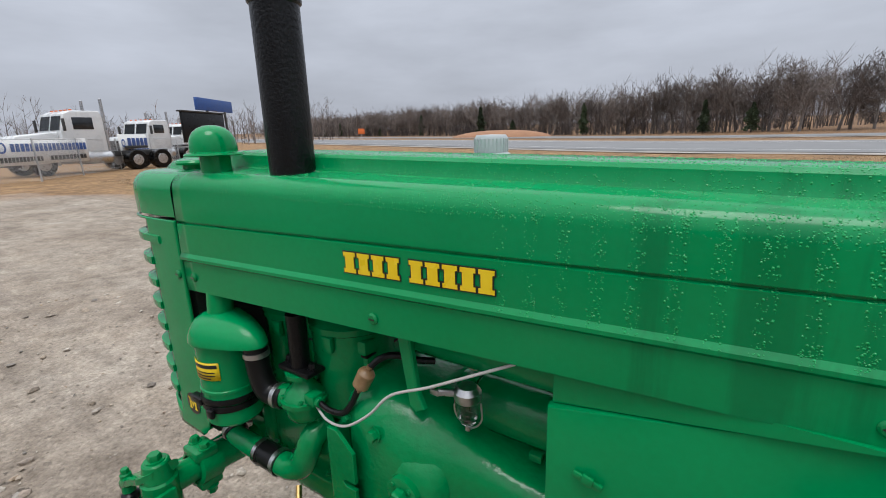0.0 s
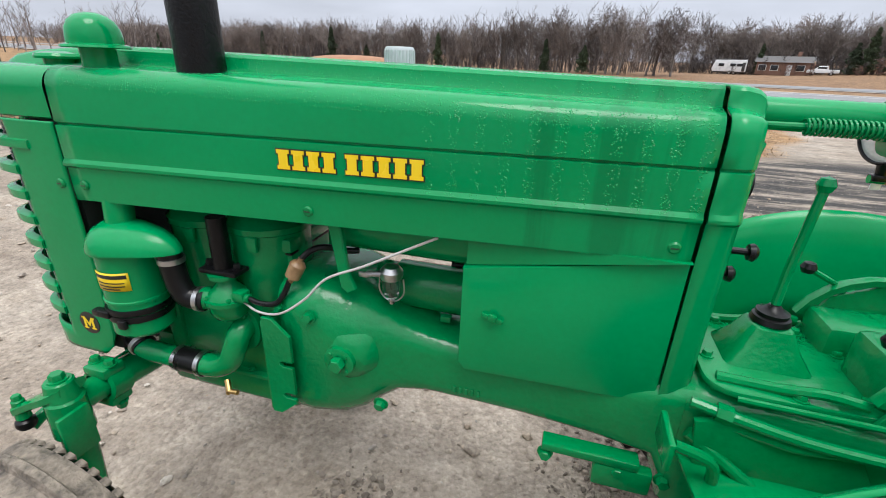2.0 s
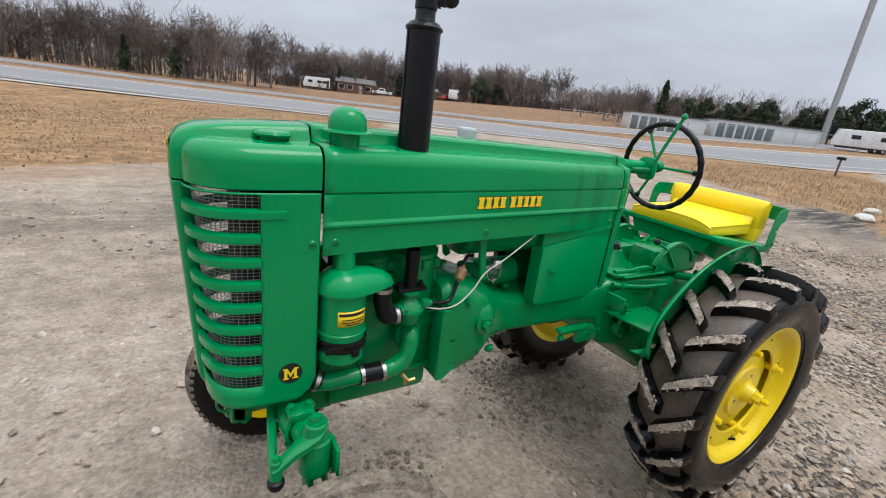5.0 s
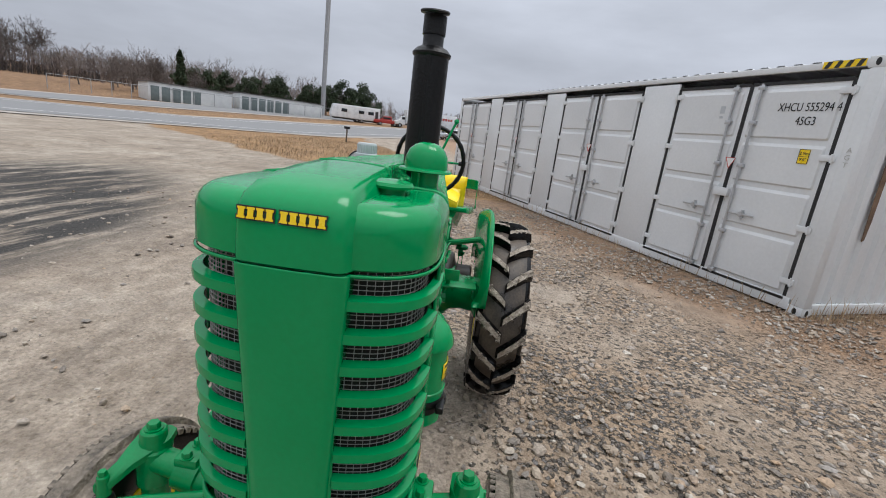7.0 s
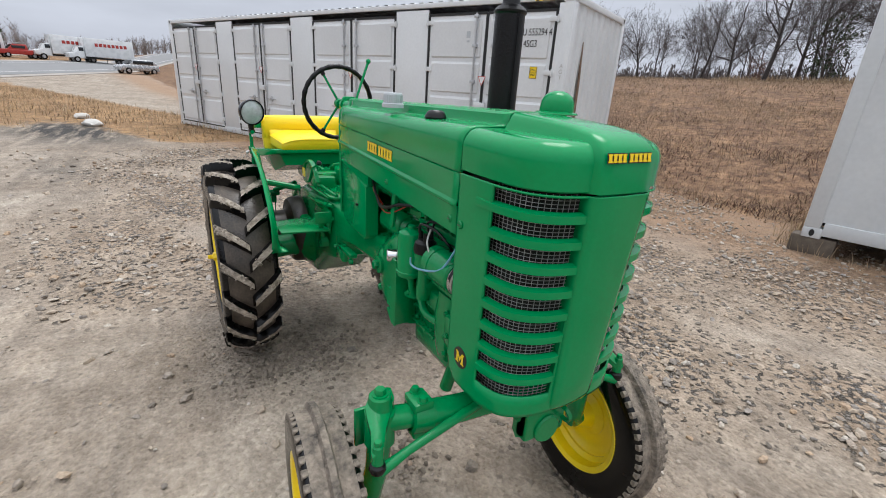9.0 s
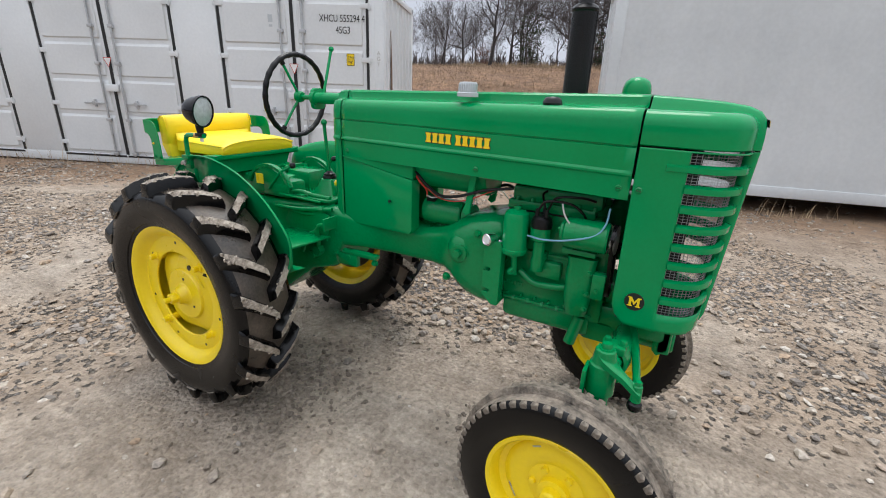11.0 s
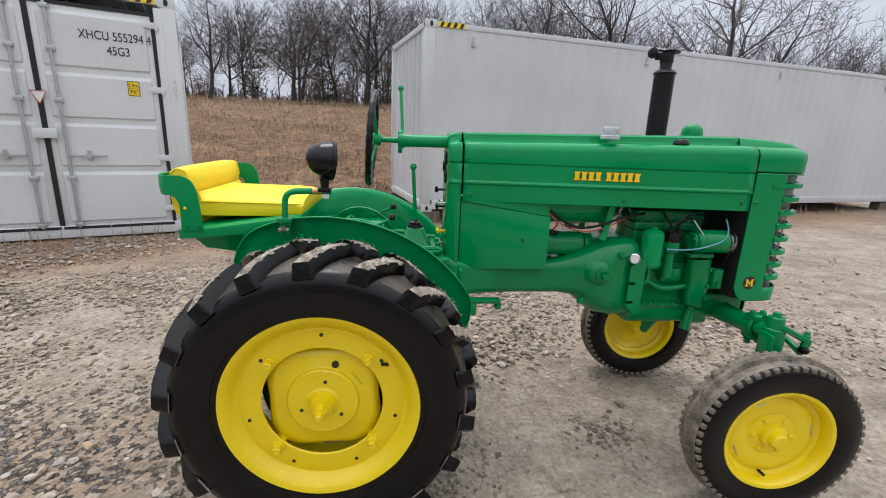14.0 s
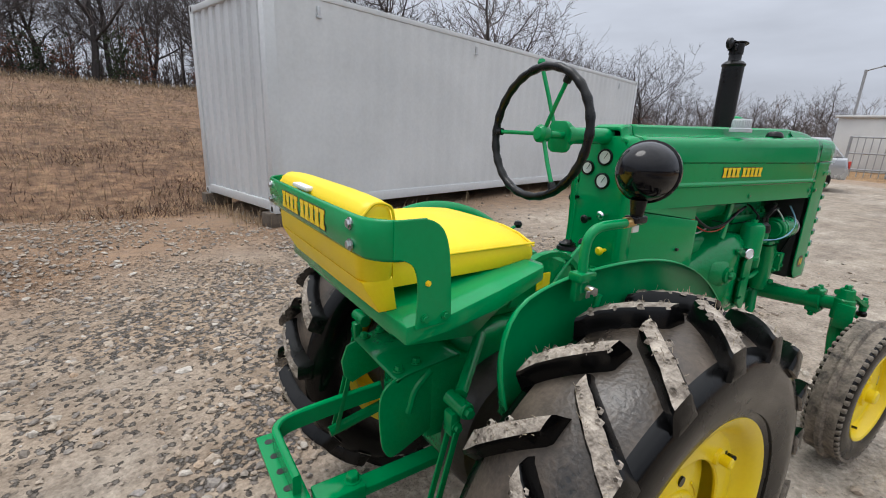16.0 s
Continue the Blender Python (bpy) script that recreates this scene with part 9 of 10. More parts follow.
for x, y, sc in ((44, 113, 1.0), (51, 111, 1.1), (54, 110, 1.3), (60.5, 108, 1.0), (66, 106.5, 0.8), (73.5, 103.5, 1.0), (81, 101, 1.1), (40, 114, 0.9)):
    plant("russet_bush", LOOSE[int(x) % 2], x, y, sc * 0.7, rt.uniform(0, 6.28), "russet shrub on the lawn by the house", "bush", "shrubs by the house")

FIR = cedar_tree(61, 12, 3.4, CEDAR, 4200)
for x, y, sc in ((57.4, 112.6, 1.0), (54.0, 115.0, 0.72)):
    plant("conifer", FIR, x, y, sc, rt.uniform(0, 6.28), "broad tall dark green conifer beside the house", "tree", "conifers by the house")
sp = []
for k in range(420):
    a, d = radians(rw.uniform(188, 230)), rw.uniform(48, 85)
    sp.append((d * math.cos(a), d * math.sin(a)))
thicket("undergrowth", "brown brush behind the far corner of the yard", sp, 19, 1.5, 5.0, 14, TWIG)
sp = []
for k in range(700):
    u, q = rw.uniform(-25, 120), rw.uniform(124, 134)
    p = nv * q + tv * u
    sp.append((p.x, p.y))
thicket("undergrowth", "brown brush behind the house lawn", sp, 18, 1.5, 5.5, 18, TWIG)
for k in range(26):
    u = -20 + 85 * (k + rt.random()) / 26
    p = nv * rt.uniform(130, 142) + tv * u
    plant("bare_tree", SMALL[k % 5], p.x, p.y, rt.uniform(1.3, 1.7), rt.uniform(0, 6.28), "bare grey-brown tree behind the house", "tree", "wood beyond the highway")


# ---------------- far buildings, vehicles, fence ----------------
SHEET = material("white_sheet_metal", (0.55, 0.56, 0.56), (0.68, 0.69, 0.68), 1.2, 0.5, 0, 0.05, 20)
SHEDDOOR = material("grey_green_roller_door", (0.10, 0.13, 0.13), (0.16, 0.19, 0.19), 2.0, 0.5, 0, 0.05, 20)
TRUCKW = material("white_truck_paint", (0.60, 0.62, 0.63), (0.74, 0.75, 0.75), 1.5, 0.3, 0, 0.0, coat=0.3)
DARK = material("dark_machine_parts", (0.015, 0.015, 0.016), (0.05, 0.048, 0.045), 4.0, 0.6, 0, 0.1, 30)
BLUE = material("blue_sign_paint", (0.02, 0.07, 0.26), (0.035, 0.10, 0.34), 3.0, 0.45, 0, 0.0)
BRICK = material("brown_brick_house", (0.16, 0.085, 0.06), (0.25, 0.15, 0.11), 3.0, 0.85, 0, 0.1, 30)
ROOF = material("grey_shingle_roof", (0.09, 0.085, 0.085), (0.15, 0.145, 0.14), 3.0, 0.9, 0, 0.1, 30)
REDM = material("red_truck_paint", (0.30, 0.02, 0.015), (0.42, 0.04, 0.03), 3.0, 0.4, 0, 0.0)
ORANGE = material("orange_sign", (0.65, 0.12, 0.02), (0.75, 0.17, 0.03), 3.0, 0.5, 0, 0.0)
SILVER = material("silver_car_paint", (0.42, 0.43, 0.44), (0.52, 0.53, 0.54), 3.0, 0.25, 0.6, 0.0)
GREYP = material("weathered_grey_pole", (0.28, 0.29, 0.30), (0.40, 0.41, 0.42), 2.0, 0.55, 0.3, 0.1, 20)
CLAY = material("red_clay_mound", (0.26, 0.13, 0.07), (0.38, 0.21, 0.12), 0.8, 0.9, 0, 0.4, 10, dist=0.05)


def place(x, y, deg, lift=0.0):
    return Matrix.Translation((x, y, float(height(x, y)) + lift)) @ Matrix.Rotation(radians(deg), 4, "Z")


def simple(name, parent, mat, boxes=(), cyls=(), bevel=0.03, label=""):
    bm = bmesh.new()
    for c, s in boxes:
        box(bm, c, s, None, min(bevel, min(s) * 0.3), 2)
    for a, b, r in cyls:
        cyl(bm, a, b, r, n=20, edge=min(0.02, r * 0.2))
    return part(name, bm, mat, parent, label)


def road_wheel(parent, x, y, r, w_, rim=STEEL):
    wh = simple("wheel", parent, RUBBER, (), (((x, y - w_ / 2, r), (x, y + w_ / 2, r), r),))
    simple("rim", wh, rim, (), (((x, y - w_ / 2 - 0.012, r), (x, y + w_ / 2 + 0.012, r), r * 0.55),))


def semi_truck(m, label):
    """conventional truck tractor, front towards -x"""
    t = thing("semi_truck", label, "truck", "parked trucks", m)
    bm = bmesh.new()
    prism(bm, [(-1.7, 1.05), (-1.75, 1.6), (-1.6, 1.78), (0.0, 1.95), (0.0, 1.05)], -0.75, 0.75, 0.08, 3)
    part("hood", bm, TRUCKW, t)
    bm = bmesh.new()
    prism(bm, [(0.0, 0.95), (0.0, 1.95), (0.22, 2.75), (0.55, 2.9), (1.75, 2.9), (1.85, 2.6), (1.85, 0.95)], -1.02, 1.02, 0.06, 3)
    cab = part("cab", bm, TRUCKW, t)
    bm = bmesh.new()
    for y0, y1 in ((-0.88, -0.06), (0.06, 0.88)):
        vs_ = [bm.verts.new(p) for p in ((-0.005, y0, 2.02), (-0.005, y1, 2.02), (0.185, y1, 2.66), (0.185, y0, 2.66))]
        bm.faces.new(vs_)
    bmesh.ops.solidify(bm, geom=list(bm.faces), thickness=0.02)
    part("windscreen", bm, PAINT_DK, cab, "dark split windscreen")
    for s in (-1, 1):
        simple("side_window", cab, PAINT_DK, (((0.95, s * 1.025, 2.32), (0.85, 0.02, 0.55)),), (), 0.01)
        simple("mirror", cab, DARK, (((0.05, s * 1.28, 2.25), (0.08, 0.16, 0.55)), ((0.1, s * 1.15, 2.5), (0.03, 0.3, 0.03))))
        bm = bmesh.new()
        rings = []
        for k in range(9):
            a = radians(-10 + 200 * k / 8)
            rings.append([(-0.95 + 0.62 * math.cos(a), s * y, 0.55 + 0.62 * math.sin(a)) for y in (0.72, 1.15)])
        loft(bm, rings, False, (False, False))
        solid(part("wheel_arch", bm, TRUCKW, t), 0.04)
        simple("headlamp", t, LENS, (), (((-1.70, s * 0.92, 1.12), (-1.5, s * 0.92, 1.12), 0.11),))
        simple("fuel_tank", t, STEEL, (), (((0.5, s * 0.95, 0.72), (1.9, s * 0.95, 0.72), 0.3),))
        road_wheel(t, -0.95, s * 0.98, 0.5, 0.28)
        for x in (3.1, 4.4):
            road_wheel(t, x, s * 0.92, 0.5, 0.5)
        simple("exhaust_stack", t, STEEL, (), (((1.98, s * 0.85, 1.0), (1.98, s * 0.85, 3.5), 0.07),))
    simple("grille", t, DARK, (((-1.76, 0, 1.3), (0.06, 1.0, 0.6)),))
    simple("bumper", t, DARK, (((-1.85, 0, 0.62), (0.16, 2.3, 0.36)),))
    simple("chassis", t, DARK, (((1.9, 0.42, 0.85), (6.6, 0.1, 0.28)), ((1.9, -0.42, 0.85), (6.6, 0.1, 0.28)), ((3.6, 0, 1.15), (1.1, 0.9, 0.14))))
    for k in range(5):
        simple("marker_light", cab, ORANGE, (((0.65, -0.8 + 0.4 * k, 2.93), (0.12, 0.1, 0.07)),), (), 0.02)
    return t


semi_truck(place(-33.4, 8.4, 98) @ Matrix.Diagonal((1.2, 1.2, 1.2, 1)), "white conventional truck with its cab above a banner fence")
semi_truck(place(-40.2, 15.5, 112) @ Matrix.Diagonal((1.15, 1.15, 1.15, 1)), "white conventional truck parked behind another truck")
semi_truck(place(-47.0, 21.5, 112) @ Matrix.Diagonal((1.15, 1.15, 1.15, 1)), "white truck with dark chassis at the end of a row")
# chain link fence with banners
fence = thing("chain_link_fence", "galvanised chain-link fence with two banners", "fence", "", Matrix.Identity(4))
fp = [(-27.0, 2.2), (-27.6, 6.1), (-30.4, 8.6), (-33.5, 11.6), (-36.8, 15.0), (-40.4, 18.6), (-44.2, 22.4)]
for a, b in zip(fp, fp[1:]):
    za, zb = float(height(*a)), float(height(*b))
    simple("fence_post", fence, GALV, (), (((a[0], a[1], za - 0.1), (a[0] - 0.12, a[1], za + 1.95), 0.035),))
    simple("top_rail", fence, GALV, (), (((a[0] - 0.12, a[1], za + 1.9), (b[0] - 0.12, b[1], zb + 1.9), 0.02),))
    V, F = [], []
    L = math.hypot(b[0] - a[0], b[1] - a[1])
    d = Vector((b[0] - a[0], b[1] - a[1], 0)).normalized()

    def wire2(p, q, r=0.004):
        p, q = Vector(p), Vector(q)
        n1 = Vector((0, 0, 1)).cross(d) * r
        n2 = (q - p).normalized().cross(n1).normalized() * r
        o = len(V)
        V.extend([p + n1, p + n2, p - n1, q + n1, q + n2, q - n1])
        F.extend([(o + i, o + (i + 1) % 3, o + 3 + (i + 1) % 3, o + 3 + i) for i in range(3)])

    k = -1.85
    while k < L:
        p0 = max(k, 0)
        p1 = min(k + 1.85, L)
        for sg in (1, -1):
            z0 = za + (p0 - k if sg > 0 else 1.85 - (p0 - k))
            z1 = za + (p1 - k if sg > 0 else 1.85 - (p1 - k))
            A, B = Vector((a[0], a[1], 0)) + d * p0, Vector((a[0], a[1], 0)) + d * p1
            wire2((A.x - 0.06, A.y, z0 + 0.05), (B.x - 0.06, B.y, z1 + 0.05))
        k += 0.11
    me = bpy.data.meshes.new("mesh_panel")
    me.from_pydata([tuple(v) for v in V], [], F)
    part_mesh("mesh_panel", me, GALV, fence, smooth=False)


def banner(a, b, z0, z1, rows, label):
    """a cloth sign hung on the fence between two points; writing as plain bars"""
    za = float(height(*a))
    A, B = Vector((a[0], a[1], za)), Vector((b[0], b[1], float(height(*b))))
    d = (B - A)
    L = d.length
    d.normalize()
    m = Matrix.Translation(A + Vector((0.12, -0.05, 0))) @ Matrix.Rotation(math.atan2(d.y, d.x), 4, "Z")
    ob = thing("banner", label, "banner", "fence banners", m)
    bm = bmesh.new()
    rings = []
    for k in range(13):
        x = L * k / 12
        rings.append([(x, -0.03 + 0.02 * math.sin(k * 1.7), z0 + 0.02 * math.sin(k)), (x, -0.02 + 0.03 * math.sin(k * 1.1 + 1), z1 - 0.03 * math.sin(k * 0.8) ** 2)])
    loft(bm, rings, False, (False, False))
    solid(part("cloth", bm, DECAL_W, ob), 0.008)
    for z, h_, x0, x1, n, mt_ in rows:
        bm = bmesh.new()
        w_ = (x1 - x0) * L / n
        for k in range(n):
            box(bm, (x0 * L + w_ * (k + 0.5), -0.085, z0 + (z1 - z0) * z), (w_ * 0.72, 0.012, h_))
        pieces("lettering_bar", bm, mt_, ob, "plain bar for lettering")
    bm = bmesh.new()
    lathe(bm, [(0.16, 0), (0.24, 0), (0.24, 0.012), (0.16, 0.012)], Matrix.Translation((0.07 * L + 0.1, -0.08, z0 + (z1 - z0) * 0.66)) @ Matrix.Rotation(radians(90), 4, "X"), 24, True)
    part("round_mark", bm, BLUE, ob)


banner((-27.5, 4.6), (-31.2, 9.3), 0.75, 1.95, [(0.66, 0.36, 0.16, 0.97, 18, BLUE), (0.22, 0.22, 0.05, 0.45, 12, DARK), (0.22, 0.22, 0.52, 0.95, 10, DARK)], "white cloth banner with blue and black lettering bars")
banner((-33.4, 11.7), (-36.4, 14.6), 0.55, 2.2, [(0.70, 0.5, 0.22, 0.97, 5, BLUE), (0.36, 0.24, 0.22, 0.97, 8, BLUE), (0.10, 0.2, 0.03, 0.97, 14, BLUE)], "white cloth banner with blue lettering bars")
# billboard
bb = thing("billboard", "blue roadside billboard with white lettering bars on two posts", "billboard", "", place(-52.6, 29.4, -57) @ Matrix.Diagonal((1.25, 1.0, 1.06, 1)))
simple("panel", bb, BLUE, (((0, 0, 5.3), (6.4, 0.3, 1.25)),), (), 0.04)
for x in (-1.6, 1.6):
    simple("post", bb, DARK, (), (((x, 0.1, 0), (x, 0.1, 4.7), 0.13),))
bm = bmesh.new()
for k in range(6):
    box(bm, (-1.25 + k * 0.75, -0.17, 5.48), (0.55, 0.04, 0.5))
for k in range(11):
    box(bm, (-1.35 + k * 0.42, -0.17, 4.95), (0.3, 0.04, 0.26))
pieces("lettering_bar", bm, DECAL_W, bb, "white bar for lettering", smooth=False)
bm = bmesh.new()
lathe(bm, [(0.28, 0), (0.42, 0), (0.42, 0.04), (0.28, 0.04)], Matrix.Translation((-2.35, -0.15, 5.3)) @ Matrix.Rotation(radians(90), 4, "X"), 24, True)
part("round_mark", bm, DECAL_W, bb)
# dark message board on a trailer
mb = thing("message_board", "black portable message board on an orange trailer", "message board", "", place(-21.8, 10.9, -62) @ Matrix.Diagonal((1.35, 1.0, 1.12, 1)))
simple("board", mb, BLACK, (((0, 0, 1.95), (2.3, 0.12, 1.15)),), (), 0.02)
simple("board_top", mb, DARK, (((0, 0, 2.56), (2.45, 0.22, 0.06)),))
simple("mast", mb, DARK, (((0, 0.1, 0.95), (0.14, 0.14, 1.0)),))
simple("trailer_frame", mb, ORANGE, (((0, 0.1, 0.48), (2.0, 1.1, 0.16)), ((0.55, 0.1, 0.68), (0.7, 0.8, 0.35))))
for s in (-1, 1):
    road_wheel(mb, 0.0, 0.1 + s * 0.7, 0.3, 0.18)
# orange road sign, clay mound
sg = thing("road_sign", "small orange diamond road sign by the highway", "road sign", "", place(-62, 63, 42))
simple("face", sg, ORANGE, (((0, 0, 1.7), (1.2, 0.05, 1.0)),))
simple("post", sg, GALV, (), (((0, 0.05, 0), (0, 0.05, 1.6), 0.04),))
bm = bmesh.new()
rings = []
for k in range(7):
    f = k / 6
    rings.append([(9.5 * (1 - f ** 1.6) * math.cos(2 * math.pi * j / 28) * (1 + 0.1 * math.sin(j * 1.3)), 5 * (1 - f ** 1.6) * math.sin(2 * math.pi * j / 28), 1.5 * math.sin(f * 1.57) - 0.1) for j in range(28)])
loft(bm, rings[:-1], True, (False, True))
mo = part("clay_mound", bm, CLAY)
mo.matrix_world = place(-42, 81, 20)
tagged(mo, "low mound of bare reddish clay by the highway", "mound", "", "structure")

# house beyond the highway, camper, cars, shed
hs = thing("house", "low brown brick house with a grey shingle roof", "house", "", place(41.5, 121, -19))
simple("wall", hs, BRICK, (((0, 0, 1.3), (9.5, 6, 2.6)),), (), 0.03)
bm = bmesh.new()
prism(bm, [(-3.5, 2.6), (3.5, 2.6), (0, 3.9)], -5.2, 5.2, 0.03, plane="yz")
part("roof", bm, ROOF, hs)
for x in (-3.6, -1.4, 3.2):
    w1 = simple("window", hs, SHEET, (((x, -3.03, 1.5), (1.5, 0.08, 1.2)),))
    simple("pane", w1, PAINT_DK, (((x, -3.07, 1.5), (1.3, 0.04, 1.0)),))
simple("door", hs, SHEET, (((1.2, -3.03, 1.05), (0.95, 0.08, 2.1)),))
simple("chimney", hs, BRICK, (((2.5, 0.6, 4.2), (0.7, 0.7, 1.2)),))


def car(m, mat, label, kind=0, category="car"):
    """parked vehicle, front towards -x"""
    t = thing("pickup" if kind == 1 else "car", label, category, "parked cars", m)
    bm = bmesh.new()
    if kind == 1:
        prism(bm, [(-2.6, 0.45), (-2.65, 0.85), (-2.5, 1.05), (-1.3, 1.12), (2.7, 1.12), (2.75, 0.5)], -0.95, 0.95, 0.08, 3)
        part("body", bm, mat, t)
        bm = bmesh.new()
        prism(bm, [(-1.4, 1.1), (-0.7, 1.82), (0.75, 1.86), (0.95, 1.1)], -0.84, 0.84, 0.08, 3)
        cab_ = part("cab", bm, mat, t)
        gl = ((-0.15, 1.46, 1.5),)
    else:
        prism(bm, [(-2.2, 0.4), (-2.25, 0.75), (-2.05, 0.98), (-1.2, 1.06), (2.15, 1.06), (2.25, 0.6), (2.2, 0.4)], -0.9, 0.9, 0.09, 3)
        part("body", bm, mat, t)
        bm = bmesh.new()
        prism(bm, [(-1.3, 1.03), (-0.55, 1.62), (1.6, 1.66), (2.1, 1.05)], -0.8, 0.8, 0.09, 3)
        cab_ = part("cab", bm, mat, t)
        gl = ((0.35, 1.34, 2.3),)
    for s in (-1, 1):
        for cx_, cz_, l_ in gl:
            simple("side_window", cab_, PAINT_DK, (((cx_, s * 0.83, cz_), (l_, 0.05, 0.36)),), (), 0.02)
        for x in (-1.45, 1.5):
            road_wheel(t, x, s * 0.84, 0.36, 0.22)
        simple("tail_lamp", t, RED, (((2.22 if kind == 0 else 2.72, s * 0.75, 0.85), (0.06, 0.16, 0.24)),))
    bm = bmesh.new()
    vs_ = [bm.verts.new(p) for p in ((-1.36 - 0.03, -0.7, 1.14), (-1.36 - 0.03, 0.7, 1.14), (-0.78, 0.7, 1.76 if kind else 1.58), (-0.78, -0.7, 1.76 if kind else 1.58))]
    bm.faces.new(vs_)
    bmesh.ops.solidify(bm, geom=list(bm.faces), thickness=0.03)
    part("windscreen", bm, PAINT_DK, cab_)
    return t


def camper(m, label, L=7.5, mat=None):
    t = thing("camper", label, "camper", "parked campers", m)
    bm = bmesh.new()
    prism(bm, [(-L / 2, 0.6), (-L / 2 - 0.2, 1.2), (-L / 2 + 0.3, 3.0), (L / 2 - 0.1, 3.1), (L / 2, 0.6)], -1.2, 1.2, 0.12, 3)
    b = part("body", bm, mat or TRUCKW, t)
    for x in (-L * 0.25, L * 0.1, L * 0.3):
        simple("window", b, PAINT_DK, (((x, -1.22, 2.0), (1.1, 0.04, 0.6)),), (), 0.01)
    simple("door", b, DARK, (((L * 0.42, -1.22, 1.6), (0.6, 0.04, 1.8)),), (), 0.01)
    for s in (-1, 1):
        for x in (0.2, 1.1):
            road_wheel(t, x, s * 1.05, 0.36, 0.22)
    simple("skirt", t, DARK, (((0, 0, 0.5), (L * 0.9, 2.0, 0.3)),))
    return t


def box_truck(m, label, L=6.5):
    t = thing("box_truck", label, "truck", "parked box trucks", m)
    bd = simple("box", t, TRUCKW, (((L / 2 - 0.6, 0, 2.2), (L, 2.4, 2.6)),), (), 0.04)
    bm = bmesh.new()
    for k in range(8):
        box(bm, (0.9 + k * 0.55, -1.215, 2.6), (0.4, 0.02, 0.45))
    pieces("lettering_bar", bm, REDM, bd, "faded red bar for lettering", smooth=False)
    bm = bmesh.new()
    prism(bm, [(-2.6, 0.6), (-2.65, 1.2), (-1.7, 1.45), (-1.35, 2.25), (-0.7, 2.3), (-0.65, 0.6)], -1.0, 1.0, 0.08, 3)
    cb = part("cab", bm, TRUCKW, t)
    for s in (-1, 1):
        simple("side_window", cb, PAINT_DK, (((-1.08, s * 1.0, 1.85), (0.6, 0.04, 0.5)),), (), 0.01)
        road_wheel(t, -1.7, s * 0.9, 0.42, 0.26)
        road_wheel(t, L - 2.2, s * 0.95, 0.42, 0.45)
    simple("chassis", t, DARK, (((1.8, 0, 0.72), (L + 1.5, 0.9, 0.25)),))
    return t


camper(place(31.5, 122, -19), "long white camper parked beside a brick house", 6.5)
car(place(47.1, 115.9, -19), TRUCKW, "white pickup parked on the verge by a brick house", 1, "pickup")
car(place(56.6, 110.6, 60), TRUCKW, "white van parked nose-on beside a conifer", 0)
car(place(63.1, 110.3, 40), REDM, "small red car parked beyond the highway", 0)
camper(place(65.7, 109.5, 50), "short white trailer parked beyond the highway", 3.6)
sh = thing("garden_shed", "small brown wooden shed beside a conifer", "shed", "", place(60.2, 111.4, -19))
simple("wall", sh, TIMBER, (((0, 0, 1.0), (2.4, 2.4, 2.0)),))
bm = bmesh.new()
prism(bm, [(-1.5, 2.0), (1.5, 2.0), (0, 2.9)], -1.4, 1.4, 0.03, plane="yz")
part("roof", bm, ROOF, sh)
# storage sheds, mast, campers, trucks on the far side
for (x, y), (x2, y2) in (((66.0, 51.5), (75.5, 43.5)), ((76.5, 42.5), (88.5, 32.0))):
    L = math.hypot(x2 - x, y2 - y)
    xm, ym = (x + x2) / 2, (y + y2) / 2
    ang = math.degrees(math.atan2(y2 - y, x2 - x))
    st2 = thing("storage_shed", "long white storage shed with a row of grey doors", "shed", "storage sheds", place(xm, ym, ang, -0.2))
    simple("wall", st2, SHEET, (((0, 2.5, 1.4), (L, 6, 2.8)),), (), 0.03)
    simple("roof", st2, ROOF, (((0, 2.5, 2.85), (L + 0.4, 6.4, 0.14)),))
    n = int(L * 0.62 / 1.5)
    for k in range(n):
        dd = simple("roller_door", st2, SHEDDOOR, (((-L / 2 + 0.9 + k * 1.5, -0.52, 1.2), (1.15, 0.08, 2.2)),), (), 0.01)
mast = thing("cell_tower", "tall grey cell tower with antennas", "tower", "", place(101, 36.0, 0))
simple("pole", mast, GREYP, (), (((0, 0, 0), (0, 0, 32), 0.5),))
simple("spike", mast, GREYP, (), (((0, 0, 32), (0, 0, 36), 0.12),))
for k in range(3):
    a = radians(120 * k + 20)
    ar = simple("antenna_arm", mast, GREYP, (), (((0, 0, 27), (1.3 * math.cos(a), 1.3 * math.sin(a), 27), 0.08),))
    simple("antenna", ar, SHEET, (((1.4 * math.cos(a), 1.4 * math.sin(a), 27), (0.3, 0.3, 2.2)),))
camper(place(87, 24.5, -64), "large white motorhome parked behind a fence", 9.5)
car(place(88.5, 18.5, -64), REDM, "dark red pickup parked beside a motorhome", 1, "pickup")
box_truck(place(89.5, 14.5, -66), "white box truck with faded red lettering bars")
box_truck(place(88.5, 10.5, -66), "white box truck with faded red lettering bars")
car(place(67.0, 3.6, -60), SILVER, "silver sedan by the highway", 0)
lf = thing("storage_fence", "grey chain-link fence beyond the highway", "fence", "", Matrix.Identity(4))
pts_f = [(58, 60), (66, 51), (77, 40.5), (89, 29), (91, 18), (91, 6)]
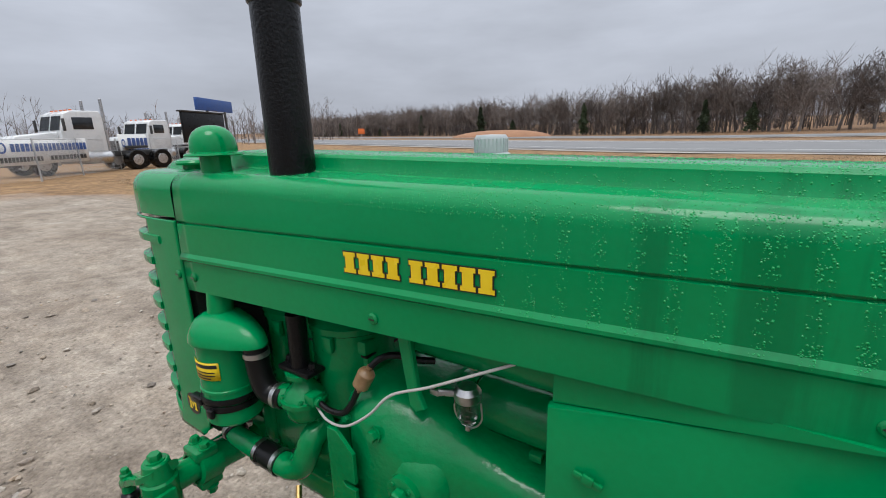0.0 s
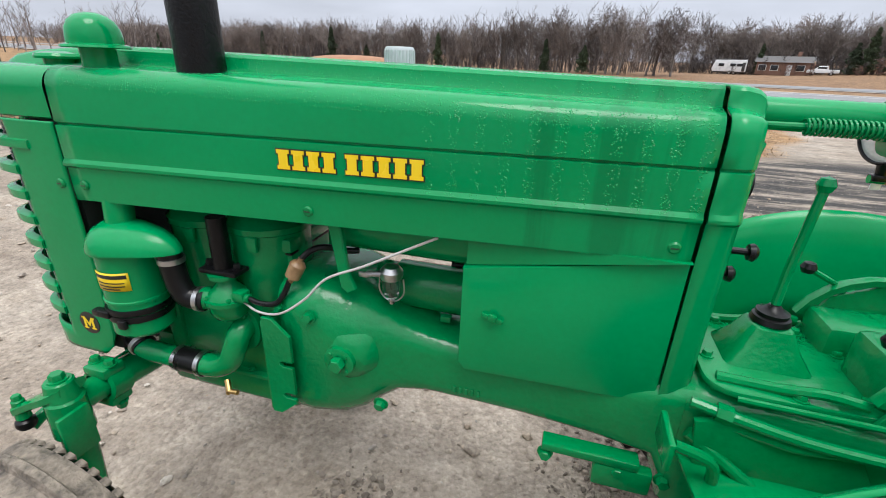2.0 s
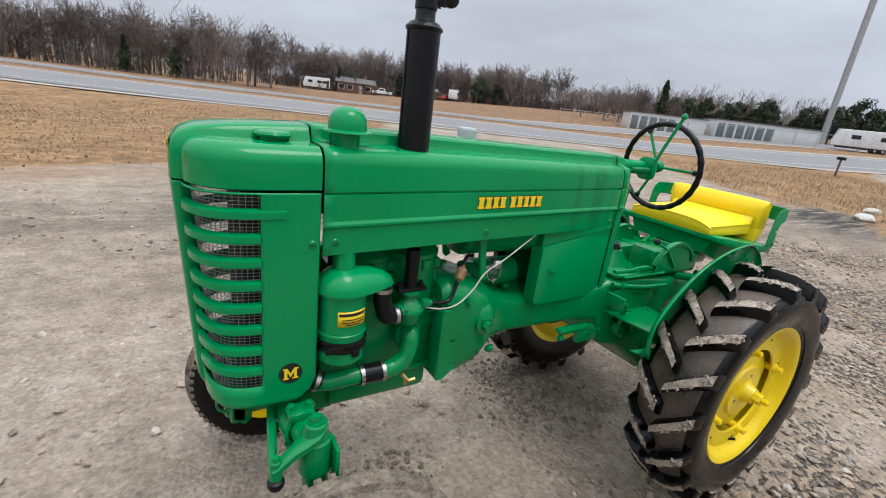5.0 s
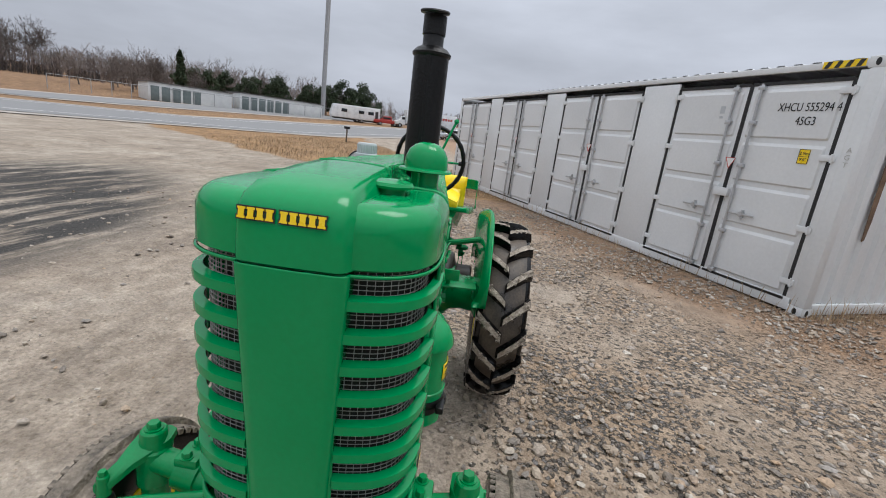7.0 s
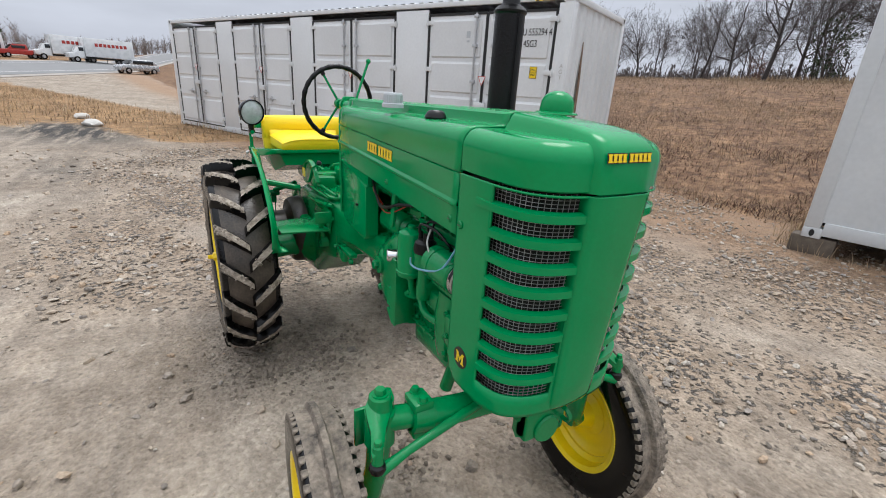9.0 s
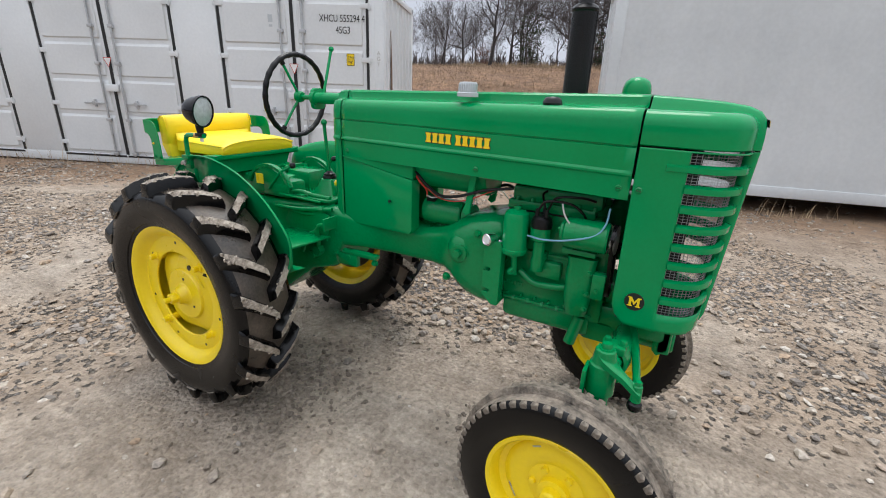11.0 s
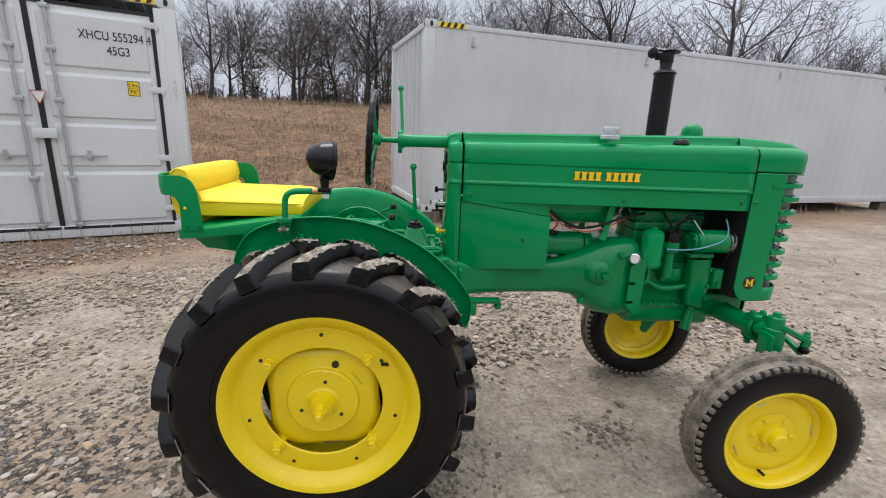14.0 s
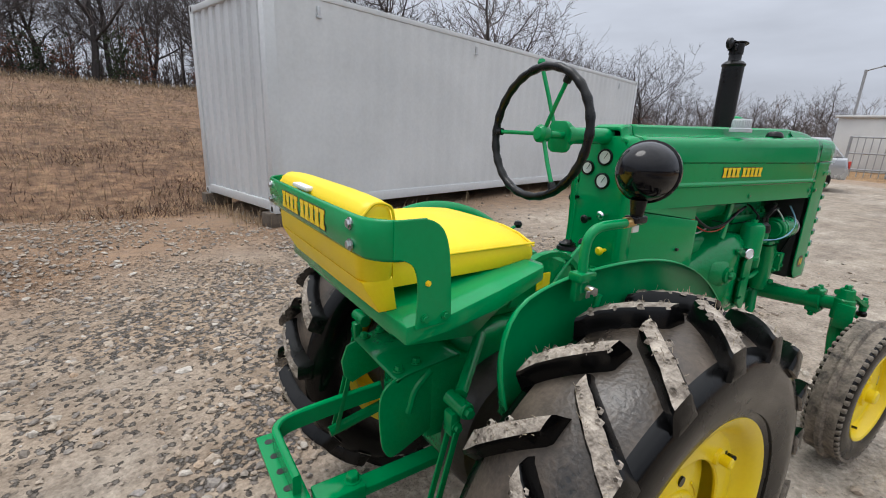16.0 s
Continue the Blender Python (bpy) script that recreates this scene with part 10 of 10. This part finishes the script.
for a, b in zip(pts_f, pts_f[1:]):
    for k in range(5):
        x, y = a[0] + (b[0] - a[0]) * k / 5, a[1] + (b[1] - a[1]) * k / 5
        z = float(height(x, y))
        simple("fence_post", lf, GREYP, (), (((x, y, z), (x, y, z + 2.0), 0.05),))
    simple("top_rail", lf, GREYP, (), (((a[0], a[1], float(height(*a)) + 2.0), (b[0], b[1], float(height(*b)) + 2.0), 0.04),))
mbx = thing("mailbox", "black mailbox on a wooden post by the highway", "mailbox", "", place(36.5, 11.2, -19))
simple("post", mbx, TIMBER, (((0, 0, 0.55), (0.11, 0.11, 1.1)),))
bm = bmesh.new()
prism(bm, [(-0.09, 1.1), (0.09, 1.1), (0.09, 1.24), (0.06, 1.3), (-0.06, 1.3), (-0.09, 1.24)], -0.26, 0.26, 0.01)
part("box", bm, BLACK, mbx)
# the far corner of the yard: fence, gate, white building, lamp post, parked vehicles
bl = thing("white_building", "low white metal building behind a pipe gate", "building", "", place(-40, -3.2, 95))
simple("wall", bl, SHEET, (((0, -3, 1.5), (12, 6, 3.0)),))
simple("roof", bl, SHEET, (((0, -3, 3.08), (12.3, 6.3, 0.14)),))
gt = thing("pipe_gate", "grey pipe gate with upright bars", "gate", "", Matrix.Identity(4))
ga, gb = Vector((-27.5, -6.3, 0)), Vector((-29.5, -0.3, 0))
for k in range(25):
    p = ga.lerp(gb, k / 24)
    z = float(height(p.x, p.y))
    simple("upright", gt, GREYP, (), (((p.x, p.y, z), (p.x, p.y, z + 1.9), 0.06 if k % 6 == 0 else 0.02),))
for z in (0.35, 1.1, 1.85):
    simple("rail", gt, GREYP, (), (((ga.x, ga.y, z), (gb.x, gb.y, z), 0.035),))
for x, y, dx_ in ((-17.3, -9.7, 0.18), (-23.5, -9.6, -0.1), (-26.8, -10.0, 0.3)):
    fpst = thing("fence_post", "dark leaning metal fence post in dry grass", "post", "leaning fence posts", place(x, y, 0))
    simple("stake", fpst, DARK, (), (((0, 0, -0.2), (dx_, 0.05, 1.55), 0.04),))
    for z in (0.5, 1.0):
        simple("wire_clip", fpst, GALV, (((dx_ * (z + 0.2) / 1.75, 0.03, z), (0.09, 0.09, 0.03)),), (), 0.01)
lp = thing("lamp_post", "grey street lamp with a short arm", "street lamp", "", place(-45, -11, 0))
simple("pole", lp, GREYP, (), (((0, 0, 0), (0, 0, 7.0), 0.09),))
simple("arm", lp, GREYP, (), (((0, 0, 6.9), (0.6, 1.2, 7.1), 0.05),))
simple("lamp_head", lp, GREYP, (((0.7, 1.4, 7.08), (0.3, 0.6, 0.14)),))
car(place(-17.2, -5.9, 112), SILVER, "silver sport utility car parked in the yard", 0)
car(place(-26.5, -1.2, 195), TRUCKW, "white pickup parked in the yard", 1, "pickup")
# pale boulders by the drive
STONE = material("pale_limestone", (0.42, 0.40, 0.37), (0.62, 0.60, 0.56), 3.0, 0.85, 0, 0.4, 20, dist=0.02)
for x, y, sz in ((-0.75, 8.15, 0.15), (-0.2, 8.35, 0.11), (-1.5, 8.0, 0.19), (13.1, 2.7, 0.22), (15.4, 3.2, 0.2)):
    bm = bmesh.new()
    bmesh.ops.create_icosphere(bm, subdivisions=3, radius=1.0)
    for v in bm.verts:
        v.co *= 1 + 0.28 * noise.noise(v.co * 1.3 + Vector((x, y, 0))) + 0.08 * noise.noise(v.co * 4)
        v.co.z *= 0.55
    ob = part("boulder", bm, STONE)
    ob.matrix_world = Matrix.Translation((x, y, float(height(x, y)) + sz * 0.25)) @ Matrix.Rotation(x, 4, "Z") @ Matrix.Diagonal((sz * 1.3, sz, sz, 1))
    tagged(ob, "pale limestone boulder at the edge of the drive", "boulder", "boulders")


# ---------------- loose stones, dry grass, rain drops ----------------
rs = np.random.RandomState(7)
t_ = (1 + 5 ** 0.5) / 2
ICO_V = np.array([(-1, t_, 0), (1, t_, 0), (-1, -t_, 0), (1, -t_, 0), (0, -1, t_), (0, 1, t_), (0, -1, -t_), (0, 1, -t_), (t_, 0, -1), (t_, 0, 1), (-t_, 0, -1), (-t_, 0, 1)], float)
ICO_V /= np.linalg.norm(ICO_V[0])
ICO_F = np.array([(0, 11, 5), (0, 5, 1), (0, 1, 7), (0, 7, 10), (0, 10, 11), (1, 5, 9), (5, 11, 4), (11, 10, 2), (10, 7, 6), (7, 1, 8), (3, 9, 4), (3, 4, 2), (3, 2, 6), (3, 6, 8), (3, 8, 9), (4, 9, 5), (2, 4, 11), (6, 2, 10), (8, 6, 7), (9, 8, 1)])


def scatter_stones(name, label, x, y, size, mat, flat=0.6):
    n = len(x)
    z = height(x, y)
    v = ICO_V[None] * (1 + rs.uniform(-0.28, 0.28, (n, 12, 1)))
    v = v * np.stack([rs.uniform(0.75, 1.3, n), rs.uniform(0.6, 1.1, n), rs.uniform(0.35, flat + 0.2, n)], -1)[:, None, :]
    a = rs.uniform(0, 6.283, n)
    ca, sa = np.cos(a)[:, None], np.sin(a)[:, None]
    vx, vy, vz = v[..., 0] * ca - v[..., 1] * sa, v[..., 0] * sa + v[..., 1] * ca, v[..., 2]
    tl = rs.uniform(-0.4, 0.4, n)[:, None]
    vz = vz + vx * tl
    s_ = size[:, None]
    co = np.stack([vx * s_ + x[:, None], vy * s_ + y[:, None], vz * s_ + z[:, None] + s_ * 0.12], -1).reshape(-1, 3)
    fa = (ICO_F[None] + 12 * np.arange(n)[:, None, None]).reshape(-1, 3)
    me = bpy.data.meshes.new(name)
    me.from_pydata(co.tolist(), [], fa.tolist())
    me.materials.append(mat)
    ob = new(name, me)
    return tagged(ob, label, "gravel", "", "stuff")


def pebble_material():
    """crushed stone of many colours: each stone its own, with grain and a dusty face"""
    m = bpy.data.materials.new("mixed_gravel")
    m.use_nodes = True
    n, l = m.node_tree.nodes, m.node_tree.links
    p = n["Principled BSDF"]
    geo, co = n.new("ShaderNodeNewGeometry"), n.new("ShaderNodeTexCoord")
    r = n.new("ShaderNodeValToRGB")
    stops = ((0.0, (0.17, 0.142, 0.115)), (0.14, (0.24, 0.214, 0.188)), (0.30, (0.33, 0.268, 0.205)), (0.5, (0.39, 0.318, 0.243)), (0.64, (0.30, 0.272, 0.245)), (0.76, (0.38, 0.265, 0.168)), (0.86, (0.41, 0.355, 0.29)), (1.0, (0.50, 0.455, 0.395)))
    el = r.color_ramp.elements
    el[0].position, el[0].color = stops[0][0], (*stops[0][1], 1)
    el[1].position, el[1].color = stops[-1][0], (*stops[-1][1], 1)
    for pos, c in stops[1:-1]:
        el.new(pos).color = (*c, 1)
    l.new(geo.outputs["Random Per Island"], r.inputs[0])
    g = n.new("ShaderNodeTexNoise")
    g.inputs["Scale"].default_value, g.inputs["Detail"].default_value = 70.0, 5
    l.new(co.outputs["Object"], g.inputs["Vector"])
    k = n.new("ShaderNodeMapRange")
    k.inputs["From Min"].default_value, k.inputs["From Max"].default_value = 0.3, 0.7
    k.inputs["To Min"].default_value, k.inputs["To Max"].default_value = 0.68, 1.22
    l.new(g.outputs[0], k.inputs[0])
    x = n.new("ShaderNodeVectorMath")
    x.operation = "SCALE"
    l.new(r.outputs[0], x.inputs[0])
    l.new(k.outputs[0], x.inputs["Scale"])
    l.new(x.outputs[0], p.inputs["Base Color"])
    p.inputs["Roughness"].default_value = 0.75
    b = n.new("ShaderNodeBump")
    b.inputs["Strength"].default_value, b.inputs["Distance"].default_value = 0.4, 0.004
    l.new(g.outputs[0], b.inputs["Height"])
    l.new(b.outputs[0], p.inputs["Normal"])
    return m


PEBBLE = pebble_material()


def clear_of_wheels(x, y, r):
    return np.minimum.reduce([np.hypot(x - a, (y - b) * 2.0) for a, b in ((0, .57), (0, -.52), (-1.76, .6), (-1.76, -.5))]) > r


n = 190000
px, py = rs.uniform(-6.5, 8.5, n), rs.uniform(-7.5, 6.0, n)
dens = stoniness(px, py)
clump = 0.45 + 0.75 * (np.sin(px * 5.3 + 2.1 * np.sin(py * 4.1)) * np.sin(py * 6.1 + 1.7 * np.sin(px * 3.7)) > -0.15)
ok = (rs.uniform(0, 1, n) < dens * 0.42 * clump) & clear_of_wheels(px, py, 0.3)
px, py = px[ok], py[ok]
size = 0.006 + 0.026 * rs.uniform(0, 1, len(px)) ** 2.4
scatter_stones("loose_gravel", "grey and tan crushed stone lying on the yard", px, py, size, PEBBLE)
n = 2600
px, py = rs.uniform(-6, 8, n), rs.uniform(-6.8, 4, n)
ok = (rs.uniform(0, 1, n) < np.minimum(stoniness(px, py) * 1.3, 1)) & clear_of_wheels(px, py, 0.45)
px, py = px[ok], py[ok]
scatter_stones("larger_stones", "larger pale stones among the gravel", px, py, 0.017 + 0.026 * rs.uniform(0, 1, len(px)) ** 2, PEBBLE, 0.4)
n = 9000
px, py = rs.uniform(-8.5, 5.5, n), rs.uniform(-5, 8.0, n)
ok = clear_of_wheels(px, py, 0.3) & (region(px, py) < 0.3)
px, py = px[ok], py[ok]
scatter_stones("scattered_pebbles", "small dark pebbles pressed into the packed drive", px, py, 0.003 + 0.008 * rs.uniform(0, 1, len(px)) ** 2.5, PEBBLE, 0.4)
# clods of churned soil under the tractor
CLOD = material("dark_soil_clods", (0.13, 0.105, 0.082), (0.27, 0.225, 0.18), 20.0, 0.95, 0, 0.5, 120, island=0.6, dist=0.006)
n = 130
px, py = -1.31 + 0.10 * rs.randn(n), 0.12 + 0.075 * rs.randn(n)
scatter_stones("soil_clods", "dark clods of dug soil under the front axle", px, py, 0.005 + 0.013 * rs.uniform(0, 1, n) ** 2, CLOD, 0.7)
n = 800
px, py = -0.33 + 0.17 * rs.randn(n), 0.36 + 0.19 * rs.randn(n)
ok = clear_of_wheels(px, py, 0.02)
px, py = px[ok], py[ok]
scatter_stones("soil_clods", "churned gravel and soil beside the rear wheel", px, py, 0.005 + 0.013 * rs.uniform(0, 1, len(px)) ** 2, CLOD, 0.7)


def blades(name, label, x, y, h, mat, spread=0.35, width=0.006):
    n = len(x)
    z = height(x, y) - 0.01
    a, b = rs.uniform(0, 6.283, n), rs.uniform(0, 6.283, n)
    ln = rs.uniform(0.1, spread * 2, n) * h
    w_ = width * rs.uniform(0.6, 1.6, n)
    p0 = np.stack([x - w_ * np.cos(b), y - w_ * np.sin(b), z], -1)
    p1 = np.stack([x + w_ * np.cos(b), y + w_ * np.sin(b), z], -1)
    m_ = np.stack([x + 0.4 * ln * np.cos(a), y + 0.4 * ln * np.sin(a), z + h * 0.6], -1)
    p2 = m_ - np.stack([0.6 * w_ * np.cos(b), 0.6 * w_ * np.sin(b), 0 * w_], -1)
    p3 = m_ + np.stack([0.6 * w_ * np.cos(b), 0.6 * w_ * np.sin(b), 0 * w_], -1)
    p4 = np.stack([x + ln * np.cos(a), y + ln * np.sin(a), z + h], -1)
    co = np.stack([p0, p1, p2, p3, p4], 1).reshape(-1, 3)
    o = 5 * np.arange(n)[:, None]
    fs = np.concatenate([np.array([[0, 1, 3]]) + o, np.array([[0, 3, 2]]) + o, np.array([[2, 3, 4]]) + o])
    me = bpy.data.meshes.new(name)
    me.from_pydata(co.tolist(), [], fs.tolist())
    me.materials.append(mat)
    ob = new(name, me)
    return tagged(ob, label, "grass", "", "stuff")


STRAW = material("dry_straw_grass", (0.22, 0.15, 0.09), (0.52, 0.39, 0.24), 0.8, 0.85, 0, 0.0, island=0.7)
LITTER = material("brown_dead_grass", (0.145, 0.098, 0.066), (0.41, 0.30, 0.19), 0.8, 0.85, 0, 0.0, island=0.7)


def grass_spots(n, x0, x1, y0, y1, thr=0.5):
    x, y = rs.uniform(x0, x1, n), rs.uniform(y0, y1, n)
    k = rs.uniform(0, 1, n) < np.clip((region(x, y) - 0.25) * 1.4, 0, 1) * (0.35 + 0.65 * (np.sin(x * 0.8 + 2 * np.sin(y * 0.35)) * np.sin(y * 0.9) > -0.3))
    inside = np.zeros(n, bool)
    for M_ in (C1, C2):
        inv = np.array(M_.inverted())
        lx_ = inv[0, 0] * x + inv[0, 1] * y + inv[0, 3]
        ly_ = inv[1, 0] * x + inv[1, 1] * y + inv[1, 3]
        inside |= (lx_ > 0.0) & (lx_ < CL) & (ly_ > -0.02) & (ly_ < CW)
    k &= ~inside
    return x[k], y[k]


x, y = grass_spots(120000, -13, 16, -17, -5.5)
blades("dry_grass", "dry brown grass on the slope behind the containers", x, y, 0.03 + 0.10 * rs.uniform(0, 1, len(x)) ** 2, LITTER, 0.9, 0.004)
x, y = rs.uniform(-24, 16, 9000), -31.2 - rs.uniform(0, 2.6, 9000)
blades("tall_weeds", "tall pale straw along the crest of the slope", x, y, 0.15 + 0.35 * rs.uniform(0, 1, len(x)) ** 2, STRAW, 0.4, 0.010)
x, y = grass_spots(60000, -24, 45, -34, -15)
blades("dry_grass", "dry brown grass on the upper slope", x, y, 0.06 + 0.16 * rs.uniform(0, 1, len(x)) ** 2, LITTER, 0.9, 0.008)
x, y = grass_spots(70000, -24, 8, 7, 27)
blades("dry_grass", "dry tan grass on the highway verge", x, y, 0.02 + 0.05 * rs.uniform(0, 1, len(x)) ** 1.5, STRAW, 0.9, 0.012)
x, y = grass_spots(26000, 8, 38, -6, 14)
blades("dry_grass", "dry brown grass beside the drive", x, y, 0.06 + 0.14 * rs.uniform(0, 1, len(x)) ** 1.5, STRAW, 0.4, 0.010)
DEADWEED = material("dark_red_brown_weeds", (0.060, 0.034, 0.026), (0.19, 0.115, 0.080), 1.2, 0.9, 0, 0.0, island=0.7)
x, y = grass_spots(60000, -3, 12, -13.5, -5.5)
clumped = (np.sin(x * 2.1 + 1.7 * np.sin(y * 1.3)) + np.sin(y * 2.7 + 1.2 * np.sin(x * 1.9)) + 0.9 * rs.randn(len(x)) > 0.35) & (rs.uniform(-15, -6, len(x)) < y)
x, y = x[clumped], y[clumped]
blades("dead_weeds", "dark red-brown dead weeds at the foot of the slope", x, y, 0.03 + 0.16 * rs.uniform(0, 1, len(x)) ** 2, DEADWEED, 0.8, 0.006)
# taller weeds along the foot of the containers
wx, wy = [], []
for M_, L_ in ((C1, CL), (C2, CL)):
    for k in range(420):
        p = M_ @ Vector((rs.uniform(0, L_), -0.03 - abs(rs.randn()) * 0.08, 0))
        wx.append(p.x)
        wy.append(p.y)
    for k in range(260):
        p = M_ @ Vector(((L_ + 0.04 + abs(rs.randn()) * 0.12) if M_ is C1 else -0.04 - abs(rs.randn()) * 0.12, rs.uniform(0, CW), 0))
        wx.append(p.x)
        wy.append(p.y)
blades("tall_weeds", "thin dry weeds at the foot of the containers", np.array(wx), np.array(wy), 0.08 + 0.28 * rs.uniform(0, 1, len(wx)) ** 3, STRAW, 0.25, 0.004)
n = 1400
x, y = rs.uniform(1.2, 12, n), rs.uniform(-13, -6.5, n)
blades("tall_weeds", "tall russet weeds on the slope", x, y, 0.12 + 0.3 * rs.uniform(0, 1, n) ** 3, LITTER, 0.3, 0.004)

# drops of rain on the hood
WATER = material("rain_beads", (0.0, 0.25, 0.06), (0.004, 0.36, 0.10), 60.0, 0.03, 0, 0.0, rough_var=0.02, spec=0.5)
V, F = [], []
rd = random.Random(9)


def drop(c, nrm, r):
    nrm = nrm.normalized()
    a = nrm.cross(Vector((0.9, 0.1, 0.3))).normalized()
    b = nrm.cross(a)
    o = len(V)
    for rr, hh in ((1.0, 0.0), (0.75, 0.38)):
        for k in range(6):
            t = 2 * math.pi * k / 6
            V.append(tuple(c + (a * math.cos(t) + b * math.sin(t)) * r * rr + nrm * r * hh))
    V.append(tuple(c + nrm * r * 0.52))
    for k in range(6):
        j = (k + 1) % 6
        F.append((o + k, o + j, o + 6 + j, o + 6 + k))
        F.append((o + 6 + k, o + 6 + j, o + 12))


for k in range(15000):
    x = -0.54 - 1.2 * rd.random() ** 1.25
    sec = [Vector(p) for p in hood_section(x)]
    nseg = len(sec) - 1
    left = rd.random() < 0.72
    side_drop = rd.random() < 0.35 and x > -1.0
    if side_drop:
        x = round(x / 0.045) * 0.045 + rd.uniform(-0.010, 0.010)
        sec = [Vector(p) for p in hood_section(x)]
        zt = rd.uniform(1.27, 1.43)
        i = min(range(nseg), key=lambda q: abs((sec[q].z + sec[q + 1].z) / 2 - zt) + (0 if (sec[q].y < 0) == left else 9))
    else:
        i = rd.randrange(14, nseg // 2 + 2) if left else rd.randrange(nseg // 2 - 2, nseg - 14)
    f = rd.random()
    c = sec[i].lerp(sec[i + 1], f)
    d = sec[i + 1] - sec[i]
    if d.length < 0.002:
        continue
    nrm = Vector((0, -d.z, d.y))
    if nrm.dot(c - Vector((x, 0, 1.32))) < 0:
        nrm = -nrm
    drop(c, nrm, rd.choice((0.0005, 0.0006, 0.0008, 0.0009, 0.0012, 0.0016)) * (1.15 if side_drop else 1.0))
me = bpy.data.meshes.new("rain")
me.from_pydata(V, [], F)
me.materials.append(WATER)
me.shade_smooth()
drops = new("rain", me)
drops.parent = tractor
tagged(drops, "clear beads of rain", "", "", "stuff")
